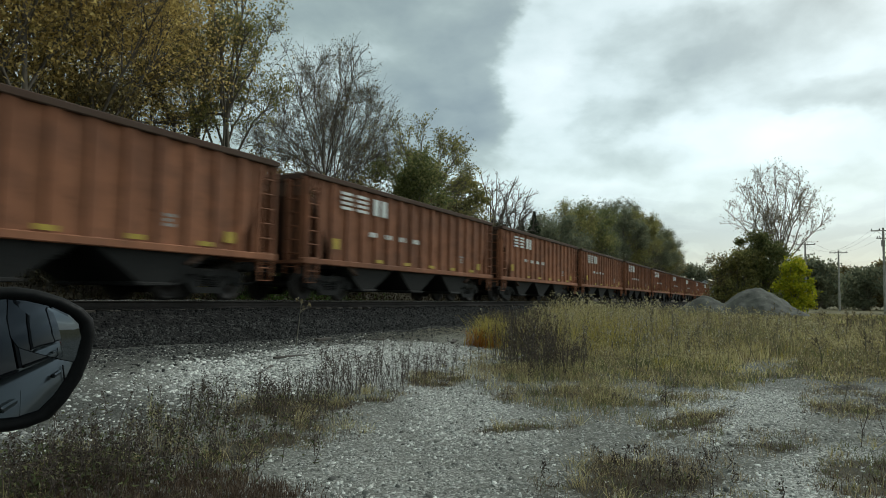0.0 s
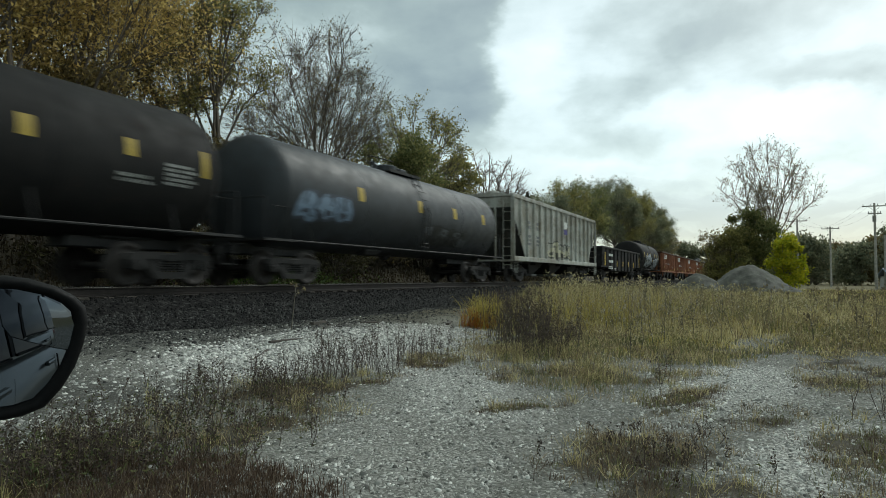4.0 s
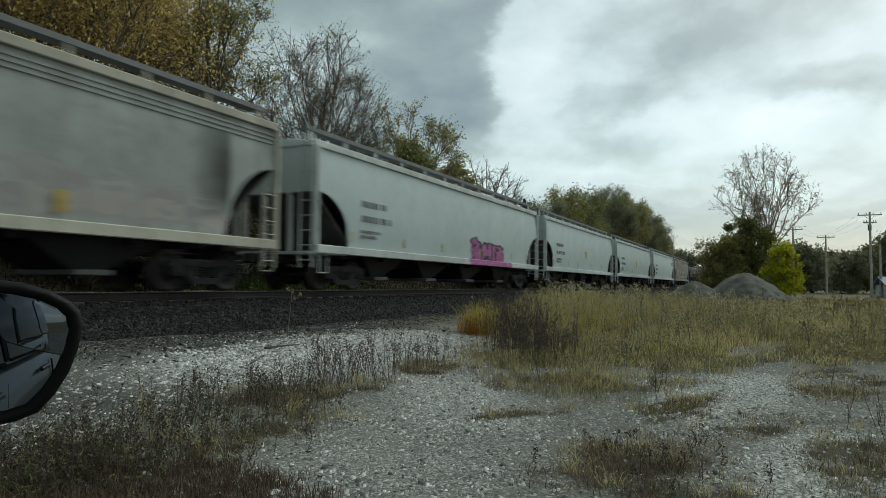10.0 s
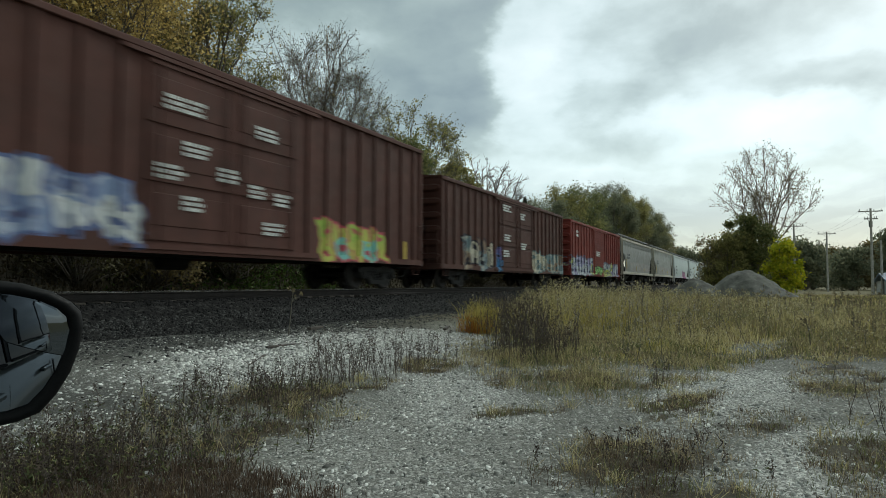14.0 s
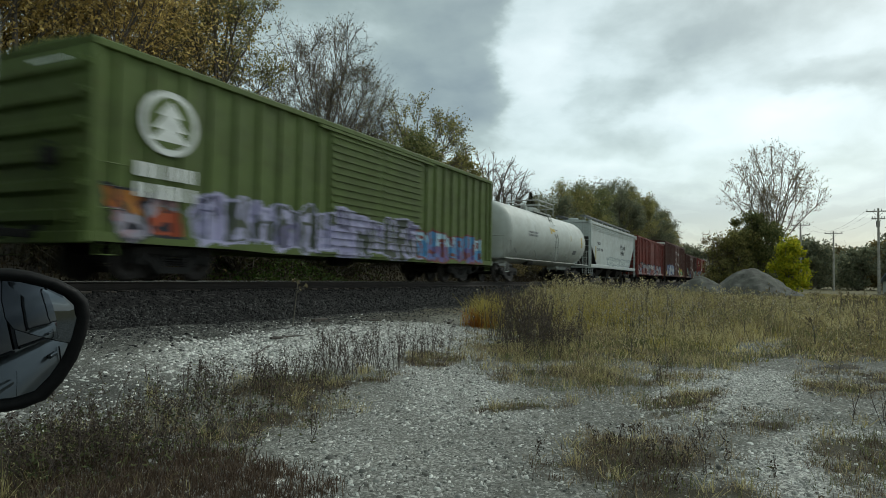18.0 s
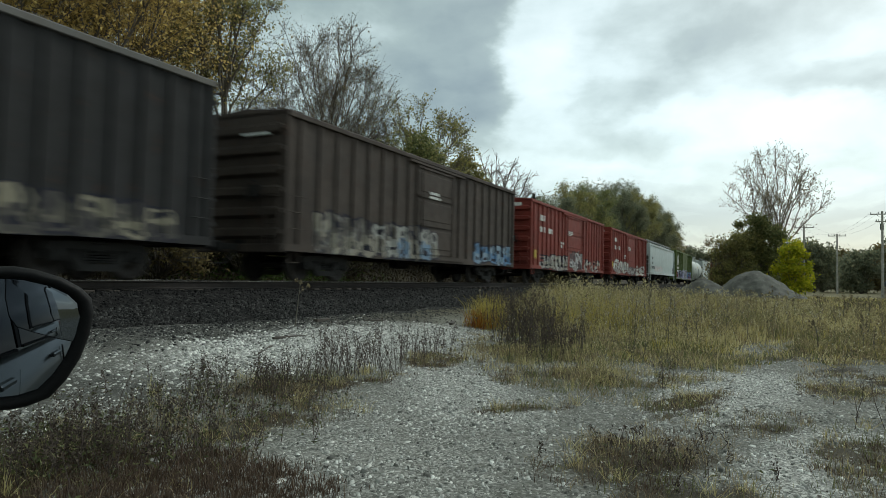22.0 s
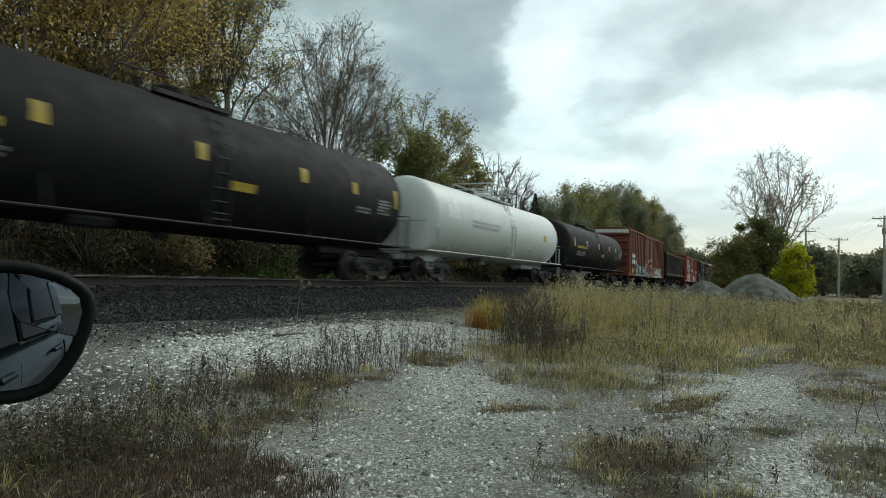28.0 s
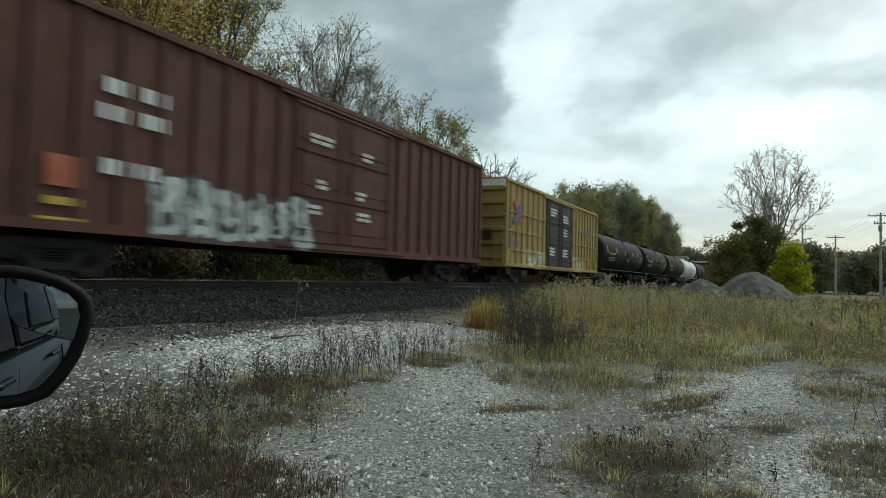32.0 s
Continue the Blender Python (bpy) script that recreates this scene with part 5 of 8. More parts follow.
def tree(name, label, x, y, height, seed, bark_mat, leaf_mat=None, leaves=0, leaf=0.10, clump=0.45, group="", z=None, squeeze=1.0, **kw):
    S, tips = grow(seed, height, kw.pop("spread", 0.75), **kw)
    S[:, [0, 1, 3, 4]] *= squeeze
    tips[:, :2] *= squeeze
    z0 = float(ground_z(x, y)) if z is None else z
    t = thing(name, label, "tree", group, (x, y, z0))
    part("trunk", sticks_mesh("trunk", S, bark_mat, 3), None, t)
    if leaves:
        g = np.random.RandomState(seed)
        P = tips[g.randint(0, len(tips), leaves)] + g.normal(0, clump, (leaves, 3))
        part("crown", tri_mesh("crown", P, leaf, leaf_mat, seed), None, t)
    return t


def vault(seed, height, low, wide, limbs=11, subs=9, twigs=6, r=0.16, fork=0.28, flare=1.0):
    """A tree whose limbs arch out to fill a rounded crown between low and height: segments and twig ends."""
    g = np.random.RandomState(seed)
    cz, semi = (height + low) / 2, (height - low) / 2
    axes = np.array([wide, wide, semi])
    segs, tips = [], []

    def curve(p, q, lift, r0, r1, k):
        m = (p + q) / 2 + lift
        pts = [(1 - t) ** 2 * p + 2 * t * (1 - t) * m + t * t * q for t in np.linspace(0, 1, k + 1)]
        pts = [pts[0]] + [a + g.normal(0, 0.012, 3) * np.linalg.norm(q - p) for a in pts[1:-1]] + [pts[-1]]
        for i in range(k):
            segs.append((*pts[i], *pts[i + 1], r0 + (r1 - r0) * i / k, r0 + (r1 - r0) * (i + 1) / k))
        return pts

    def keep(q):
        d = (q - np.array([0, 0, cz])) / axes
        n = np.linalg.norm(d)
        top = 0.92 + 0.14 * math.sin(3 * math.atan2(d[1], d[0]) + seed) * (1 - abs(d[2]) * 0.5)
        return q if n < top else np.array([0, 0, cz]) + d / n * top * axes * g.uniform(0.9, 1.04)
    trunk = np.array([g.normal(0, 0.1), g.normal(0, 0.1), height * fork * 1.5])
    curve(np.array([0, 0, -0.3]), trunk, np.zeros(3), r, r * 0.6, 4)
    for i in range(limbs):
        a = 2.4 * i + g.uniform(-0.4, 0.4)
        zz = 1 - (i + 0.5) / limbs * 1.45
        ro = math.sqrt(max(0.05, 1 - zz * zz)) * flare
        tip = keep(np.array([math.cos(a) * ro * wide, math.sin(a) * ro * wide, cz + zz * semi]) * np.array([0.95, 0.95, 1]))
        f = np.array([0, 0, -0.3]) + (trunk + np.array([0, 0, 0.3])) * g.uniform(0.55, 1.0)
        L = np.linalg.norm(tip - f)
        limb = curve(f, tip, np.array([0, 0, 0.16 * L]), r * 0.5, 0.018, 7)
        for j in range(subs):
            t = g.uniform(0.25, 0.98) * 7
            p = limb[int(t)] + (limb[int(t) + 1] - limb[int(t)]) * (t - int(t))
            o = (limb[int(t) + 1] - limb[int(t)])
            o = o / np.linalg.norm(o) + g.normal(0, 0.62, 3) + np.array([0, 0, 0.25])
            q = keep(p + o / np.linalg.norm(o) * wide * g.uniform(0.25, 0.55))
            sb = curve(p, q, np.array([0, 0, 0.05 * wide]), 0.026, 0.010, 4)
            for _ in range(twigs):
                t = g.uniform(0.2, 1.0) * 3.99
                p2 = sb[int(t)] + (sb[int(t) + 1] - sb[int(t)]) * (t - int(t))
                o = sb[int(t) + 1] - sb[int(t)]
                o = o / (np.linalg.norm(o) + 1e-6) + g.normal(0, 0.6, 3) + np.array([0, 0, 0.35])
                q2 = p2 + o / np.linalg.norm(o) * wide * g.uniform(0.08, 0.20)
                segs.append((*p2, *q2, 0.011, 0.007))
                tips.append(q2)
                for _ in range(3):
                    b = p2 + (q2 - p2) * g.uniform(0.2, 1)
                    q3 = b + (o / np.linalg.norm(o) + g.normal(0, 0.6, 3)) * wide * g.uniform(0.04, 0.09)
                    segs.append((*b, *q3, 0.008, 0.005))
                    tips.append(q3)
    return np.array(segs), np.array(tips)


def crown_tree(name, label, x, y, height, low, wide, seed, bark_mat, leaf_mat=None, leaves=0, leaf=0.08, clump=0.15, group="", thick=1.0, **kw):
    S, tips = vault(seed, height, low, wide, **kw)
    S[:, 6:] *= thick
    t = thing(name, label, "tree", group, (x, y, float(ground_z(x, y))))
    part("trunk", sticks_mesh("trunk", S, bark_mat, 3), None, t)
    if leaves:
        g = np.random.RandomState(seed)
        # whole sprays keep or lose their leaves
        keepers = tips[g.uniform(0, 1, len(tips)) < 0.7]
        P = keepers[g.randint(0, len(keepers), leaves)] + g.normal(0, clump, (leaves, 3))
        part("crown", tri_mesh("crown", P, leaf, leaf_mat, seed), None, t)
    return t


def bush(name, label, x, y, w, h, seed, leaf_mat, n, leaf=0.12, bark_mat=None, z=None, group="", squash=1.0):
    """A dense shrub: sticks and lumpy clouds of leaves down to the ground."""
    g = np.random.RandomState(seed)
    z0 = float(ground_z(x, y)) if z is None else z
    t = thing(name, label, "shrub", group, (x, y, z0))
    k = 60
    c = np.stack([g.normal(0, w * 0.24, k), g.normal(0, w * 0.24, k), g.uniform(0.12, 0.92, k) ** 0.9 * h], -1)
    c[:, :2] *= (1.1 - 0.55 * (c[:, 2] / h) ** 1.5)[:, None]
    c[:, :2] /= np.maximum(1, np.hypot(c[:, 0], c[:, 1]) / (w * 0.40))[:, None]
    segs = []
    for p in c:
        mid = p * np.array([0.5, 0.5, 0.55]) + g.normal(0, 0.1 * w, 3) * 0.4
        segs += [(0, 0, -0.1, *mid, 0.05, 0.03), (*mid, *p, 0.03, 0.012)]
        for _ in range(3):
            segs.append((*p, *(p + g.normal(0, w * 0.1, 3)), 0.012, 0.005))
    part("stem", sticks_mesh("stem", segs, bark_mat or BARK, 3), None, t)
    idx = g.randint(0, k, n)
    rad = (w * 0.105 * g.uniform(0.6, 1.4, k))[idx]
    P = c[idx] + g.normal(0, 0.62, (n, 3)) * rad[:, None] * np.array([1, 1, 0.85])
    P[:, 2] = np.abs(P[:, 2])
    part("crown", tri_mesh("crown", P, leaf, leaf_mat, seed), None, t)
    return t


BARK = bark("grey_brown_bark", (0.135, 0.115, 0.092))
PALE_BARK = bark("pale_grey_bark", (0.215, 0.182, 0.14))
OCHRE = leaf_material("ochre_autumn_leaves", (0.27, 0.20, 0.08), (0.53, 0.385, 0.13), (0.68, 0.54, 0.21), through_=0.6)
OLIVE = leaf_material("olive_autumn_leaves", (0.12, 0.122, 0.05), (0.26, 0.25, 0.095), (0.42, 0.35, 0.12), through_=0.5)
GREEN = leaf_material("dark_green_leaves", (0.09, 0.108, 0.045), (0.19, 0.205, 0.08), (0.32, 0.30, 0.12), through_=0.5)
LIME = leaf_material("yellow_green_leaves", (0.18, 0.22, 0.015), (0.42, 0.43, 0.025), (0.56, 0.48, 0.03), through_=0.45)
BRONZE = leaf_material("dry_brown_leaves", (0.11, 0.088, 0.045), (0.21, 0.167, 0.078), (0.31, 0.255, 0.11), through_=0.5)
CONIFER = leaf_material("dark_conifer_needles", (0.025, 0.035, 0.02), (0.055, 0.07, 0.035))
# darker copy of the dry brown leaves, shade of wood and train in its colour
SHADED_BROWN = leaf_material("shaded_undergrowth_leaves", (0.03, 0.028, 0.016), (0.07, 0.06, 0.03), (0.11, 0.105, 0.045))
# green paled and greyed: distance haze mixed into the leaf colour
HAZY_GREEN = leaf_material("haze_paled_leaves", (0.11, 0.125, 0.085), (0.20, 0.215, 0.135), (0.28, 0.275, 0.17), through_=0.5)
IVY = leaf_material("ivy_leaves", (0.025, 0.05, 0.01), (0.06, 0.105, 0.02), (0.10, 0.14, 0.03))


def make_trees():
    wood = "trees behind the track"
    # the wood beside the near stretch of track
    tree("maple_tree", "tall tree with thinning ochre leaves behind the track", 7.5, 21.5, 15.5, 1, BARK, OCHRE, 24000, 0.066, 1.0, wood)
    tree("maple_tree", "tall tree with thinning ochre leaves behind the track", 12.5, 21.0, 15.0, 2, BARK, OCHRE, 24000, 0.066, 1.0, wood)
    tree("maple_tree", "tall ochre-leaved tree standing close to the track", 15.8, 21.5, 15.5, 3, BARK, OCHRE, 26000, 0.066, 1.0, wood)
    tree("maple_tree", "ochre and brown autumn tree deeper in the wood", 14.0, 26.5, 17.5, 4, BARK, BRONZE, 30000, 0.075, 1.0, wood)
    tree("maple_tree", "ochre and brown autumn tree deeper in the wood", 19.2, 27.0, 17.0, 5, BARK, OCHRE, 26000, 0.066, 1.1, wood)
    crown_tree("half_bare_tree", "half-bare tree with a few yellowish leaves remaining", 23.0, 23.0, 16.2, 3.0, 3.2, 6, BARK, OLIVE, 17000, 0.055, 0.14, wood, flare=0.8, limbs=12)
    crown_tree("half_bare_tree", "half-bare tree with brown leaves remaining", 24.6, 27.0, 16.4, 3.5, 3.4, 16, BARK, BRONZE, 17000, 0.06, 0.16, wood, flare=0.8, limbs=12)
    crown_tree("bare_tree", "large leafless tree with a domed twiggy crown", 30.8, 23.2, 13.4, 2.2, 5.2, 7, BARK, BRONZE, 4500, 0.05, 0.12, wood, limbs=18, subs=12, twigs=10, r=0.14, thick=0.8)
    crown_tree("bare_tree", "leafless grey tree with a broad twiggy crown", 36.4, 26.6, 13.0, 2.2, 5.0, 8, BARK, BRONZE, 4000, 0.05, 0.12, wood, limbs=16, subs=11, twigs=9, r=0.14, thick=0.8)
    crown_tree("half_bare_tree", "spreading tree with sparse olive leaves", 42.6, 23.3, 12.6, 2.2, 4.2, 9, BARK, OLIVE, 7000, 0.075, 0.13, wood, limbs=13, subs=9)
    crown_tree("half_bare_tree", "small tree with olive leaves on open sprays", 48.4, 24.4, 11.6, 2.2, 3.6, 19, BARK, OLIVE, 6000, 0.08, 0.13, wood, limbs=11, subs=8)
    bush("green_tree", "low dark green tree below bare crowns", 37.0, 21.0, 5.5, 8.6, 10, GREEN, 21600, 0.093, group=wood)
    bush("green_tree", "low yellow-green tree between bare ones", 52.4, 24.0, 4.5, 9.2, 11, OLIVE, 11000, 0.11, group=wood)
    crown_tree("bare_tree", "bare dark tree with fine twigs", 59.4, 24.0, 11.6, 2.0, 3.2, 12, BARK, group=wood, limbs=13, subs=7, twigs=5, thick=1.4)
    crown_tree("bare_tree", "bare dark tree with fine twigs", 66.0, 24.5, 11.2, 2.0, 3.4, 13, BARK, group=wood, limbs=13, subs=7, twigs=5, thick=1.4)
    for x, y, h, s in ((69.5, 23.4, 7.9, 14), (73.0, 26.0, 7.0, 15)):
        g = np.random.RandomState(s)
        t = thing("conifer", "small dark conifer behind the track", "tree", wood, (x, y, float(ground_z(x, y))))
        part("trunk", sticks_mesh("trunk", [(0, 0, -0.2, 0, 0, h, 0.16, 0.02)], BARK), None, t)
        n = 5000
        zz = g.uniform(0.08, 1, n)
        a, rr = g.uniform(0, 6.28, n), (1 - zz) * h * 0.36 * g.uniform(0.3, 1.1, n) * (0.75 + 0.25 * np.sin(zz * 60))
        part("crown", tri_mesh("crown", np.stack([np.cos(a) * rr, np.sin(a) * rr, zz * h], -1), 0.16, CONIFER, s), None, t)
    # the green mass further along
    rnd = random.Random(5)
    for i in range(13):
        x, y = 80 + i * 8.0 + rnd.uniform(-2, 2), 21.8 + rnd.uniform(-0.5, 4)
        h = float(np.interp(x, (78, 92, 104, 118, 132, 150, 165, 180), (8.0, 11.2, 14.4, 17.2, 17.6, 16.8, 15.2, 13.2))) + rnd.uniform(-0.9, 0.7)
        crown_tree("leafy_tree", "full olive-green tree in a row beside the track", x, y, h, 0.8, 4.6, 30 + i, BARK, (HAZY_GREEN, OLIVE, GREEN, HAZY_GREEN)[i % 4], 17000, 0.115, 0.34, wood, limbs=13, subs=7, twigs=4, thick=1.5)
    for i in range(5):
        tree("bare_tree", "thin bare tree far along the track", 140 + i * 9, 22 + rnd.uniform(0, 5), 11 + rnd.uniform(0, 3), 50 + i, BARK, BRONZE, 1300, 0.083, 0.5, wood, stems=2)
    for i in range(22):
        bush("undergrowth_bush", "low brown undergrowth at the foot of the wood", 4 + i * 2.9 + rnd.uniform(-1, 1), 19.6 + rnd.uniform(-0.5, 1.2), 3.6, 2.2 + rnd.uniform(-0.4, 0.7), 200 + i, (SHADED_BROWN, BRONZE, SHADED_BROWN)[i % 3], 3840, 0.070, group="undergrowth along the track")
    # thicket on the bank below the wood
    for i in range(24):
        x = 2 + i * 2.5 + rnd.uniform(-1, 1)
        bush("thicket_bush", "tangled brown and green thicket on the bank", x, 22.3 + rnd.uniform(-0.6, 2.5), 5.0, 4.5 + rnd.uniform(-0.5, 2.5), 70 + i, (BRONZE, SHADED_BROWN, BRONZE, SHADED_BROWN)[i % 4], 7000, 0.085, group="thicket on the bank")
    for i in range(8):
        bush("backwood_tree", "tall brown and ochre tree deeper in the wood", 4 + i * 2.7 + rnd.uniform(-1, 1), 29 + rnd.uniform(-0.8, 1.5), 7.0, 14.0 + rnd.uniform(-1.5, 2), 230 + i, (BRONZE, OCHRE, OCHRE)[i % 3], 8000, 0.09, group="brush in the wood")
    # beyond the yard
    crown_tree("tall_tree", "tall sparse tree with last leaves at its twig ends", 75.0, -0.6, 15.6, 5.6, 5.1, 21, PALE_BARK, BRONZE, 4200, 0.07, 0.08, limbs=18, subs=10, twigs=5, r=0.17, fork=0.24, thick=1.1)
    bush("dark_bush", "large dense dark green bush under a tall tree", 73.0, 0.6, 5.6, 8.2, 22, GREEN, 21600, 0.116)
    bush("ochre_bush", "ochre-green bush beside a dark one", 71.5, 2.9, 5.0, 6.6, 23, OLIVE, 12000, 0.104)
    bush("twiggy_bush", "sparse twiggy bush turning brown", 72.0, 4.6, 3.6, 6.2, 24, BRONZE, 2160, 0.093)
    bush("lime_bush", "bright yellow-green young maple by the gravel heaps", 65.0, -1.75, 3.3, 5.2, 25, LIME, 8500, 0.12)
    for i in range(26):
        x, y = 140 + rnd.uniform(-6, 30), -7 - i * 2.7 + rnd.uniform(-0.7, 0.7)
        bush("far_tree", "dark round tree in a distant row", x, y, 8.5, 9.5 + rnd.uniform(-2.0, 2.5), 110 + i, (HAZY_GREEN, HAZY_GREEN, BRONZE)[i % 3], 8000, 0.26, group="distant trees")
    for i in range(14):
        x, y = 290 + rnd.uniform(-20, 60), 42 - i * 5.5
        bush("far_tree", "dark tree on the horizon", x, y, 12, 13 + rnd.uniform(-3, 4), 140 + i, (HAZY_GREEN, BRONZE, HAZY_GREEN)[i % 3], 3600, 0.464, group="distant trees")


make_trees()


def make_heap(name, x, y, r, h, seed):
    n = 60
    a = np.linspace(-1.35, 1.35, n)
    X, Y = np.meshgrid(a * r, a * r, indexing="ij")
    d = np.hypot(X, Y * 0.9) / r + 0.08 * lumps(X, Y, 1.2, seed)
    Z = h * (1 - np.clip(d, 0, 1.05) ** 1.05) * (1 + 0.10 * np.sin(d * 3))
    Z += 0.07 * lumps(X, Y, 3.0, seed + 1) + 0.12 * lumps(X, Y, 1.1, seed + 2) + np.random.RandomState(seed).normal(0, 0.03, X.shape)
    ob = part(name, array_mesh(name, np.stack([X, Y, Z - 0.06], -1).reshape(-1, 3), grid_faces(n, n), HEAP), None)
    ob.location = (x, y, 0)
    tagged(ob, "heap of dark grey gravel behind tall grass", "gravel heap", "gravel heaps")


HEAP = plain("heaped_grey_gravel", (0.10, 0.098, 0.085), 0.95, 0, 0.5, 1.2, 1.0, 9.0)
make_heap("gravel_heap", 60.0, 1.1, 3.7, 2.5, 41)
make_heap("gravel_heap", 58.0, 4.9, 2.4, 1.75, 44)


def make_grass():
    gold = leaf_material("golden_dry_grass", (0.28, 0.23, 0.11), (0.52, 0.45, 0.21), (0.66, 0.59, 0.35), through_=0.45)
    brown = leaf_material("brown_dead_grass", (0.14, 0.108, 0.062), (0.29, 0.23, 0.13), (0.48, 0.40, 0.25), through_=0.45)
    green = leaf_material("olive_green_grass", (0.075, 0.086, 0.034), (0.16, 0.17, 0.065), (0.27, 0.26, 0.11))
    rust = leaf_material("rust_orange_grass", (0.25, 0.07, 0.015), (0.38, 0.14, 0.02), (0.42, 0.28, 0.04))
    russet = leaf_material("russet_dead_turf", (0.055, 0.036, 0.026), (0.11, 0.072, 0.050), (0.18, 0.135, 0.095))
    amber = leaf_material("amber_yellow_grass", (0.24, 0.19, 0.05), (0.44, 0.36, 0.09), (0.48, 0.41, 0.14), through_=0.45)

    def field(x, y):
        return weedy(x, y) * smooth(9.0, 10.8, x + 0.16 * (y - 2) - 0.7 * (1 - smooth(-0.8, 1.6, y)))
    g = np.random.RandomState(77)

    def tall(x, y):
        return (0.15 + 0.85 * smooth(10.4, 21.0, x - 0.2 * y + 0.4 - 1.0 * (1 - smooth(-0.8, 1.6, y)) + 1.2 * lumps(x, y, 0.9, 57))) * tall_full(x, y)

    def tall_full(x, y):
        return 0.44 * (1 - 0.5 * smooth(-1.4, 0.2, y - 0.37 * x - 0.2)) + 0.55 * smooth(-4.0, 4.0, y) * (1 - smooth(30, 60, x)) * (1 - 0.6 * smooth(-1.4, 0.2, y - 0.37 * x - 0.2)) + 0.10 * lumps(x, y, 0.6, 5)
    for i, (mat, cnt, nm) in enumerate(((gold, 8500, "golden_grass"), (brown, 8500, "dead_grass"), (green, 5200, "green_grass"), (amber, 1900, "amber_grass"))):
        x, y, k, v = clumps(cnt, 17, 9, 30, -9, 8, 200 + i, lambda x, y, i=i: field(x, y) * (0.15 + 0.85 * smooth(-0.35, 0.35, lumps(x, y, 0.75, 60 + i))))
        blades(nm, x, y, ground_z(x, y), tall(x, y) * v * g.uniform(0.25, 0.95, len(x)) ** 1.2, 0.005 + 0.0005 * x, mat, "tall %s standing in the field" % nm.replace("_", " "), lean=1.15, curl=0.8, seed=300 + i)
        x, y, k, v = clumps(cnt, 7, 28, 75, -34, 8, 220 + i, lambda x, y, i=i: field(x, y) * (0.3 + 0.7 * smooth(-0.3, 0.4, lumps(x, y, 0.2, 60 + i))), 0.3)
        blades("far_" + nm, x, y, ground_z(x, y), 0.62 * tall(x, y) * v * g.uniform(0.5, 1.0, len(x)), 0.05, mat, "%s in the far part of the field" % nm.replace("_", " "), lean=0.4, seed=330 + i)
    # bushy heads and leaves among the blades
    ripe = leaf_material("ripe_weed_heads", (0.22, 0.19, 0.10), (0.41, 0.36, 0.185), (0.52, 0.47, 0.30), through_=0.45)
    drab = leaf_material("drab_weed_leaves", (0.12, 0.11, 0.055), (0.24, 0.21, 0.105), (0.36, 0.31, 0.18), through_=0.4)
    for i, (mat, cnt, nm, lo, hi) in enumerate(((ripe, 1500, "ripe_weed_heads", 0.62, 1.05), (drab, 7000, "drab_weed_leaves", 0.05, 0.75))):
        x, y, k, v = clumps(cnt, 16, 9.3, 32, -10, 8, 270 + i, lambda x, y, i=i: field(x, y) * (0.3 + 0.7 * smooth(-0.3, 0.4, lumps(x, y, 0.7, 90 + i))), 0.09)
        z = ground_z(x, y) + tall(x, y) * v * g.uniform(lo, hi, len(x))
        ob = new(nm, tri_mesh(nm, np.stack([x, y, z], -1), 0.006 + 0.0008 * x, mat, 400 + i, 1.6))
        tagged(ob, "%s in the field's tall grass" % nm.replace("_", " "), "weeds", kind="stuff")
    # turf and weeds of the near yard
    yard = lambda x, y: weedy(x, y) * (1 - smooth(10.3, 11.0, x))
    for i, (mat, cnt, nm, h, lean) in enumerate(((brown, 7500, "brown_turf", 0.085, 1.5), (russet, 11000, "russet_turf", 0.06, 1.5), (green, 5000, "green_turf", 0.07, 1.4), (gold, 1500, "straw_turf", 0.12, 2.2))):
        x, y, k, v = clumps(cnt, 13, 1.6, 11.5, -2.5, 7, 240 + i, lambda x, y, i=i: yard(x, y) * (0.25 + 0.75 * smooth(-0.35, 0.3, lumps(x, y, 1.8, 80 + i))), 0.05)
        blades(nm, x, y, ground_z(x, y), h * v * g.uniform(0.4, 1.3, len(x)), 0.004, mat, "low %s on the gravel yard" % nm.replace("_", " "), lean=lean, seed=350 + i)
    # straw in loose arching tufts
    x, y, k, v = clumps(150, 24, 1.8, 11.5, -2.0, 6, 290, lambda x, y: weedy(x, y), 0.035)
    blades("arching_straw", x, y, ground_z(x, y), 0.17 * v * g.uniform(0.4, 1.3, len(x)), 0.004, gold, "pale arching straw in tufts on the yard", lean=1.7, seed=359)
    # knee-high grass in front of the field
    for i, (mat, cnt, nm) in enumerate(((gold, 450, "straw_tufts"), (brown, 450, "brown_tufts"), (green, 550, "green_tufts"))):
        x, y, k, v = clumps(cnt, 16, 6.6, 11.5, 0.2, 5.2, 260 + i, lambda x, y: np.maximum(ell(x, y, 8.6, 2.6, 2.2, 1.0, 30), ell(x, y, 9.8, 0.9, 1.4, 0.5, 0)) * smooth(-0.5, 0.3, lumps(x, y, 1.7, 51)), 0.07)
        blades(nm, x, y, ground_z(x, y), (0.13 + 0.10 * smooth(7.5, 10, x)) * v * g.uniform(0.5, 1.3, len(x)), 0.005, mat, "knee-high %s before the field" % nm.replace("_", " "), lean=1.4, seed=370 + i)
    x, y, k, v = clumps(2600, 12, 1.7, 3.6, 1.9, 4.4, 280, lambda x, y: ell(x, y, 2.55, 3.1, 0.75, 1.1, -15), 0.04)
    blades("russet_turf", x, y, ground_z(x, y), 0.06 * v * g.uniform(0.4, 1.4, len(x)), 0.005, russet, "dense russet dead turf at the yard's edge", lean=1.0, seed=381)
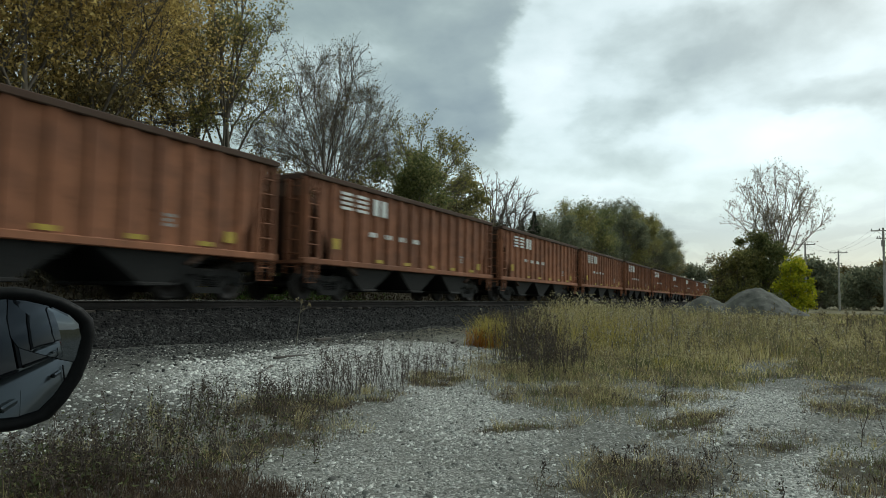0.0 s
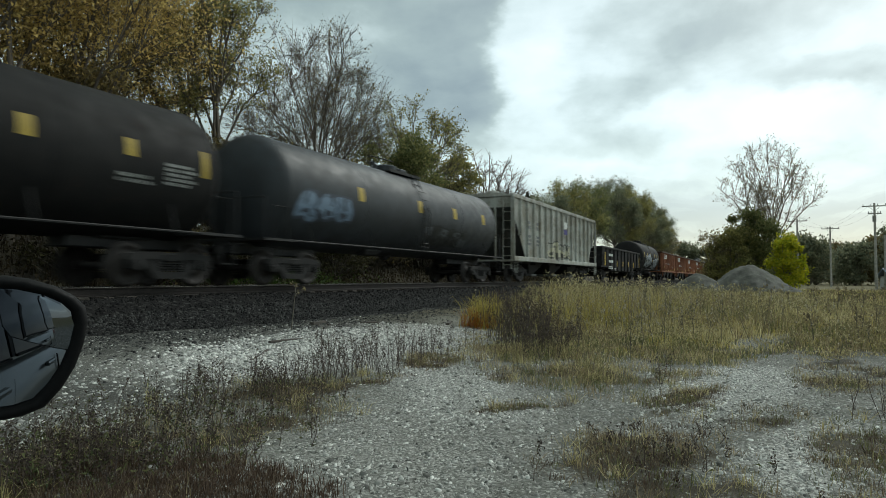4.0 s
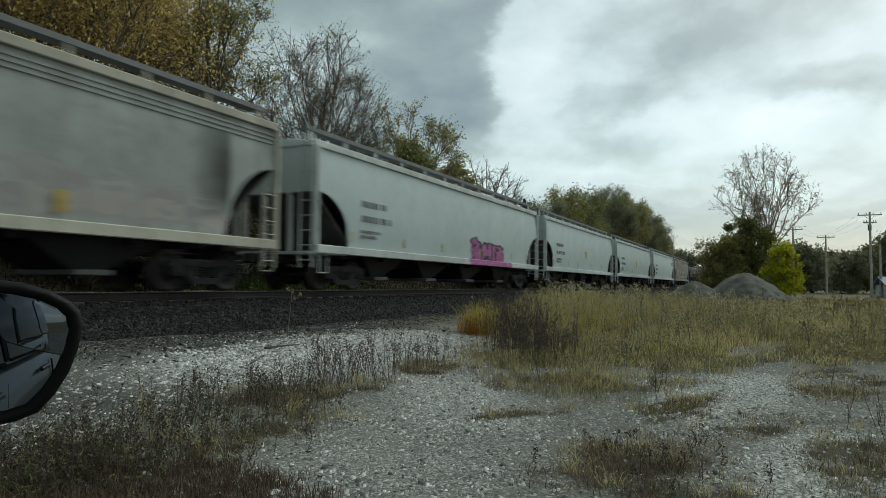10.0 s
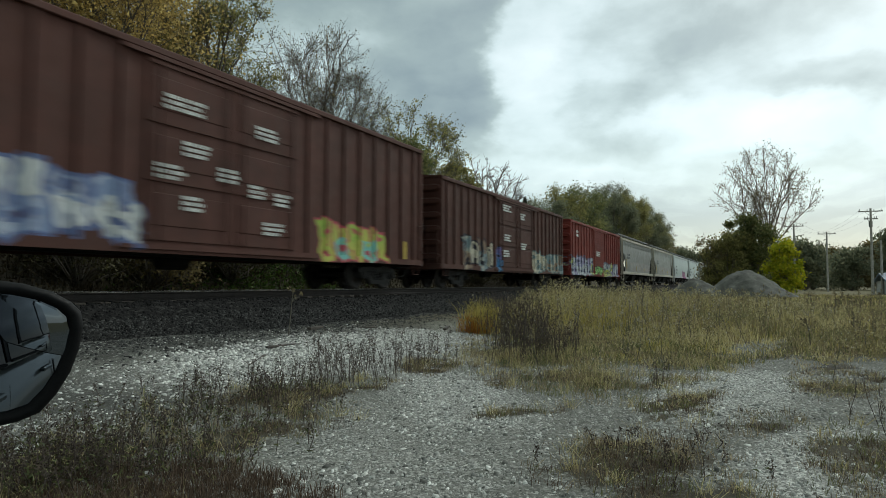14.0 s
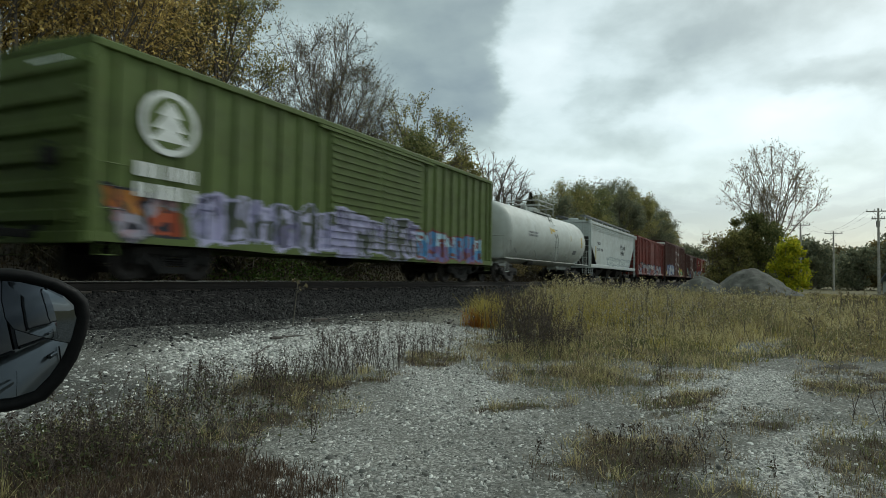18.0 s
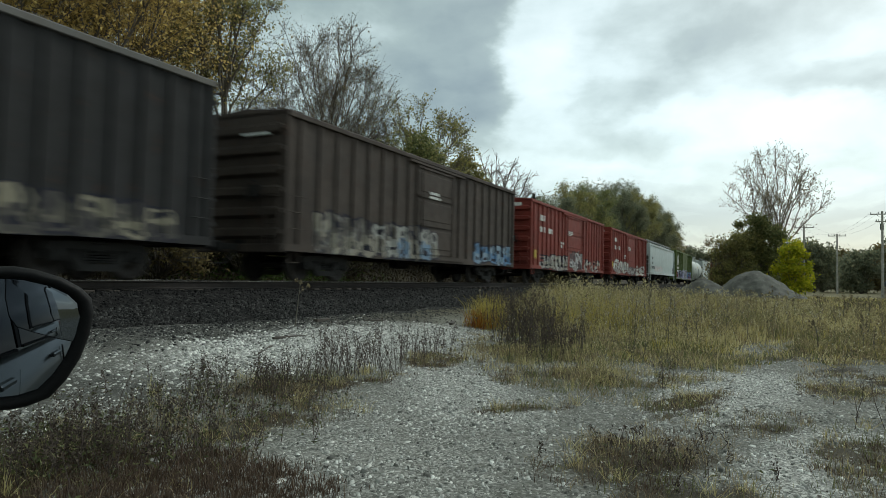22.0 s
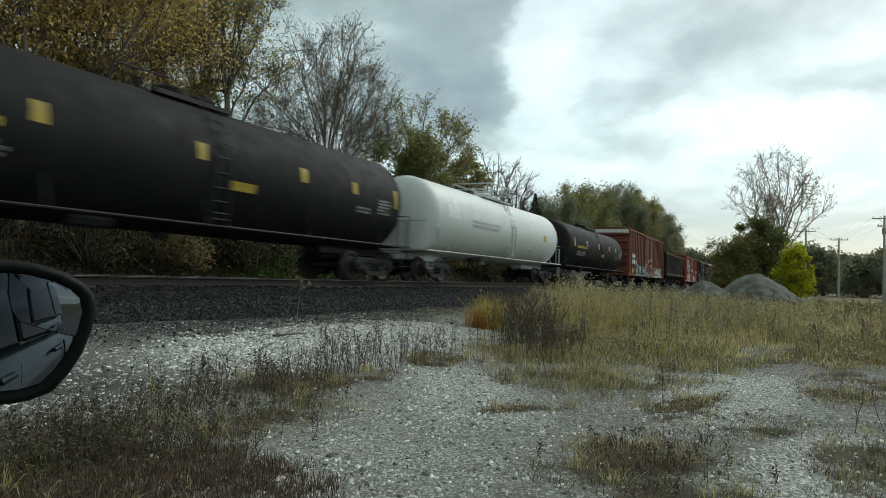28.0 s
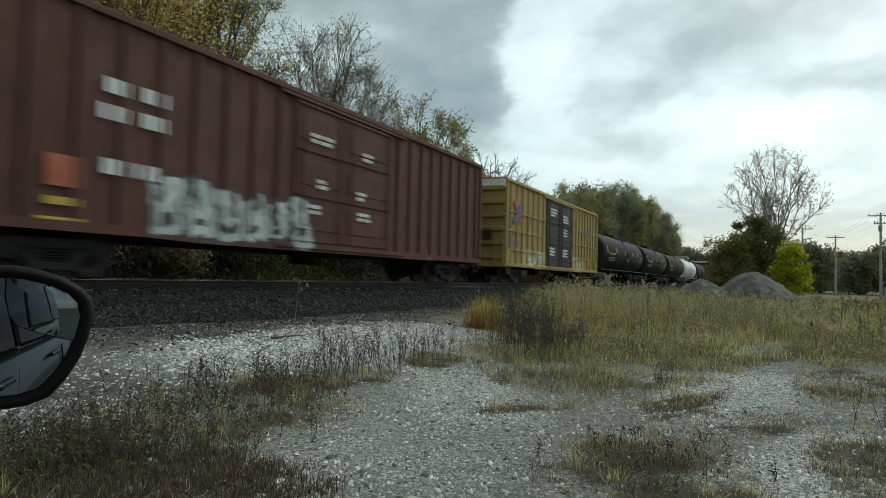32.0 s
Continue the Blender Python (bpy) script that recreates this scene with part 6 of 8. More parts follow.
    # coloured tufts by the ballast
    for nm, mat, cx, cy, sx, sy, n, h in (("orange_tuft", rust, 13.9, 5.85, 0.20, 0.16, 330, 0.55), ("amber_tuft", amber, 14.3, 5.80, 0.26, 0.20, 700, 0.95), ("amber_tuft", amber, 17.5, 3.6, 1.8, 0.8, 900, 1.0)):
        x, y = g.normal(cx, sx, n), g.normal(cy, sy, n)
        blades(nm, x, y, ground_z(x, y), h * g.uniform(0.35, 1.0, n), 0.011, mat, "%s by the foot of the ballast" % nm.replace("_", " "), lean=0.8, seed=int(cx * 10))


make_grass()


def make_weeds():
    """Dry branching stalks with seed heads."""
    stalk = bark("dark_dry_stalks", (0.07, 0.052, 0.044))
    grey = bark("grey_dry_stalks", (0.11, 0.10, 0.075))
    seedm = leaf_material("dark_seed_heads", (0.035, 0.026, 0.022), (0.075, 0.056, 0.044), (0.13, 0.105, 0.075))
    tan = leaf_material("tan_seed_heads", (0.10, 0.08, 0.05), (0.20, 0.165, 0.095), (0.32, 0.27, 0.16), through_=0.4)
    fluff = leaf_material("pale_seed_fluff", (0.25, 0.22, 0.16), (0.40, 0.36, 0.27), (0.5, 0.47, 0.38))
    leafm = leaf_material("dull_green_weed_leaves", (0.05, 0.062, 0.028), (0.11, 0.125, 0.05), (0.17, 0.165, 0.075))

    def patch(name, label, feet, hmin, hmax, sm, hm, seed, heads=10, hs=0.0095, leafy=0, width=0.0038):
        rnd = random.Random(seed)
        segs, pts, lv = [], [], []
        for x, y in feet:
            z, h = float(ground_z(x, y)), rnd.uniform(hmin, hmax)
            top = Vector((x + rnd.gauss(0, 0.16) * h, y + rnd.gauss(0, 0.16) * h, z + h))
            foot = Vector((x, y, z - 0.02))
            mid = foot.lerp(top, 0.5) + Vector((rnd.gauss(0, 0.02), rnd.gauss(0, 0.02), 0))
            segs += [(*foot, *mid, width, width * 0.8), (*mid, *top, width * 0.8, width * 0.4)]
            for _ in range(5):
                t = rnd.uniform(0.35, 0.95)
                p = foot.lerp(mid, t * 2) if t < 0.5 else mid.lerp(top, t * 2 - 1)
                q = p + Vector((rnd.gauss(0, 1), rnd.gauss(0, 1), rnd.uniform(0.7, 1.8))).normalized() * h * rnd.uniform(0.12, 0.3)
                segs.append((*p, *q, width * 0.5, width * 0.3))
                for _ in range(heads // 3):
                    pts.append(q + Vector((rnd.gauss(0, 0.012), rnd.gauss(0, 0.012), rnd.gauss(0, 0.03))))
            for _ in range(heads):
                pts.append(top + Vector((rnd.gauss(0, 0.014), rnd.gauss(0, 0.014), -abs(rnd.gauss(0, 0.07)))))
            for _ in range(leafy):
                p = foot.lerp(top, rnd.uniform(0.1, 0.8))
                lv.append(p + Vector((rnd.gauss(0, 0.04), rnd.gauss(0, 0.04), 0)))
        t = tagged(thing(name, label, "weeds"), kind="stuff")
        part("stalks", sticks_mesh("stalks", segs, sm, 3), None, t)
        part("seed_heads", tri_mesh("seed_heads", np.array([tuple(p) for p in pts]), hs, hm, seed), None, t)
        if lv:
            part("leaves", tri_mesh("leaves", np.array([tuple(p) for p in lv]), 0.011, leafm, seed, 1.8), None, t)

    def feet(n, cx, cy, sx, sy, seed):
        g = np.random.RandomState(seed)
        return list(zip(g.normal(cx, sx, n), g.normal(cy, sy, n)))
    patch("dark_weeds", "dark dry weeds standing on the gravel", feet(80, 6.8, 4.5, 0.6, 0.28, 1), 0.25, 0.6, stalk, seedm, 1)
    patch("dark_weeds", "dark dry weeds standing on the gravel", feet(80, 5.2, 4.5, 0.55, 0.28, 2), 0.18, 0.40, stalk, seedm, 2, leafy=4)
    patch("dark_weeds", "low dark weeds with green leaves", feet(200, 3.4, 4.2, 0.9, 0.45, 3), 0.08, 0.26, stalk, seedm, 3, leafy=10)
    patch("dark_weeds", "low dark weeds with green leaves", feet(150, 2.5, 3.8, 0.5, 0.35, 4), 0.10, 0.28, stalk, seedm, 4, leafy=10)
    patch("dark_weeds", "dark stalks at the edge of tall grass", feet(40, 8.6, 4.45, 0.4, 0.2, 5), 0.2, 0.5, stalk, seedm, 5)
    patch("dark_weeds", "dark shrubby stalks at the edge of tall grass", feet(125, 11.7, 4.1, 0.5, 0.32, 6), 0.5, 1.05, stalk, seedm, 6, hs=0.014, width=0.005, leafy=5)
    patch("dark_weeds", "dark shrubby stalks before golden grass", feet(110, 10.1, 3.1, 0.6, 0.3, 16), 0.25, 0.65, stalk, seedm, 16, hs=0.012, leafy=5)
    patch("single_weed", "single dark weed stalk on the gravel", feet(5, 7.8, 1.05, 0.04, 0.03, 7), 0.2, 0.36, stalk, seedm, 7, leafy=3)
    patch("dark_weeds", "dark stalks with pale tips by the yard's edge", feet(22, 6.2, -0.95, 0.35, 0.22, 8), 0.15, 0.40, stalk, fluff, 8, hs=0.007)
    patch("dark_weeds", "thin dark weeds on brown turf", feet(26, 4.5, 0.6, 0.5, 0.3, 9), 0.06, 0.2, stalk, seedm, 9, leafy=2)
    patch("grey_weeds", "grey dry weeds above the tall grass", feet(90, 15.5, 2.2, 2.6, 1.6, 10), 0.55, 1.0, grey, fluff, 10, hs=0.016, width=0.006)
    patch("grey_weeds", "brown dry weeds among the field's grass", feet(120, 18.0, -2.5, 4.0, 2.6, 11), 0.35, 0.7, grey, tan, 11, hs=0.02, width=0.006)
    patch("grey_weeds", "brown dry weeds on the far field", feet(160, 32.0, 0.0, 7.0, 4.5, 12), 0.5, 0.95, grey, tan, 12, hs=0.035, width=0.012)
    # tiny white asters
    g = np.random.RandomState(31)
    petal = leaf_material("white_aster_petals", (0.55, 0.55, 0.55), (0.7, 0.7, 0.68), (0.75, 0.72, 0.7))
    x, y = scatter(4500, 2, 16, -2, 7, 32, lambda x, y: 0.22 * weedy(x, y))
    tagged(new("aster_flowers", tri_mesh("aster_flowers", np.stack([x, y, ground_z(x, y) + g.uniform(0.05, 0.3, len(x)) * (1 + smooth(9, 11, x) * 1.5)], -1), 0.010, petal, 3)), "tiny white asters among the weeds", "flowers", kind="stuff")
    # ivy on the far bank
    n = 9000
    x, y = g.uniform(14, 32, n), g.uniform(17.0, 21.0, n)
    k = g.uniform(0, 1, n) < np.maximum(ell(x, y, 23.5, 18.8, 4.5, 1.5), 0.12)
    x, y = x[k], y[k]
    tagged(new("bank_ivy", tri_mesh("bank_ivy", np.stack([x, y, ground_z(x, y) + g.uniform(0.02, 0.3, len(x))], -1), 0.09, IVY, 4)), "green ivy spread over the bank", "ivy", kind="stuff")
    n = 14000
    x, y = g.uniform(-2, 70, n), g.uniform(16.2, 22.0, n)
    # brown litter, darkened in colour for the train's shade on the bank
    mat = leaf_material("shaded_brown_bank_litter", (0.018, 0.014, 0.009), (0.042, 0.032, 0.018), (0.075, 0.058, 0.03))
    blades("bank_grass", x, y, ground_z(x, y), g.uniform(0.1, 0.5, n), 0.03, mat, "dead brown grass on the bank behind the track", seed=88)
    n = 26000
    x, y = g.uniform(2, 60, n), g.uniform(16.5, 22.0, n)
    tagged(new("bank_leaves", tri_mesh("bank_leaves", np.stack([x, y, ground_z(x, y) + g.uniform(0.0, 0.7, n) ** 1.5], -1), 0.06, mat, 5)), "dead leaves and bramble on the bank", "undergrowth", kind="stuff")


make_weeds()


def make_litter():
    """Broken wood and a pallet board on the yard by the ballast."""
    wood = plain("weathered_scrap_wood", (0.06, 0.05, 0.042), 0.9, 0, 0.35, 8.0, 0.3)
    for x, y, l, a, w in ((11.2, 8.3, 0.55, 8, 0.10), (12.2, 7.7, 0.5, -14, 0.06), (13.9, 6.6, 0.7, 20, 0.08), (8.9, 7.05, 1.5, 6, 0.05), (7.2, 6.3, 0.9, 30, 0.04)):
        s = Shape().box(-l / 2, l / 2, -w / 2, w / 2, -0.01, w * 0.55, 0.008)
        ob = part("scrap_board", s, wood)
        ob.location, ob.rotation_euler = (x, y, float(ground_z(x, y))), (0, random.uniform(-0.04, 0.04), radians(a))
        tagged(ob, "dark weathered piece of scrap wood on gravel", "board", "scrap wood on the yard")


make_litter()

# ---- poles, wires, far buildings ----


def make_poles():
    wood = plain("weathered_pole_wood", (0.30, 0.285, 0.255), 0.9, 0, 0.3, 4.0, 0.2)
    iron = plain("dull_pole_hardware", (0.10, 0.10, 0.10), 0.6, 0.4, 0.2)
    tops = []
    for x, y, h, arms in ((93.5, -12.0, 10.3, 2), (122.0, -9.6, 9.6, 1), (108.0, -4.4, 9.9, 1), (96.0, -13.3, 6.6, 0)):
        p = thing("utility_pole", "weathered wooden utility pole with crossarms and insulators", "utility pole", "utility poles", (x, y, 0))
        part("post", Shape().tube([(0, 0, -0.3), (0, 0, h)], [0.17, 0.11], 10), wood, p)
        for a in range(arms):
            z = h - 0.35 - a * 0.9
            w = 1.25 if a == 0 else 0.7
            arm = part("crossarm", Shape().box(-0.06, 0.06, -w, w, z - 0.06, z + 0.06), wood, p)
            for yy in (-w + 0.1, -0.35, 0.35, w - 0.1):
                part("insulator", Shape().tube([(0, yy, z + 0.06), (0, yy, z + 0.28)], [0.05, 0.03], 6), iron, arm)
            part("brace", Shape().tube([(0.08, -w * 0.5, z), (0.08, 0, z - 0.6), (0.08, w * 0.5, z)], 0.02, 4), iron, arm)
        if arms == 2:
            part("transformer", Shape().tube([(0.25, 0, h - 2.2), (0.25, 0, h - 1.5)], 0.2, 10), iron, p)
        tops.append((x, y, h))
    wire = plain("dark_wire", (0.05, 0.05, 0.05), 0.6)
    for (a, b) in ((0, 1), (1, 2)):
        for o in (-1.1, 0.35, 1.1):
            p, q = Vector((tops[a][0], tops[a][1] + o, tops[a][2] - 0.1)), Vector((tops[b][0], tops[b][1] + o, tops[b][2] - 0.1))
            pts = [p.lerp(q, t / 8) - Vector((0, 0, 0.5 * 4 * (t / 8) * (1 - t / 8))) for t in range(9)]
            tagged(part("overhead_wire", Shape().tube(pts, 0.007, 4), wire), "thin dark overhead wire between wooden poles", "wire", "overhead wires")


make_poles()


def make_shed():
    blue = paint("blue_grey_cladding", (0.16, 0.23, 0.32), rust=0.05)
    white = paint("white_cladding", (0.6, 0.62, 0.62), rust=0.05)
    h = thing("metal_shed", "low blue and white metal shed beyond the field", "building", at=(97.0, -19.5, 0))
    part("wall", Shape().box(-5, 5, -6, 6, -0.1, 1.6), white, h)
    part("roof", Shape().loft([[(-5.4, y, 1.55), (0, y, 2.6), (5.4, y, 1.55), (5.4, y, 1.4), (0, y, 2.4), (-5.4, y, 1.4)] for y in (-6.4, 6.4)]), blue, h)
    for y in (-4, -1, 2, 4.5):
        part("window", Shape().box(-5.05, -4.98, y - 0.5, y + 0.5, 0.6, 1.3), plain("shed_window_glass", (0.03, 0.035, 0.04), 0.2), h)


make_shed()


def make_house():
    """A white gabled house far along the track."""
    white = paint("white_house_siding", (0.70, 0.72, 0.72), rust=0.0, streak=0.2)
    slate = plain("grey_roof_shingles", (0.10, 0.10, 0.105), 0.9, 0, 0.3, 2.0, 0.3)
    h = thing("white_house", "white gabled house with grey roof far along the track", "house", at=(232.0, 19.5, 0))
    wall = [(-4.0, -0.2), (4.0, -0.2), (4.0, 5.2), (0, 7.6), (-4.0, 5.2)]
    part("wall", Shape().prism(wall, -5, 5), white, h)
    for k in (-1, 1):
        part("roof", Shape().prism([(0, 7.65), (k * 4.5, 4.95), (k * 4.5, 5.15), (0, 7.9)], -5.4, 5.4), slate, h)
    for y in (-2.0, 2.0):
        for z in (1.0, 3.6):
            w = part("window", Shape().box(-5.06, -4.98, y - 0.5, y + 0.5, z, z + 1.4), plain("house_window_glass", (0.03, 0.035, 0.04), 0.2), h)
            part("window_frame", Shape().box(-5.1, -5.0, y - 0.65, y + 0.65, z - 0.15, z), white, w)


make_house()

# ---- the train, car by car from its head ----
C_WHITE, C_CREAM = (0.60, 0.645, 0.63), (0.52, 0.50, 0.42)
LILAC = ((0.36, 0.40, 0.46), (0.28, 0.27, 0.42), (0.45, 0.50, 0.12), (0.42, 0.46, 0.48))
CREAMY = ((0.48, 0.44, 0.34), (0.20, 0.14, 0.10), (0.36, 0.34, 0.28), (0.16, 0.22, 0.24))
BLUES = ((0.07, 0.22, 0.42), (0.30, 0.45, 0.55), (0.12, 0.10, 0.25))
PALE = ((0.62, 0.63, 0.60), (0.52, 0.53, 0.50), (0.35, 0.36, 0.36))
INK = (0.02, 0.02, 0.03)


def head_of_train():
    coat = [paint("faded_orange_paint_%s" % c, (0.40 * f, 0.165 * f, 0.088 * f), (0.11, 0.055, 0.038), 0.6, 0.7, 0.75, fade=0.35) for c, f in (("light", 1.05), ("mid", 0.95), ("dull", 0.85))]
    lip = paint("rusty_chord_steel", (0.09, 0.05, 0.035), streak=0.3, rust=0.6, rough=0.85)
    for i in range(10):
        f = 12.7 + 14.05 * i
        car = open_hopper("hopper_car", "faded orange ribbed open-top hopper car, streaked with rust", f, 13.0, 3.42, coat[(i + 1) % 3], 1.12, 15, lip)
        y = SIDE
        marks(car, y, [(-4.9 + k * 0.8, -4.35 + k * 0.8, 2.62 + 0.14 * (r if k < 2 else 0), 2.70 + 0.14 * (r if k < 2 else 3.4), WHITE) for k in range(2) for r in range(4)] + [(-3.2, -2.9, 2.62, 3.12, WHITE), (-2.75, -2.45, 2.62, 3.12, WHITE)])
        marks(car, y, [(-5.25, -4.95, 1.45, 1.75, YELLOW), (4.75, 5.05, 1.3, 1.55, YELLOW)] + [(-3.0 + k * 1.75, -2.6 + k * 1.75, 1.18, 1.28, YELLOW) for k in range(5)], "reflector")
        for k in range(4):
            text_block(car, y, -3.4 + k * 0.9, 1.95, 0.4, 0.22, 1, WHITE, seed=i * 7 + k)
        text_block(car, y, 3.1, 1.5, 0.3, 0.3, 3, WORNMARK, seed=i + 90)


head_of_train()


def mixed_train():
    black = lambda n, t=(): paint("sooty_black_tank_%s" % n, (0.012, 0.0125, 0.013), (0.028, 0.026, 0.024), 0.3, 0.08, 0.72, tags=t, spec=0.15)
    frame = plain("black_frame_paint", (0.012, 0.012, 0.0125), 0.75, 0, 0.3, 2.0)
    R, zc = 1.52, 2.50

    def black_tank(front, L, name, tags=(), seed=1, label="sooty black tank car with yellow reflector plates"):
        t = tank_car("tank_car", label, front, L, black(name, tags), frame, R, zc)
        h = L / 2
        on_tank(t, R, zc, [(-h + 1.5, -h + 1.72, -4, 18, YELLOW), (h - 0.95, h - 0.79, -6, 16, YELLOW), (-h * 0.45, -h * 0.45 + 0.22, 1, 15, YELLOW), (-0.4, -0.18, 1, 15, YELLOW), (h * 0.35, h * 0.35 + 0.22, 1, 15, YELLOW), (h * 0.62, h * 0.62 + 0.2, 1, 14, YELLOW), (0.6, 1.4, -19, -11, YELLOW)], "reflector")
        tank_text(t, R, zc, -h + 2.2, -6, 2.6, 9, 1, WORNMARK if seed % 2 else YELLOW, seed)
        tank_text(t, R, zc, -h + 2.4, -24, 2.4, 12, 3, WORNMARK, seed + 5)
        tank_text(t, R, zc, h - 1.9, -16, 0.8, 18, 5, WORNMARK, seed + 9)
        tank_text(t, R, zc, h - 3.0, -18, 0.8, 8, 2, WORNMARK, seed + 11)
        return t

    # 1 to 5
    black_tank(-2.6, 12.2, "one", ((-3.3, 0.7, 1.45, 2.65, 0.95, ((0.36, 0.40, 0.44),), INK), (1.6, 4.9, 1.35, 2.35, 0.95, ((0.36, 0.40, 0.44),), INK)), 1, "black tank car with pale blue graffiti")
    g = gondola("gondola_car", "black ribbed gondola car with white lettering", -16.0, 16.8, 2.63, paint("sooty_black_gondola", (0.014, 0.0145, 0.016), (0.03, 0.028, 0.026), 0.4, 0.2, 0.7))
    text_block(g, SIDE, -6.0, 1.95, 1.4, 0.3, 1, WHITE, seed=3)
    text_block(g, SIDE, -6.0, 1.45, 1.5, 0.3, 1, WHITE, seed=4)
    marks(g, SIDE, [(-7.55, -7.25, 1.2, 2.2, YELLOW), (7.6, 7.8, 1.2, 2.2, YELLOW)] + [(-3.0 + k * 2.5, -2.75 + k * 2.5, 1.2, 1.65, YELLOW) for k in range(4)], "reflector")
    text_block(g, SIDE, -6.1, 0.95, 1.5, 0.25, 2, WHITE, seed=6)
    text_block(g, SIDE, -3.9, 0.86, 0.7, 0.2, 2, WHITE, seed=8)
    hm = paint("grimy_grey_hopper", (0.54, 0.56, 0.53), (0.17, 0.145, 0.10), 0.7, 0.4, 0.75, ((-2.7, 2.4, 1.3, 2.3, 0.9, ((0.50, 0.48, 0.36), (0.36, 0.36, 0.32), (0.42, 0.40, 0.30)), (0.12, 0.12, 0.11)),), 0.4)
    c = covered_hopper("covered_hopper", "grimy grey ribbed covered hopper with faded letters and graffiti", -34.7, 17.4, 4.22, hm, hm, 0.0, 2.0, 3.70, 3, 15, None, False, zs=1.05, boards=False, end_mat=hm)
    for k, ch in enumerate((-6.6, -5.2)):
        text_block(c, SIDE - 0.02, ch, 2.75, 0.4, 0.5, 2, BLACKMARK, seed=20 + k)
        text_block(c, SIDE - 0.02, ch, 1.9, 0.5, 0.6, 3, BLACKMARK, seed=24 + k)
    marks(c, SIDE, [(0.1, 0.8, 3.2, 3.6, WHITE), (0.1, 0.8, 2.85, 3.14, plain("purple_blue_placard", (0.05, 0.04, 0.20), 0.6))])
    grey_t = paint("dark_grey_tank", (0.055, 0.062, 0.070), (0.03, 0.03, 0.03), 0.4, 0.1, 0.5, ((-6.8, -3.9, 1.7, 2.6, 0.8, ((0.20, 0.27, 0.36), (0.16, 0.22, 0.30)), (0.06, 0.07, 0.09)), (0.5, 4.5, 1.4, 2.1, 0.6, ((0.09, 0.10, 0.11), (0.03, 0.03, 0.03)), (0.02, 0.02, 0.02))))
    t = tank_car("tank_car", "dark slate-grey tank car with blue graffiti", -54.0, 15.6, grey_t, frame, R, zc)
    on_tank(t, R, zc, [(-h_, -h_ + 0.3, 0, 16, YELLOW) for h_ in (4.0, 0.2, -2.7, -5.6)], "reflector")
    black_tank(-71.0, 15.0, "five", (), 4)
    # 6: stained hopper
    hm = paint("rust_stained_white_hopper", (0.46, 0.47, 0.42), (0.05, 0.045, 0.04), 0.95, 0.4, 0.75, ((-2.5, 7.5, 1.4, 2.1, 0.8, ((0.20, 0.20, 0.20), (0.34, 0.34, 0.32)), (0.06, 0.06, 0.06)),), 0.3, (0.30, 0.22, 0.10, 0.85))
    c = covered_hopper("covered_hopper", "old white covered hopper heavily streaked brown and black", -87.0, 20.4, 4.10, hm, paint("grimy_sill", (0.36, 0.36, 0.33), streak=0.7), 0.12, 1.8, 2.9, 4)
    text_block(c, SIDE - 0.03, -8.5, 2.3, 1.5, 0.45, 2, BLACKMARK, seed=31)
    # 7 to 10: clean white plastic-pellet hoppers
    sill_w = paint("white_sill_paint", (0.64, 0.71, 0.71), streak=0.25, rust=0.1)
    clean = paint("clean_white_hopper", (0.565, 0.655, 0.655), (0.36, 0.38, 0.36), 0.25, 0.05, 0.5, fade=0.08)
    pinkg = paint("white_hopper_with_pink_graffiti", (0.565, 0.655, 0.655), (0.36, 0.38, 0.36), 0.25, 0.05, 0.5, ((0.7, 5.0, 1.05, 2.15, 1.25, ((0.36, 0.11, 0.26), (0.42, 0.15, 0.32), (0.30, 0.09, 0.22)), (0.06, 0.03, 0.06)),), 0.08)
    pink_sill = paint("white_sill_sprayed_pink", (0.66, 0.70, 0.69), streak=0.25, rust=0.1, tags=((0.7, 5.0, 1.0, 1.4, 1.6, ((0.42, 0.15, 0.32), (0.36, 0.11, 0.26)), (0.36, 0.11, 0.26)),))
    for i, (f, L, m, sm) in enumerate(((-108.7, 19.4, clean, sill_w), (-129.8, 19.5, clean, sill_w), (-151.0, 18.9, clean, sill_w), (-171.4, 20.0, pinkg, pink_sill))):
        c = covered_hopper("covered_hopper", ("clean white covered hopper with rounded sides" if i < 3 else "white covered hopper with pink bubble graffiti low on its side"), f, L, 4.05, m, sm, 0.12, 1.7, 2.77, 4)
        y, h = side_y(2.3, 1.26, 4.05, 0.12) + 0.004, L / 2
        text_block(c, y, -h + 2.3, 2.55, 1.5, 0.30, 1, BLACKMARK, seed=40 + i)
        text_block(c, y, -h + 2.3, 2.10, 1.8, 0.30, 1, BLACKMARK, seed=44 + i)
        text_block(c, y - 0.02, -h + 2.3, 1.60, 1.2, 0.30, 2, BLACKMARK, seed=48 + i)
        for xx in (-h + 1.75, -h + 5.0, -2.0, 1.8, h - 4.2, h - 1.9):
            marks(c, side_y(1.7, 1.26, 4.05, 0.12), [(xx, xx + 0.14, 1.45, 1.95, plain("faded_yellow_tape", (0.36, 0.32, 0.18), 0.6))], "reflector")
        if i in (1, 2):
            marks(c, side_y(2.35, 1.26, 4.05, 0.12) + 0.006, [(-0.05, 0.45, 2.1, 2.55, YELLOW)], "yellow_disc")
        if i == 0:
            text_block(c, side_y(3.2, 1.26, 4.05, 0.12) + 0.01, h - 2.35, 2.98, 1.85, 0.46, 1, BLACKMARK, gap=0.02, seed=60)
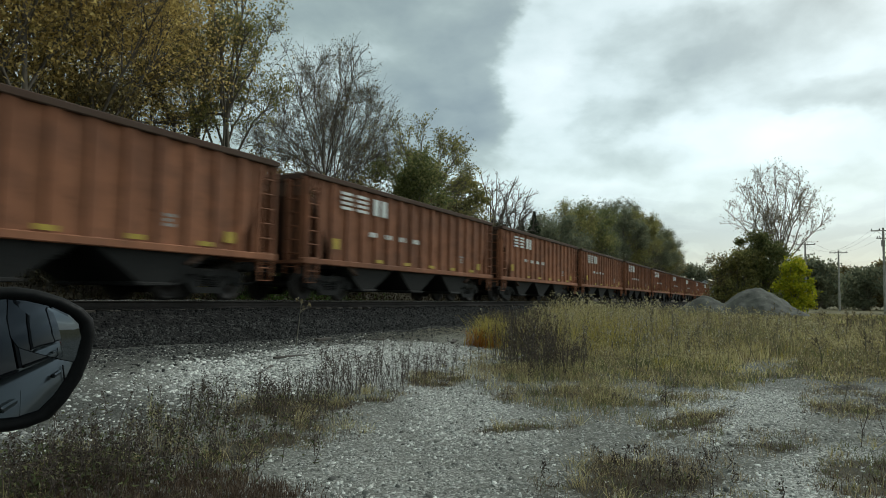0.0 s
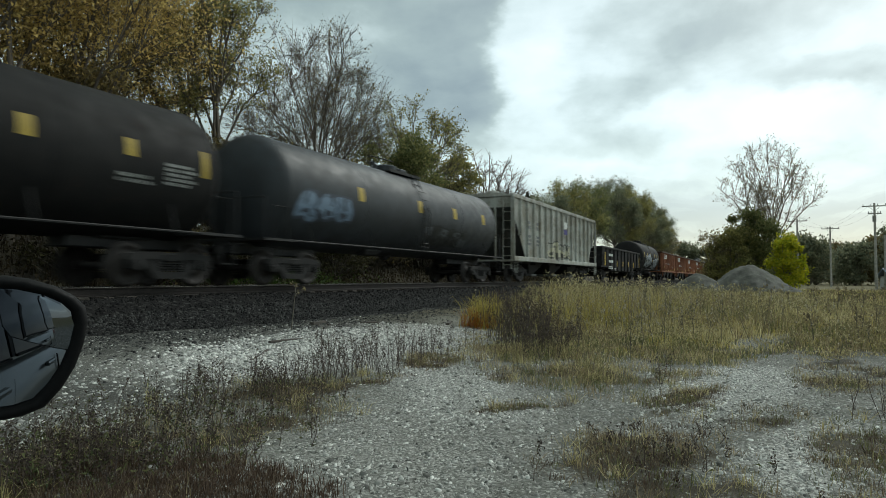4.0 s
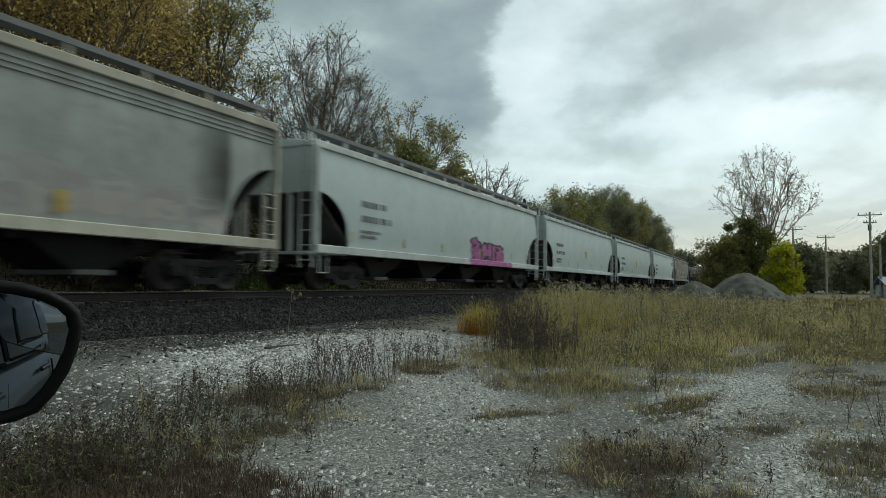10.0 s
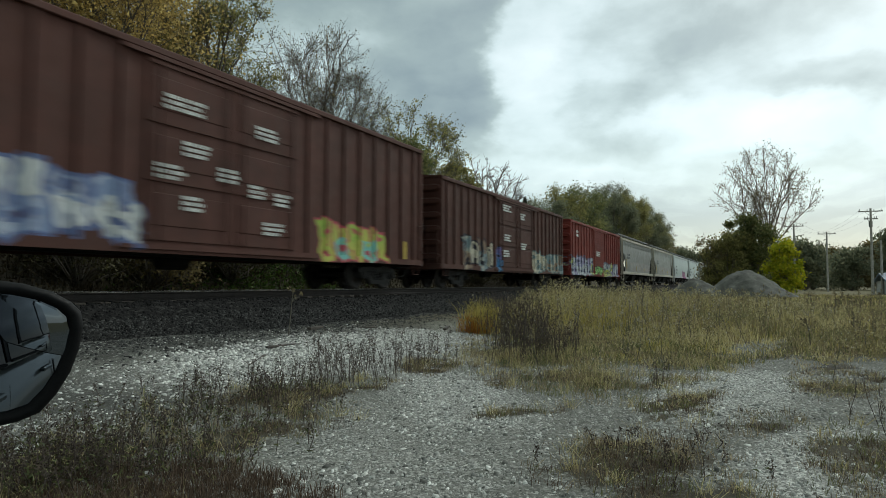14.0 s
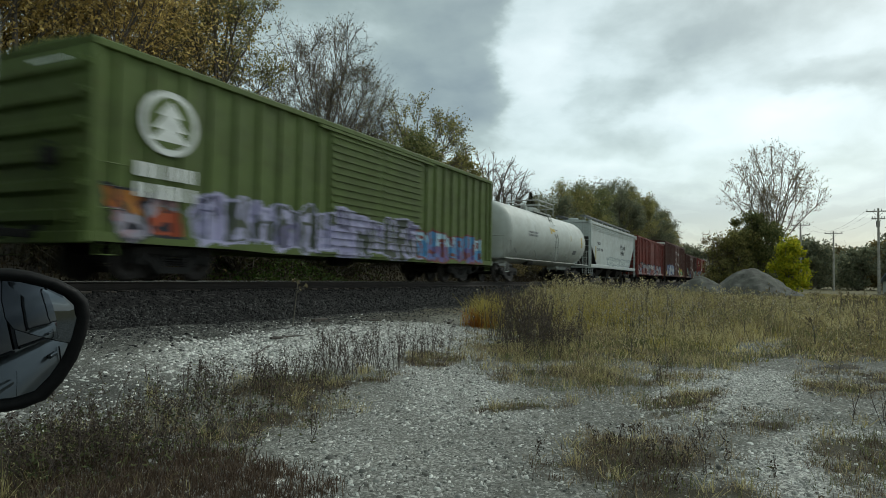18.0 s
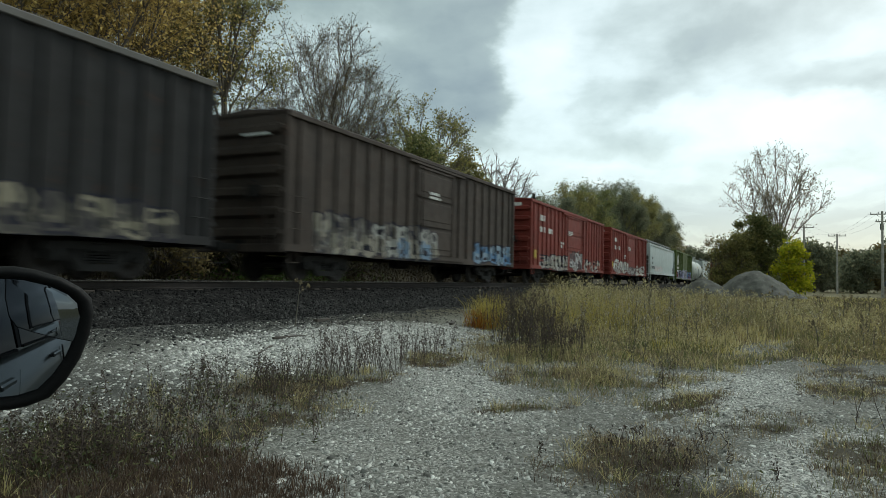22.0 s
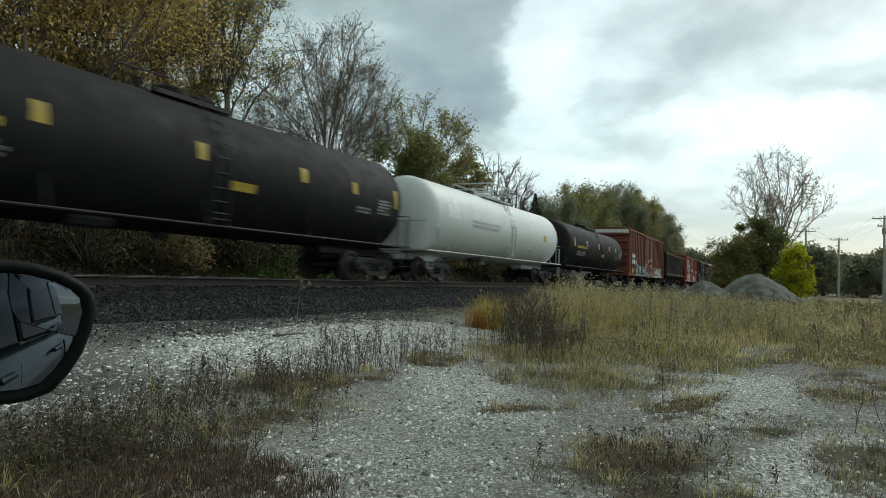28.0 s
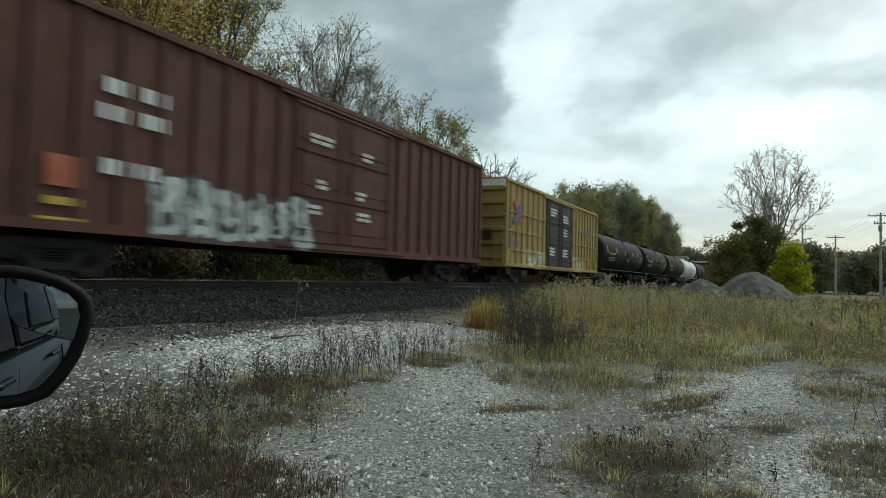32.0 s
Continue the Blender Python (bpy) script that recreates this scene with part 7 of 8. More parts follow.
    # 11, 12: grey weathered
    for i, (f, L, col) in enumerate(((-193.0, 17.6, (0.40, 0.43, 0.41)), (-212.0, 17.5, (0.35, 0.37, 0.36)))):
        hm = paint("weathered_grey_hopper_%s" % "ab"[i], col, (0.18, 0.17, 0.15), 0.55, 0.3, 0.65, ((-4.5, 6.5, 1.4, 2.2, 1.1, ((0.33, 0.34, 0.33), (0.36, 0.33, 0.30), (0.28, 0.26, 0.25)), (0.30, 0.29, 0.28)),), 0.15)
        cream = paint("cream_top_chord_%s" % "ab"[i], (0.58, 0.55, 0.46), streak=0.3)
        c = covered_hopper("covered_hopper", "weathered grey covered hopper with faded graffiti and cream top edge", f, L, 4.10, hm, cream, 0.10, 1.75, 3.05, 3, frieze=True)
        text_block(c, SIDE - 0.03, -L / 2 + 2.3, 2.5, 1.4, 0.5, 2, BLACKMARK, seed=70 + i)
        marks(c, SIDE - 0.07, [(-L / 2 + 1.95, -L / 2 + 2.15, 1.4, 2.4, YELLOW), (-1.5, -1.3, 1.4, 1.9, YELLOW), (3.0, 3.2, 1.4, 1.8, YELLOW)], "reflector")
    # 13 to 16: boxcars
    red = lambda n, t, f=1.0: paint("oxide_red_boxcar_%s" % n, (0.27 * f, 0.050 * f, 0.038 * f), (0.08, 0.03, 0.025), 0.4, 0.3, 0.65, t, 0.2)
    brown = lambda n, t, f=1.0: paint("brown_boxcar_%s" % n, (0.115 * f, 0.046 * f, 0.036 * f), (0.05, 0.03, 0.025), 0.45, 0.3, 0.7, t, 0.2)
    m = red("a", ((-8.0, -1.9, 0.65, 2.05, 0.75, LILAC, (0.10, 0.11, 0.16)), (1.5, 7.6, 0.65, 1.85, 0.7, LILAC, (0.10, 0.11, 0.16)), (-1.3, 1.2, 0.85, 1.5, 0.6, ((0.32, 0.62, 0.20), (0.20, 0.45, 0.15)), INK)), 0.9)
    c = boxcar("boxcar", "oxide red boxcar with a ribbed door and lilac and green graffiti", -231.0, 16.2, 4.28, m, ((-1.5, 1.75, "ribbed", m),), 8, zb=0.72, belly=False)
    text_block(c, SIDE - 0.05, -6.6, 3.3, 0.8, 0.5, 2, WHITE, seed=80)
    text_block(c, SIDE + 0.03, -1.1, 2.2, 1.4, 0.4, 3, WHITE, seed=81)
    m = brown("a", ((-6.4, -2.7, 0.72, 2.15, 0.8, CREAMY, INK), (2.6, 8.3, 0.72, 1.95, 0.8, CREAMY, (0.10, 0.16, 0.17)), (-2.6, -1.9, 0.75, 1.8, 0.5, BLUES, INK)), 0.85)
    c = boxcar("boxcar", "dark brown boxcar with cream graffiti along the bottom", -249.1, 17.0, 4.30, m, ((-2.4, 0.1, "plug", m), (0.1, 2.5, "plug", m)), 8, zb=0.72, belly=False)
    for k, (x, z, w) in enumerate(((-2.1, 3.6, 1.4), (0.5, 3.4, 0.8), (-1.8, 2.2, 0.9), (0.6, 1.9, 0.9), (-1.9, 1.45, 1.0))):
        text_block(c, SIDE + 0.03, x, z, w, 0.35, 3, WHITE, seed=84 + k)
    m = brown("b", ((-8.2, -1.8, 0.85, 2.35, 0.9, ((0.55, 0.57, 0.58), (0.20, 0.26, 0.40), (0.48, 0.50, 0.50)), (0.10, 0.13, 0.25)), (4.2, 7.6, 0.75, 2.0, 0.7, ((0.30, 0.42, 0.08), (0.18, 0.46, 0.42), (0.42, 0.44, 0.10)), (0.40, 0.08, 0.10))))
    c = boxcar("boxcar", "tall brown boxcar with white-blue and green graffiti", -267.7, 20.6, 4.95, m, ((-1.5, 0.9, "plug", m), (0.9, 3.2, "plug", m)), 9, zb=0.78, belly=False, end_mat=m)
    for k, (x, z, w) in enumerate(((-1.1, 3.75, 1.2), (1.6, 3.65, 0.8), (-0.6, 2.85, 0.8), (0.4, 2.45, 0.8), (1.4, 2.2, 0.6), (2.3, 2.1, 0.6), (-1.3, 2.3, 0.8), (-0.6, 1.7, 0.6), (1.9, 1.35, 0.8))):
        text_block(c, SIDE + 0.03, x, z, w, 0.35, 3, WHITE, seed=94 + k)
    marks(c, SIDE + 0.01, [(-9.8, -9.3, 0.95, 1.35, YELLOW), (8.9, 9.1, 1.0, 1.6, YELLOW)], "reflector")
    part("end_panel", Shape().box(-10.40, -10.33, -1.45, 1.45, 4.5, 4.85), WHITE, c)
    m = red("b", ((-8.0, 7.5, 0.7, 1.9, 0.8, ((0.42, 0.40, 0.40), (0.26, 0.26, 0.34), (0.24, 0.06, 0.05)), INK),), 0.8)
    c = boxcar("boxcar", "dull red boxcar with white end and mixed graffiti", -290.0, 17.4, 4.40, m, ((-1.6, 1.7, "plug", m),), 8, zb=0.74, belly=False)
    part("end_panel", Shape().box(-8.80, -8.73, -1.45, 1.45, 4.0, 4.35), WHITE, c)
    # 17, 18: white hopper, white tank
    hm = paint("white_hopper_blue_tint", (0.58, 0.64, 0.64), (0.30, 0.30, 0.27), 0.4, 0.15, 0.55, ((-3.0, 8.0, 1.3, 1.95, 0.9, ((0.40, 0.45, 0.44), (0.52, 0.57, 0.56)), (0.22, 0.26, 0.27)),), 0.12)
    c = covered_hopper("covered_hopper", "white covered hopper lettered We will deliver, grey graffiti below", -308.6, 17.0, 4.15, hm, hm, 0.0, 2.3, 3.2, 3, curve=False, frieze=True)
    y = side_y(2.5, 1.26, 4.15, 0.0) + 0.012
    for line, z in (("We will", 2.75), ("deliver", 2.28)):
        cu = bpy.data.curves.new("lettering", "FONT")
        cu.body, cu.size, cu.extrude = line, 0.62, 0.003
        cu.materials.append(BLACKMARK)
        o = new("lettering", cu)
        o.parent, o.location, o.rotation_euler = c, (2.3, -y, z), (math.pi / 2, 0, 0)
    text_block(c, y - 0.01, -6.0, 2.75, 0.9, 0.32, 1, BLACKMARK, seed=105)
    text_block(c, y - 0.01, -6.2, 2.30, 1.9, 0.30, 1, BLACKMARK, seed=106)
    marks(c, y - 0.01, [(-6.7, -6.5, 1.6, 2.6, YELLOW)], "reflector")
    wt = paint("dusty_white_tank", (0.60, 0.64, 0.62), (0.32, 0.32, 0.28), 0.35, 0.1, 0.5, fade=0.1)
    wf = paint("dusty_white_frame", (0.52, 0.55, 0.53), streak=0.5)
    t = tank_car("tank_car", "dusty white tank car with railed platform on top", -326.7, 15.3, wt, wf, 1.52, 2.52, True)
    on_tank(t, R, 2.52, [(-0.7, -0.45, 8, 22, YELLOW), (-0.4, 0.2, 13, 20, YELLOW), (3.4, 3.7, 0, 14, plain("faded_tape", (0.42, 0.40, 0.30), 0.6)), (6.0, 6.25, -10, 14, YELLOW), (4.4, 5.1, -30, -20, BLACKMARK)], "reflector")
    tank_text(t, 1.52, 2.52, -4.6, -5, 1.8, 12, 2, BLACKMARK, 7)
    # 19: green boxcar
    gm = paint("olive_green_boxcar", (0.115, 0.165, 0.045), (0.05, 0.05, 0.03), 0.35, 0.25, 0.6, ((-9.2, -7.1, 0.75, 1.9, 0.8, ((0.34, 0.07, 0.03), (0.30, 0.28, 0.34), (0.42, 0.17, 0.04)), INK), (-7.1, 2.6, 0.72, 2.05, 0.8, ((0.05, 0.06, 0.05), (0.27, 0.26, 0.42), (0.07, 0.08, 0.06), (0.12, 0.11, 0.20)), (0.36, 0.35, 0.52)), (2.7, 9.0, 0.72, 1.9, 0.8, BLUES, (0.16, 0.05, 0.05))), 0.15)
    c = boxcar("boxcar", "olive green boxcar with ribbed doors and purple-blue graffiti", -344.0, 19.3, 4.45, gm, ((-2.4, 0.35, "ribbed", gm), (0.35, 3.0, "ribbed", gm)), 9, zb=0.70, belly=False)
    disc = [(-7.92 + 0.72 * math.cos(a), 3.2 + 0.66 * math.sin(a)) for a in (i * math.pi / 14 for i in range(28))]
    part("round_emblem", Shape().slab(disc, -SIDE - 0.008, -SIDE + 0.002), WHITE, c, "white round emblem")
    fir = [(-7.92 + 0.75 * (a + 6.7), 3.2 + 0.8 * (b - 3.42)) for a, b in ((-7.35, 2.95), (-6.05, 2.95), (-6.45, 3.25), (-6.15, 3.25), (-6.5, 3.6), (-6.3, 3.6), (-6.7, 4.0), (-7.1, 3.6), (-6.9, 3.6), (-7.25, 3.25), (-6.95, 3.25))]
    inner = [(-7.92 + 0.58 * math.cos(a), 3.2 + 0.53 * math.sin(a)) for a in (i * math.pi / 14 for i in range(28))]
    part("emblem_field", Shape().slab(inner, -SIDE - 0.012, -SIDE - 0.006), gm, c)
    part("emblem_figure", Shape().slab(fir, -SIDE - 0.016, -SIDE - 0.010), WHITE, c)
    text_block(c, SIDE, -8.7, 2.05, 1.5, 0.3, 1, WHITE, gap=0.05, seed=120)
    text_block(c, SIDE, -8.7, 1.65, 1.5, 0.3, 1, WHITE, gap=0.05, seed=121)
    part("end_panel", Shape().box(-9.75, -9.68, -0.9, 0.2, 3.95, 4.15), WHITE, c)
    # 20: white hopper
    hm = paint("white_hopper_faint_graffiti", (0.555, 0.645, 0.65), (0.34, 0.36, 0.35), 0.28, 0.08, 0.5, ((-6.2, -0.6, 1.35, 2.0, 0.8, ((0.55, 0.55, 0.55), (0.50, 0.42, 0.42), (0.46, 0.50, 0.56)), (0.48, 0.46, 0.46)),), 0.08)
    c = covered_hopper("covered_hopper", "white covered hopper with faint graffiti and dark end bay", -365.0, 19.0, 4.06, hm, sill_w, 0.06, 0.9, 3.0, 4, end_mat=hm)
    for z, w in ((2.62, 0.85), (2.12, 0.8), (1.65, 1.9)):
        text_block(c, side_y(2.4, 1.26, 4.06, 0.06) + 0.006, -7.95, z, w, 0.28, 1 if w < 2 else 2, BLACKMARK, gap=0.1, seed=int(z * 50))
    marks(c, SIDE - 0.06, [(-8.9, -8.75, 1.4, 2.2, plain("dull_tape", (0.36, 0.30, 0.16), 0.6)), (7.7, 8.2, 1.7, 2.0, BLACKMARK), (7.7, 8.3, 1.3, 1.55, BLACKMARK)], "reflector")
    # 21, 22: red pair
    for i, (f, L) in enumerate(((-386.4, 16.2), (-405.1, 16.4))):
        tg = ((-6.9, -1.2, 0.75, 2.0, 0.75, PALE, (0.15, 0.06, 0.05)), (2.6, 7.3, 0.75, 1.7, 0.6, PALE, (0.15, 0.06, 0.05)), (-1.2, 2.6, 0.8, 1.5, 0.6, ((0.20, 0.16, 0.15), (0.42, 0.43, 0.42)), INK)) if i == 0 else ((-6.6, -1.5, 0.75, 1.6, 0.7, ((0.36, 0.35, 0.33), (0.24, 0.06, 0.05), (0.30, 0.28, 0.24)), INK), (-0.9, 2.0, 0.8, 2.0, 0.6, ((0.10, 0.06, 0.06), (0.42, 0.42, 0.42)), INK), (2.6, 6.9, 0.75, 1.6, 0.6, ((0.38, 0.37, 0.34), (0.26, 0.08, 0.06)), INK))
        m = red("c" if i else "d", tg, 1.0)
        c = boxcar("boxcar", ("red boxcar with pale graffiti along the bottom" if i == 0 else "red boxcar with sparse cream and black graffiti"), f, L, 4.33, m, ((-1.9, 2.0, "plug", m),), 8, zb=0.74, belly=False)
        text_block(c, SIDE - 0.02, -6.7, 3.35, 0.8, 0.32, 1, WHITE, gap=0.05, seed=130 + i)
        text_block(c, SIDE - 0.02, -6.7, 2.75, 0.85, 0.3, 1, WHITE, gap=0.05, seed=132 + i)
        text_block(c, SIDE - 0.02, -5.2, 2.75, 0.7, 0.3, 1, WHITE, gap=0.05, seed=134 + i)
        text_block(c, SIDE + 0.03, -1.5, 2.9, 1.2, 0.3, 3, WHITE, seed=136 + i)
        text_block(c, SIDE - 0.02, -2.8, 2.1, 0.7, 0.4, 2, WHITE, seed=138 + i)
        marks(c, SIDE, [(-7.7, -7.3, 1.3, 1.75, YELLOW)], "reflector")
        part("end_panel", Shape().box(-L / 2 - 0.10, -L / 2 - 0.03, -1.0, -0.2, 3.9, 4.15), WHITE, c)
    # 23, 24: dark boxcars
    m = paint("dark_umber_boxcar", (0.085, 0.066, 0.056), (0.032, 0.028, 0.026), 0.5, 0.4, 0.75, ((-7.0, 0.5, 0.72, 1.95, 0.7, ((0.30, 0.30, 0.28), (0.10, 0.09, 0.08), (0.16, 0.24, 0.34), (0.24, 0.22, 0.18)), INK), (3.6, 7.4, 0.72, 1.75, 0.8, ((0.10, 0.20, 0.34), (0.22, 0.30, 0.38)), INK)), 0.25)
    c = boxcar("boxcar", "dark umber boxcar with grey and blue graffiti", -424.0, 16.5, 4.35, m, ((-1.4, 1.6, "plug", m),), 8, zb=0.74, belly=False)
    text_block(c, SIDE + 0.03, -0.5, 3.0, 0.9, 0.3, 2, WHITE, seed=150)
    part("end_panel", Shape().box(-8.35, -8.28, -1.0, -0.1, 3.75, 3.95), WHITE, c)
    m = paint("black_boxcar", (0.034, 0.034, 0.036), (0.022, 0.021, 0.02), 0.5, 0.4, 0.75, ((-6.6, -3.4, 0.72, 1.75, 0.7, ((0.36, 0.36, 0.34), (0.26, 0.24, 0.18)), INK), (2.2, 7.3, 0.72, 1.55, 0.7, ((0.22, 0.20, 0.15), (0.07, 0.065, 0.06)), INK), (-3.0, 2.2, 0.8, 1.8, 0.7, ((0.06, 0.06, 0.06), (0.14, 0.14, 0.15)), INK)), 0.25)
    c = boxcar("boxcar", "black boxcar with grey roof edge and pale graffiti", -442.9, 16.5, 4.37, m, ((-3.5, -1.0, "plug", m), (-1.0, 1.4, "plug", m)), 8, zb=0.74, belly=False, roof_mat=paint("worn_grey_roof", (0.16, 0.155, 0.15), streak=0.5, rust=0.5))
    marks(c, SIDE - 0.03, [(-7.25, -6.5, 2.3, 2.6, WHITE), (-7.2, -6.6, 1.9, 2.12, WHITE), (-6.1, -5.7, 1.95, 2.2, WHITE)])
    text_block(c, SIDE + 0.03, 0.4, 2.95, 0.7, 0.28, 2, WHITE, seed=155)
    part("end_panel", Shape().box(-8.35, -8.28, -1.35, -0.5, 3.78, 4.0), WHITE, c)
    # 25: red with white graffiti
    m = red("e", ((-6.3, -1.9, 2.1, 4.0, 0.8, ((0.60, 0.60, 0.56), (0.30, 0.36, 0.36), (0.55, 0.45, 0.35)), (0.25, 0.08, 0.06)), (-5.5, -1.8, 0.72, 2.0, 0.8, ((0.58, 0.58, 0.54), (0.45, 0.44, 0.40)), (0.25, 0.08, 0.06)), (2.0, 5.1, 0.85, 1.75, 0.8, ((0.62, 0.64, 0.64), (0.58, 0.60, 0.60)), (0.30, 0.10, 0.08)), (5.2, 7.6, 1.2, 2.7, 0.6, ((0.55, 0.52, 0.52), (0.25, 0.05, 0.04)), (0.25, 0.05, 0.04))), 1.05)
    c = boxcar("boxcar", "bright oxide red boxcar covered in white graffiti", -461.5, 16.3, 4.38, m, ((-1.5, 1.7, "ribbed", m),), 6, zb=0.74, belly=False)
    text_block(c, SIDE + 0.04, -0.9, 2.3, 1.9, 0.4, 2, WHITE, seed=160)
    marks(c, SIDE, [(4.2, 4.6, 0.80, 0.92, YELLOW), (6.5, 6.95, 0.78, 0.98, YELLOW), (-7.2, -6.8, 0.8, 1.0, YELLOW)], "reflector")
    # 26: dark hopper
    m = paint("black_coal_hopper", (0.022, 0.0215, 0.021), (0.04, 0.034, 0.029), 0.5, 0.4, 0.75)
    rib = paint("worn_grey_rib", (0.065, 0.06, 0.052), streak=0.8)
    c = covered_hopper("covered_hopper", "black ribbed covered hopper with worn grey ribs", -479.7, 17.3, 3.82, m, m, 0.0, 1.5, 3.2, 4, 17, rib, False, zs=1.30, boards=False)
    marks(c, SIDE, [(-4.0 + k * 3.4, -3.55 + k * 3.4, 1.32, 1.45, YELLOW) for k in range(4)], "reflector")
    # 27: tall rust-red boxcar
    m = paint("rust_red_boxcar", (0.20, 0.062, 0.040), (0.08, 0.04, 0.03), 0.4, 0.3, 0.65, ((-7.0, -2.3, 0.85, 1.95, 0.8, ((0.38, 0.44, 0.47), (0.52, 0.54, 0.52), (0.20, 0.26, 0.30)), INK), (2.8, 8.9, 0.85, 1.95, 0.7, ((0.60, 0.60, 0.57), (0.52, 0.52, 0.49)), (0.20, 0.07, 0.05)), (-1.8, 2.4, 0.8, 1.5, 0.6, ((0.26, 0.14, 0.11), (0.38, 0.36, 0.33)), INK)), 0.18)
    c = boxcar("boxcar", "tall rust-red boxcar with white and pale blue graffiti", -499.3, 20.3, 4.90, m, ((-2.4, 0.15, "plug", m), (0.15, 2.7, "plug", m)), 9, zb=0.85, belly=False)
    for x, z, w in ((-8.6, 2.45, 0.6), (-7.8, 2.45, 0.5), (-8.75, 1.95, 0.75), (-7.85, 1.95, 0.6), (-7.0, 1.9, 0.5)):
        text_block(c, SIDE - 0.02, x, z, w, 0.4, 1, WHITE, gap=0.05, seed=int(-x * 10))
    for k, (x, z) in enumerate(((-2.2, 1.9), (-0.8, 2.3), (0.5, 1.8), (0.8, 2.5))):
        text_block(c, SIDE + 0.03, x, z, 1.0, 0.3, 3, WHITE, seed=170 + k)
    marks(c, SIDE, [(-8.8, -8.1, 1.15, 1.55, YELLOW)], "reflector")
    part("end_panel", Shape().box(-10.25, -10.18, -1.45, 1.45, 4.5, 4.85), WHITE, c)
    # 28 to 32: tanks
    black_tank(-522.0, 16.6, "twenty_eight", (), 6)
    bright = paint("bright_white_tank", (0.74, 0.77, 0.76), (0.45, 0.46, 0.44), 0.2, 0.05, 0.45, fade=0.05)
    t = tank_car("tank_car", "bright white tank car with top platform", -540.2, 16.1, bright, paint("white_frame_paint", (0.62, 0.64, 0.63), streak=0.4), 1.50, 2.48, True)
    tank_text(t, 1.50, 2.48, -4.4, -8, 3.4, 14, 2, plain("grey_lettering", (0.34, 0.36, 0.36), 0.6), 12)
    on_tank(t, 1.50, 2.48, [(5.0, 5.4, -8, 4, YELLOW), (-6.6, -5.6, 0, 30, WHITE)], "reflector")
    black_tank(-558.0, 17.4, "thirty", (), 8)
    black_tank(-576.7, 15.6, "thirty_one", (), 9, "black tank car with white lettering and yellow plates")
    black_tank(-593.4, 17.6, "thirty_two", (), 10)
    # 33: yellow boxcar with black doors
    ym = paint("mustard_yellow_boxcar", (0.40, 0.29, 0.105), (0.16, 0.12, 0.06), 0.35, 0.3, 0.65, ((-6.7, -3.3, 0.9, 1.75, 0.7, ((0.50, 0.52, 0.48), (0.42, 0.33, 0.16)), (0.38, 0.29, 0.12)), (2.6, 5.7, 0.85, 1.7, 0.7, ((0.42, 0.34, 0.17), (0.48, 0.46, 0.36)), (0.38, 0.29, 0.12))), 0.15)
    dk = paint("black_door_paint", (0.028, 0.029, 0.032), streak=0.3)
    c = boxcar("boxcar", "mustard yellow boxcar with black plug doors", -612.8, 18.2, 4.93, ym, ((-2.9, -0.45, "plug", dk), (-0.45, 2.1, "plug", dk)), 8, zb=0.78, belly=False, panels=True)
    for k, (x, z, w) in enumerate(((-2.4, 3.8, 1.3), (0.1, 3.6, 1.3), (-2.6, 1.6, 1.2), (0.1, 1.6, 1.2), (0.2, 2.8, 0.8))):
        text_block(c, SIDE + 0.04, x, z, w, 0.5, 3, WHITE, seed=190 + k)
    rd, bl = plain("red_emblem_paint", (0.35, 0.05, 0.06), 0.6), plain("blue_emblem_paint", (0.06, 0.06, 0.22), 0.6)
    for m_, s_ in ((rd, -1), (bl, 1)):
        part("emblem_bar", Shape().slab([(-8.25, 3.45 - s_ * 0.50), (-7.95, 3.45 - s_ * 0.58), (-6.95, 3.45 + s_ * 0.40), (-7.25, 3.45 + s_ * 0.48)], -SIDE - 0.006 - (0.004 if s_ > 0 else 0), -SIDE + 0.01), m_, c)
    for k, (x, z, w) in enumerate(((-8.95, 3.0, 0.45), (-6.1, 3.0, 0.6), (-8.9, 2.3, 0.8), (-7.9, 2.3, 0.7), (-8.9, 1.85, 0.8), (-7.9, 1.85, 0.7), (4.2, 3.2, 3.4), (6.2, 3.55, 1.0))):
        text_block(c, SIDE - 0.01, x, z, w, 0.3, 2, BLACKMARK, seed=200 + k)
    marks(c, SIDE, [(-8.98, -8.68, 1.05, 1.6, YELLOW), (-3.4, -3.1, 1.1, 1.6, YELLOW), (8.2, 8.5, 1.1, 1.6, YELLOW), (6.3, 6.6, 1.1, 1.6, YELLOW)], "reflector")
    part("end_panel", Shape().box(-9.20, -9.13, -1.45, 1.45, 4.5, 4.88), WHITE, c)
    # 34: tall brown boxcar
    m = brown("c", ((-6.3, -1.4, 0.85, 2.15, 0.8, ((0.42, 0.46, 0.45), (0.34, 0.38, 0.37), (0.46, 0.50, 0.49)), (0.07, 0.06, 0.06)),), 1.05)
    c = boxcar("boxcar", "tall dark brown boxcar with white rounded graffiti", -634.0, 20.6, 4.98, m, ((-2.0, 0.2, "plug", m), (0.2, 2.8, "plug", m)), 9, zb=0.80, belly=False)
    for k, (x, z, w) in enumerate(((-7.4, 3.45, 0.5), (-6.6, 3.45, 0.6), (-7.5, 2.95, 0.6), (-6.6, 2.95, 0.6), (-7.4, 1.95, 0.5), (-6.7, 1.95, 0.6))):
        text_block(c, SIDE - 0.02, x, z, w, 0.3, 1, WHITE, gap=0.05, seed=210 + k)
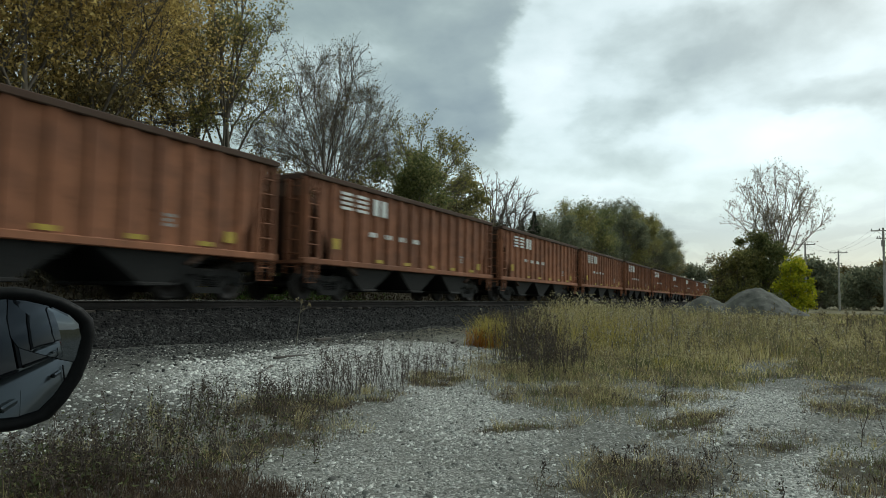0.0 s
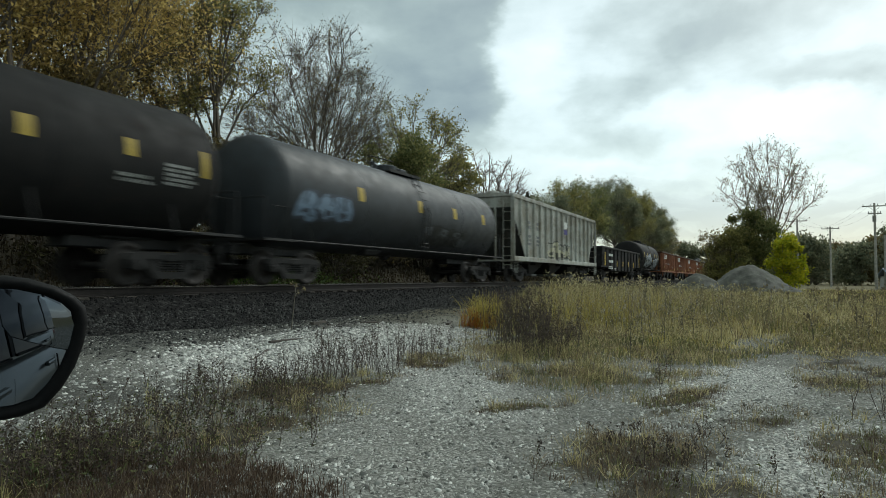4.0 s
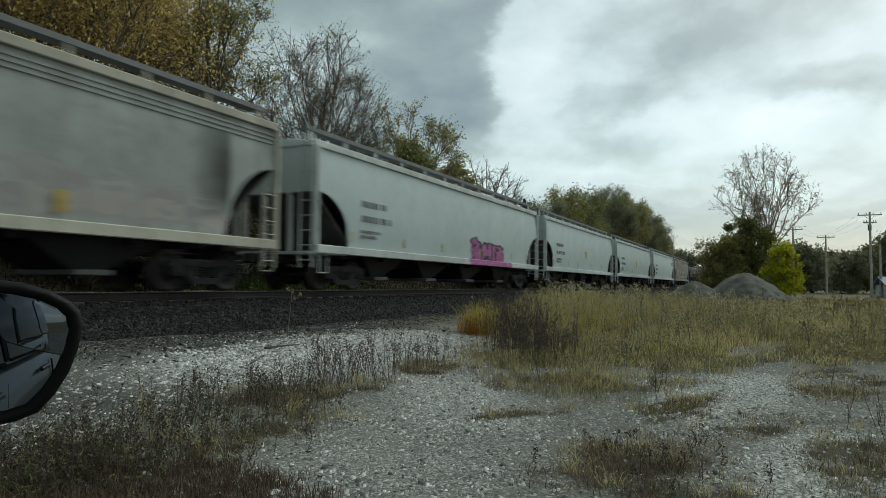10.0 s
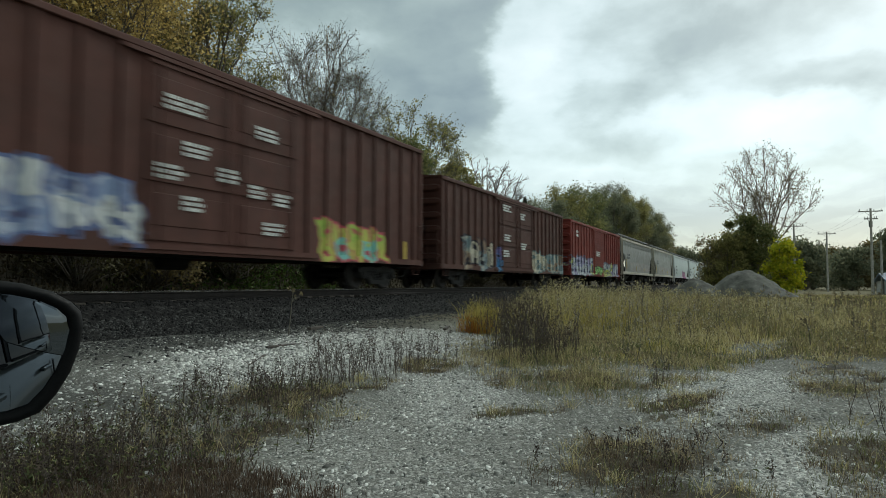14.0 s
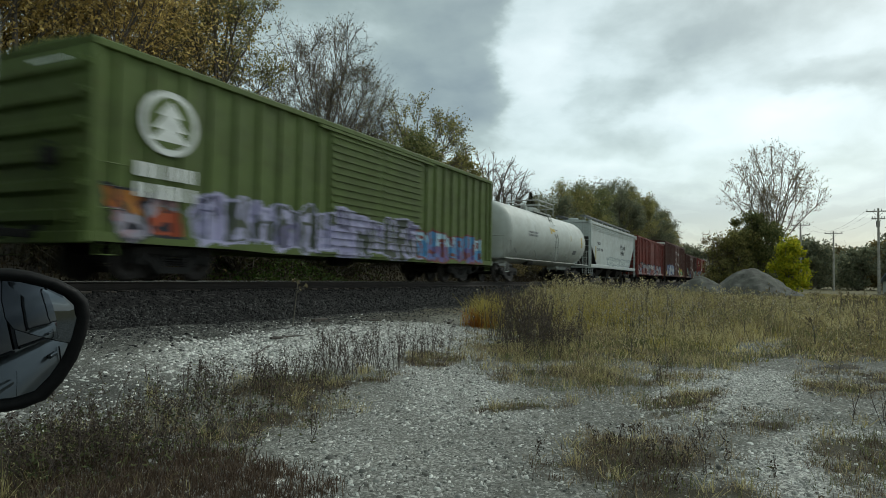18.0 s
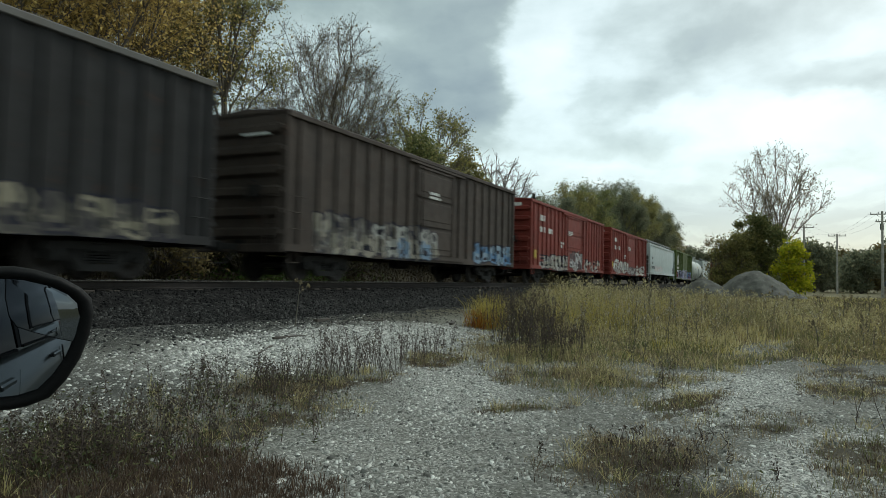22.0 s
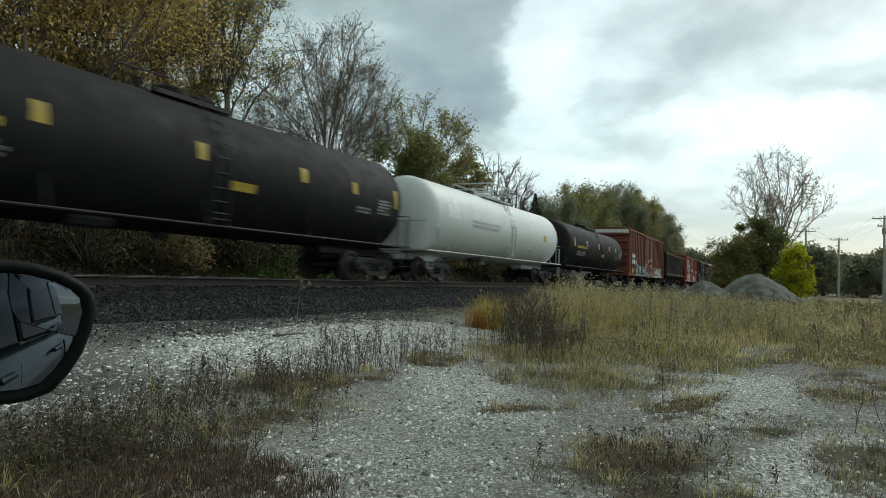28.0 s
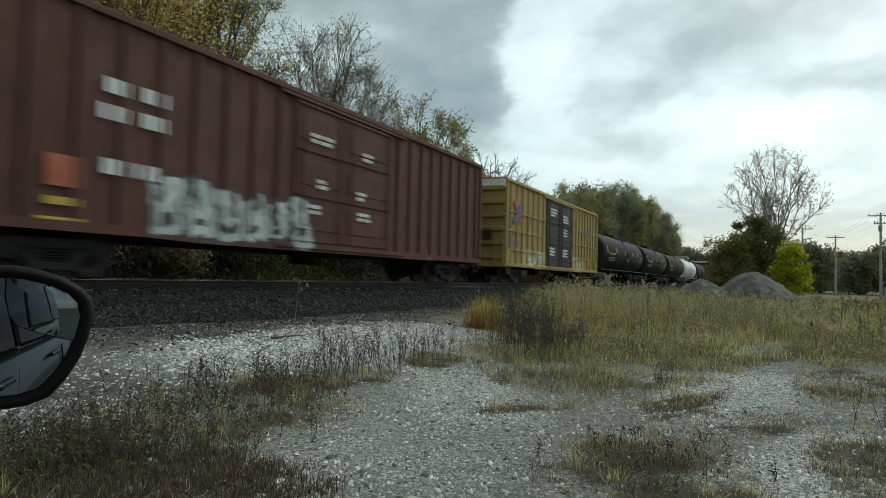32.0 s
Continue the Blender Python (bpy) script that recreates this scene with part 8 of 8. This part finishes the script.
    for k, (x, z, w) in enumerate(((-1.4, 3.7, 1.0), (1.1, 3.6, 0.7), (-1.1, 2.5, 0.5), (0.8, 2.4, 0.5), (-1.4, 1.8, 0.7), (0.9, 1.8, 0.8))):
        text_block(c, SIDE + 0.03, x, z, w, 0.3, 2, WHITE, seed=220 + k)
    marks(c, SIDE - 0.02, [(-8.45, -7.8, 1.6, 2.15, plain("orange_placard", (0.32, 0.07, 0.025), 0.6)), (-8.45, -7.8, 1.28, 1.42, YELLOW), (-8.55, -7.7, 0.95, 1.07, YELLOW)], "reflector")


mixed_train()

# ---- the parked car beside the camera, with its door mirror ----


def make_car():
    coat, nt, b = material("grey_metallic_car_paint")
    co = nd(nt, "TexCoord").outputs["Object"]
    nt.links.new(mixc(nt, noise_tex(nt, co, 2.0, 4), (0.10, 0.115, 0.115), (0.14, 0.155, 0.15)), b.inputs["Base Color"])
    b.inputs["Metallic"].default_value, b.inputs["Roughness"].default_value = 0.6, 0.32
    b.inputs["Coat Weight"].default_value = 0.8
    b.inputs["Coat Roughness"].default_value = 0.04
    glass, nt, b = material("tinted_window_glass")
    b.inputs["Base Color"].default_value = (0.008, 0.010, 0.018, 1)
    b.inputs["Roughness"].default_value = 0.02
    b.inputs["Transmission Weight"].default_value = 0.25
    b.inputs["Specular IOR Level"].default_value = 0.35
    black = plain("black_mirror_plastic", (0.005, 0.005, 0.0055), 0.62, 0, 0.25, 6.0, 0.05, 200.0)
    black.node_tree.nodes["Principled BSDF"].inputs["Specular IOR Level"].default_value = 0.15
    rubber = plain("tyre_rubber", (0.018, 0.018, 0.018), 0.85, 0, 0.2, 6.0)
    alloy = plain("alloy_rim", (0.42, 0.43, 0.44), 0.35, 0.8, 0.15)
    chrome, nt, b = material("mirror_silvering")
    co = nd(nt, "TexCoord").outputs["Object"]
    nt.links.new(mixc(nt, noise_tex(nt, co, 60.0, 3), (0.15, 0.17, 0.20), (0.175, 0.195, 0.225)), b.inputs["Base Color"])
    b.inputs["Metallic"].default_value = 1.0
    nt.links.new(ramp(nt, noise_tex(nt, co, 25.0, 4), (0.4, 0.01), (0.8, 0.05)), b.inputs["Roughness"])
    # the car's own space: x forward, y to its right side, z up; its right flank just inside the camera
    car = thing("parked_car", "grey metallic estate car parked facing the track", "car")
    car.matrix_basis = Matrix(((0.208, 0.978, 0, 0), (0.978, -0.208, 0, 0), (0, 0, 1, 0), (0, 0, 0, 1)))
    flank, wide = -0.06, 1.78
    mid = flank - wide / 2

    def ring(x, zs, half):
        """Closed section across the car from (half width, height) pairs."""
        left = [(x, mid + h, z) for h, z in zip(half, zs)]
        return left + [(x, mid - h, z) for h, z in zip(half[::-1], zs[::-1])]
    lower = [(2.05, (0.28, 0.45, 0.60, 0.68), (0.60, 0.70, 0.66, 0.3)), (1.75, (0.22, 0.45, 0.68, 0.76), (0.78, 0.84, 0.80, 0.4)), (0.75, (0.20, 0.50, 0.88, 0.96), (0.83, 0.885, 0.86, 0.5)),
             (-0.5, (0.20, 0.50, 0.90, 0.98), (0.84, 0.89, 0.87, 0.5)), (-1.9, (0.22, 0.52, 0.92, 1.0), (0.83, 0.885, 0.85, 0.5)), (-2.5, (0.26, 0.55, 0.93, 1.02), (0.76, 0.83, 0.78, 0.4)), (-2.85, (0.35, 0.6, 0.88, 0.98), (0.62, 0.70, 0.66, 0.3))]
    part("body", Shape().loft([ring(*r) for r in lower]), coat, car, smooth=True)
    cabin = [(1.0, (0.92, 0.93), (0.76, 0.3)), (0.30, (0.94, 1.58), (0.845, 0.66)), (-0.4, (0.95, 1.68), (0.855, 0.70)), (-1.5, (0.96, 1.66), (0.85, 0.68)), (-2.45, (0.98, 1.50), (0.78, 0.60)), (-2.7, (0.98, 1.02), (0.70, 0.5))]
    part("roof", Shape().loft([ring(*r) for r in cabin]), coat, car, smooth=False)

    def pane(name, x0, x1, x2, x3, z0, z1):
        """A side window: bottom edge x0 to x1, top edge x3 to x2, on both flanks."""
        for k in (1, -1):
            h0, h1 = 0.862, 0.735
            s = Shape().add([(x0, mid + k * h0, z0), (x1, mid + k * h0, z0), (x2, mid + k * h1, z1), (x3, mid + k * h1, z1), (x0, mid + k * (h0 - 0.01), z0), (x1, mid + k * (h0 - 0.01), z0), (x2, mid + k * (h1 - 0.01), z1), (x3, mid + k * (h1 - 0.01), z1)],
                            [(0, 1, 2, 3), (7, 6, 5, 4), (0, 4, 5, 1), (1, 5, 6, 2), (2, 6, 7, 3), (3, 7, 4, 0)])
            w = part(name, s, glass, car)
            part("window_trim", Shape().box(min(x0, x1), max(x0, x1), *sorted((mid + k * 0.850, mid + k * 0.872)), z0 - 0.014, z0 - 0.003), black, w)
    pane("front_door_window", 0.72, -0.42, -0.38, 0.24, 0.97, 1.55)
    pane("rear_door_window", -0.50, -1.38, -1.30, -0.46, 0.98, 1.56)
    pane("quarter_window", -1.46, -2.15, -1.95, -1.38, 0.99, 1.52)
    for k in (1, -1):
        for x in (-0.46, -1.42):
            part("pillar", Shape().loft([[(x - 0.022, mid + k * 0.866, 0.97), (x + 0.022, mid + k * 0.866, 0.97), (x + 0.022, mid + k * 0.845, 0.97), (x - 0.022, mid + k * 0.845, 0.97)], [(x + 0.02, mid + k * 0.739, 1.56), (x + 0.06, mid + k * 0.739, 1.56), (x + 0.06, mid + k * 0.70, 1.56), (x + 0.02, mid + k * 0.70, 1.56)]]), black, car)
        for x in (-0.22, -1.2):
            part("door_handle", Shape().box(x - 0.1, x + 0.1, *sorted((mid + k * 0.87, mid + k * 0.905)), 0.82, 0.85, 0.008), coat, car)
        for x in (0.80, -0.46, -1.55):
            part("door_gap", Shape().tube([(x, mid + k * 0.852, 0.28), (x, mid + k * 0.885, 0.48), (x, mid + k * 0.880, 0.62), (x, mid + k * 0.868, 0.86)], 0.005, 6), black, car)
        part("rocker_strip", Shape().box(-1.6, 1.0, *sorted((mid + k * 0.83, mid + k * 0.895)), 0.20, 0.30, 0.01), black, car)
        part("headlight", Shape().box(1.72, 1.98, *sorted((mid + k * 0.45, mid + k * 0.76)), 0.58, 0.70, 0.03), alloy, car)
        part("tail_light", Shape().box(-2.8, -2.55, *sorted((mid + k * 0.5, mid + k * 0.77)), 0.78, 0.92, 0.03), plain("red_lamp_lens", (0.25, 0.01, 0.01), 0.2), car)
        for x in (1.35, -1.75):
            y = mid + k * 0.80
            wh = part("wheel", Shape().tube([(x, y - 0.10, 0.32), (x, y - 0.085, 0.32), (x, y + 0.085, 0.32), (x, y + 0.10, 0.32)], [0.28, 0.32, 0.32, 0.28], 24), rubber, car)
            part("rim", Shape().tube([(x, y - 0.101, 0.32), (x, y + 0.101, 0.32)], 0.20, 12), alloy, wh)
    # door mirror: u runs outwards along the glass, w upwards
    edge, u, back = Vector((0.483, 0.6663, EYE)), Vector((0.8829, -0.4695, 0)), Vector((0.4695, 0.8829, 0))
    rim = [(-0.235, -0.022), (-0.16, -0.004), (-0.0767, 0.0012), (-0.057, -0.0018), (-0.0313, -0.0102), (-0.0126, -0.0213), (-0.0025, -0.0325), (0.0006, -0.0492), (-0.0031, -0.0734), (-0.0105, -0.0971), (-0.0231, -0.1199), (-0.038, -0.1377), (-0.0577, -0.1452), (-0.0722, -0.1473), (-0.15, -0.150), (-0.225, -0.142), (-0.25, -0.09)]
    cu, cw = -0.12, -0.075
    inv = car.matrix_basis.inverted()

    def ringm(f, d, inset=0.0):
        out = []
        for a, w in rim:
            da, dw = a - cu, w - cw
            n = math.hypot(da, dw)
            q = max(0.0, 1 - inset / n) * f
            out.append(tuple(inv @ (edge + u * (cu + da * q) + back * d + Vector((0, 0, cw + dw * q)))))
        return out
    shell = Shape().loft([ringm(1, 0.03, 0.0165), ringm(1, -0.002, 0.0145), ringm(1, -0.007, 0.008), ringm(1, -0.003, 0.002), ringm(1, 0.01), ringm(1.0, 0.035), ringm(0.93, 0.07), ringm(0.72, 0.10), ringm(0.3, 0.115)])
    mir = part("door_mirror", shell, black, car, "black plastic door mirror with convex glass", smooth=True)
    rc = 1.15
    grid = []
    for i in range(13):
        f, row = i / 12, []
        for a, w in rim:
            da, dw = a - cu, w - cw
            n = math.hypot(da, dw)
            q = max(0.0, 1 - 0.0155 / n) * f
            x, z = da * q, dw * q
            row.append(tuple(inv @ (edge + u * (cu + x) + back * (0.006 - 0.075 * x + (x * x + z * z) / (2 * rc)) + Vector((0, 0, cw + z)))))
        grid.append(row + row[:1])
    part("mirror_glass", Shape().sheet(grid[::-1]), chrome, mir, "convex mirror glass", smooth=True)
    # the edge of the small wide-angle field in the glass's outer corner
    line = [(-0.0824, -0.012), (-0.082, -0.0321), (-0.0781, -0.0506), (-0.0712, -0.0612), (-0.056, -0.0672), (-0.0325, -0.0749), (-0.016, -0.0790)]
    part("spotter_edge", Shape().tube([tuple(inv @ (edge + u * a + back * (0.005 - 0.075 * (a - cu) + ((a - cu) ** 2 + (w - cw) ** 2) / (2 * rc)) + Vector((0, 0, w)))) for a, w in line], 0.0009, 6), black, mir, "thin dark edge of the wide-angle field")
    loop = line + [(-0.010, -0.074), (-0.014, -0.052), (-0.018, -0.040), (-0.026, -0.031), (-0.042, -0.022), (-0.062, -0.0155)]
    sa, sw = -0.046, -0.044
    dc = 0.005 - 0.075 * (sa - cu) + ((sa - cu) ** 2 + (sw - cw) ** 2) / (2 * rc)
    grid = []
    for i in range(9):
        row = []
        for a, w in loop:
            x, z = (a - sa) * i / 8, (w - sw) * i / 8
            slope = (-0.075 + (sa - cu) / rc) * x + ((sw - cw) / rc) * z
            row.append(tuple(inv @ (edge + u * (sa + x) + back * (dc - 0.0028 + slope + (x * x + z * z) / (2 * 0.42)) + Vector((0, 0, sw + z)))))
        grid.append(row + row[:1])
    part("spotter_glass", Shape().sheet(grid[::-1]), chrome, mir, "small wide-angle field of the mirror glass", smooth=True)
    foot = inv @ (edge + u * -0.24 + back * 0.05 + Vector((0, 0, -0.09)))
    part("mirror_arm", Shape().tube([tuple(foot), (foot.x - 0.02, flank - 0.02, foot.z - 0.03)], [0.03, 0.045], 10), black, mir)


make_car()


# ---- what moves ----


def motions():
    for car, mid in CARS:
        walk(car, [(t, pose(mid + SPEED * t, TRACK, RAIL)) for t in (0.0, 8.0, 16.0, 24.0, 32.0)])


motions()
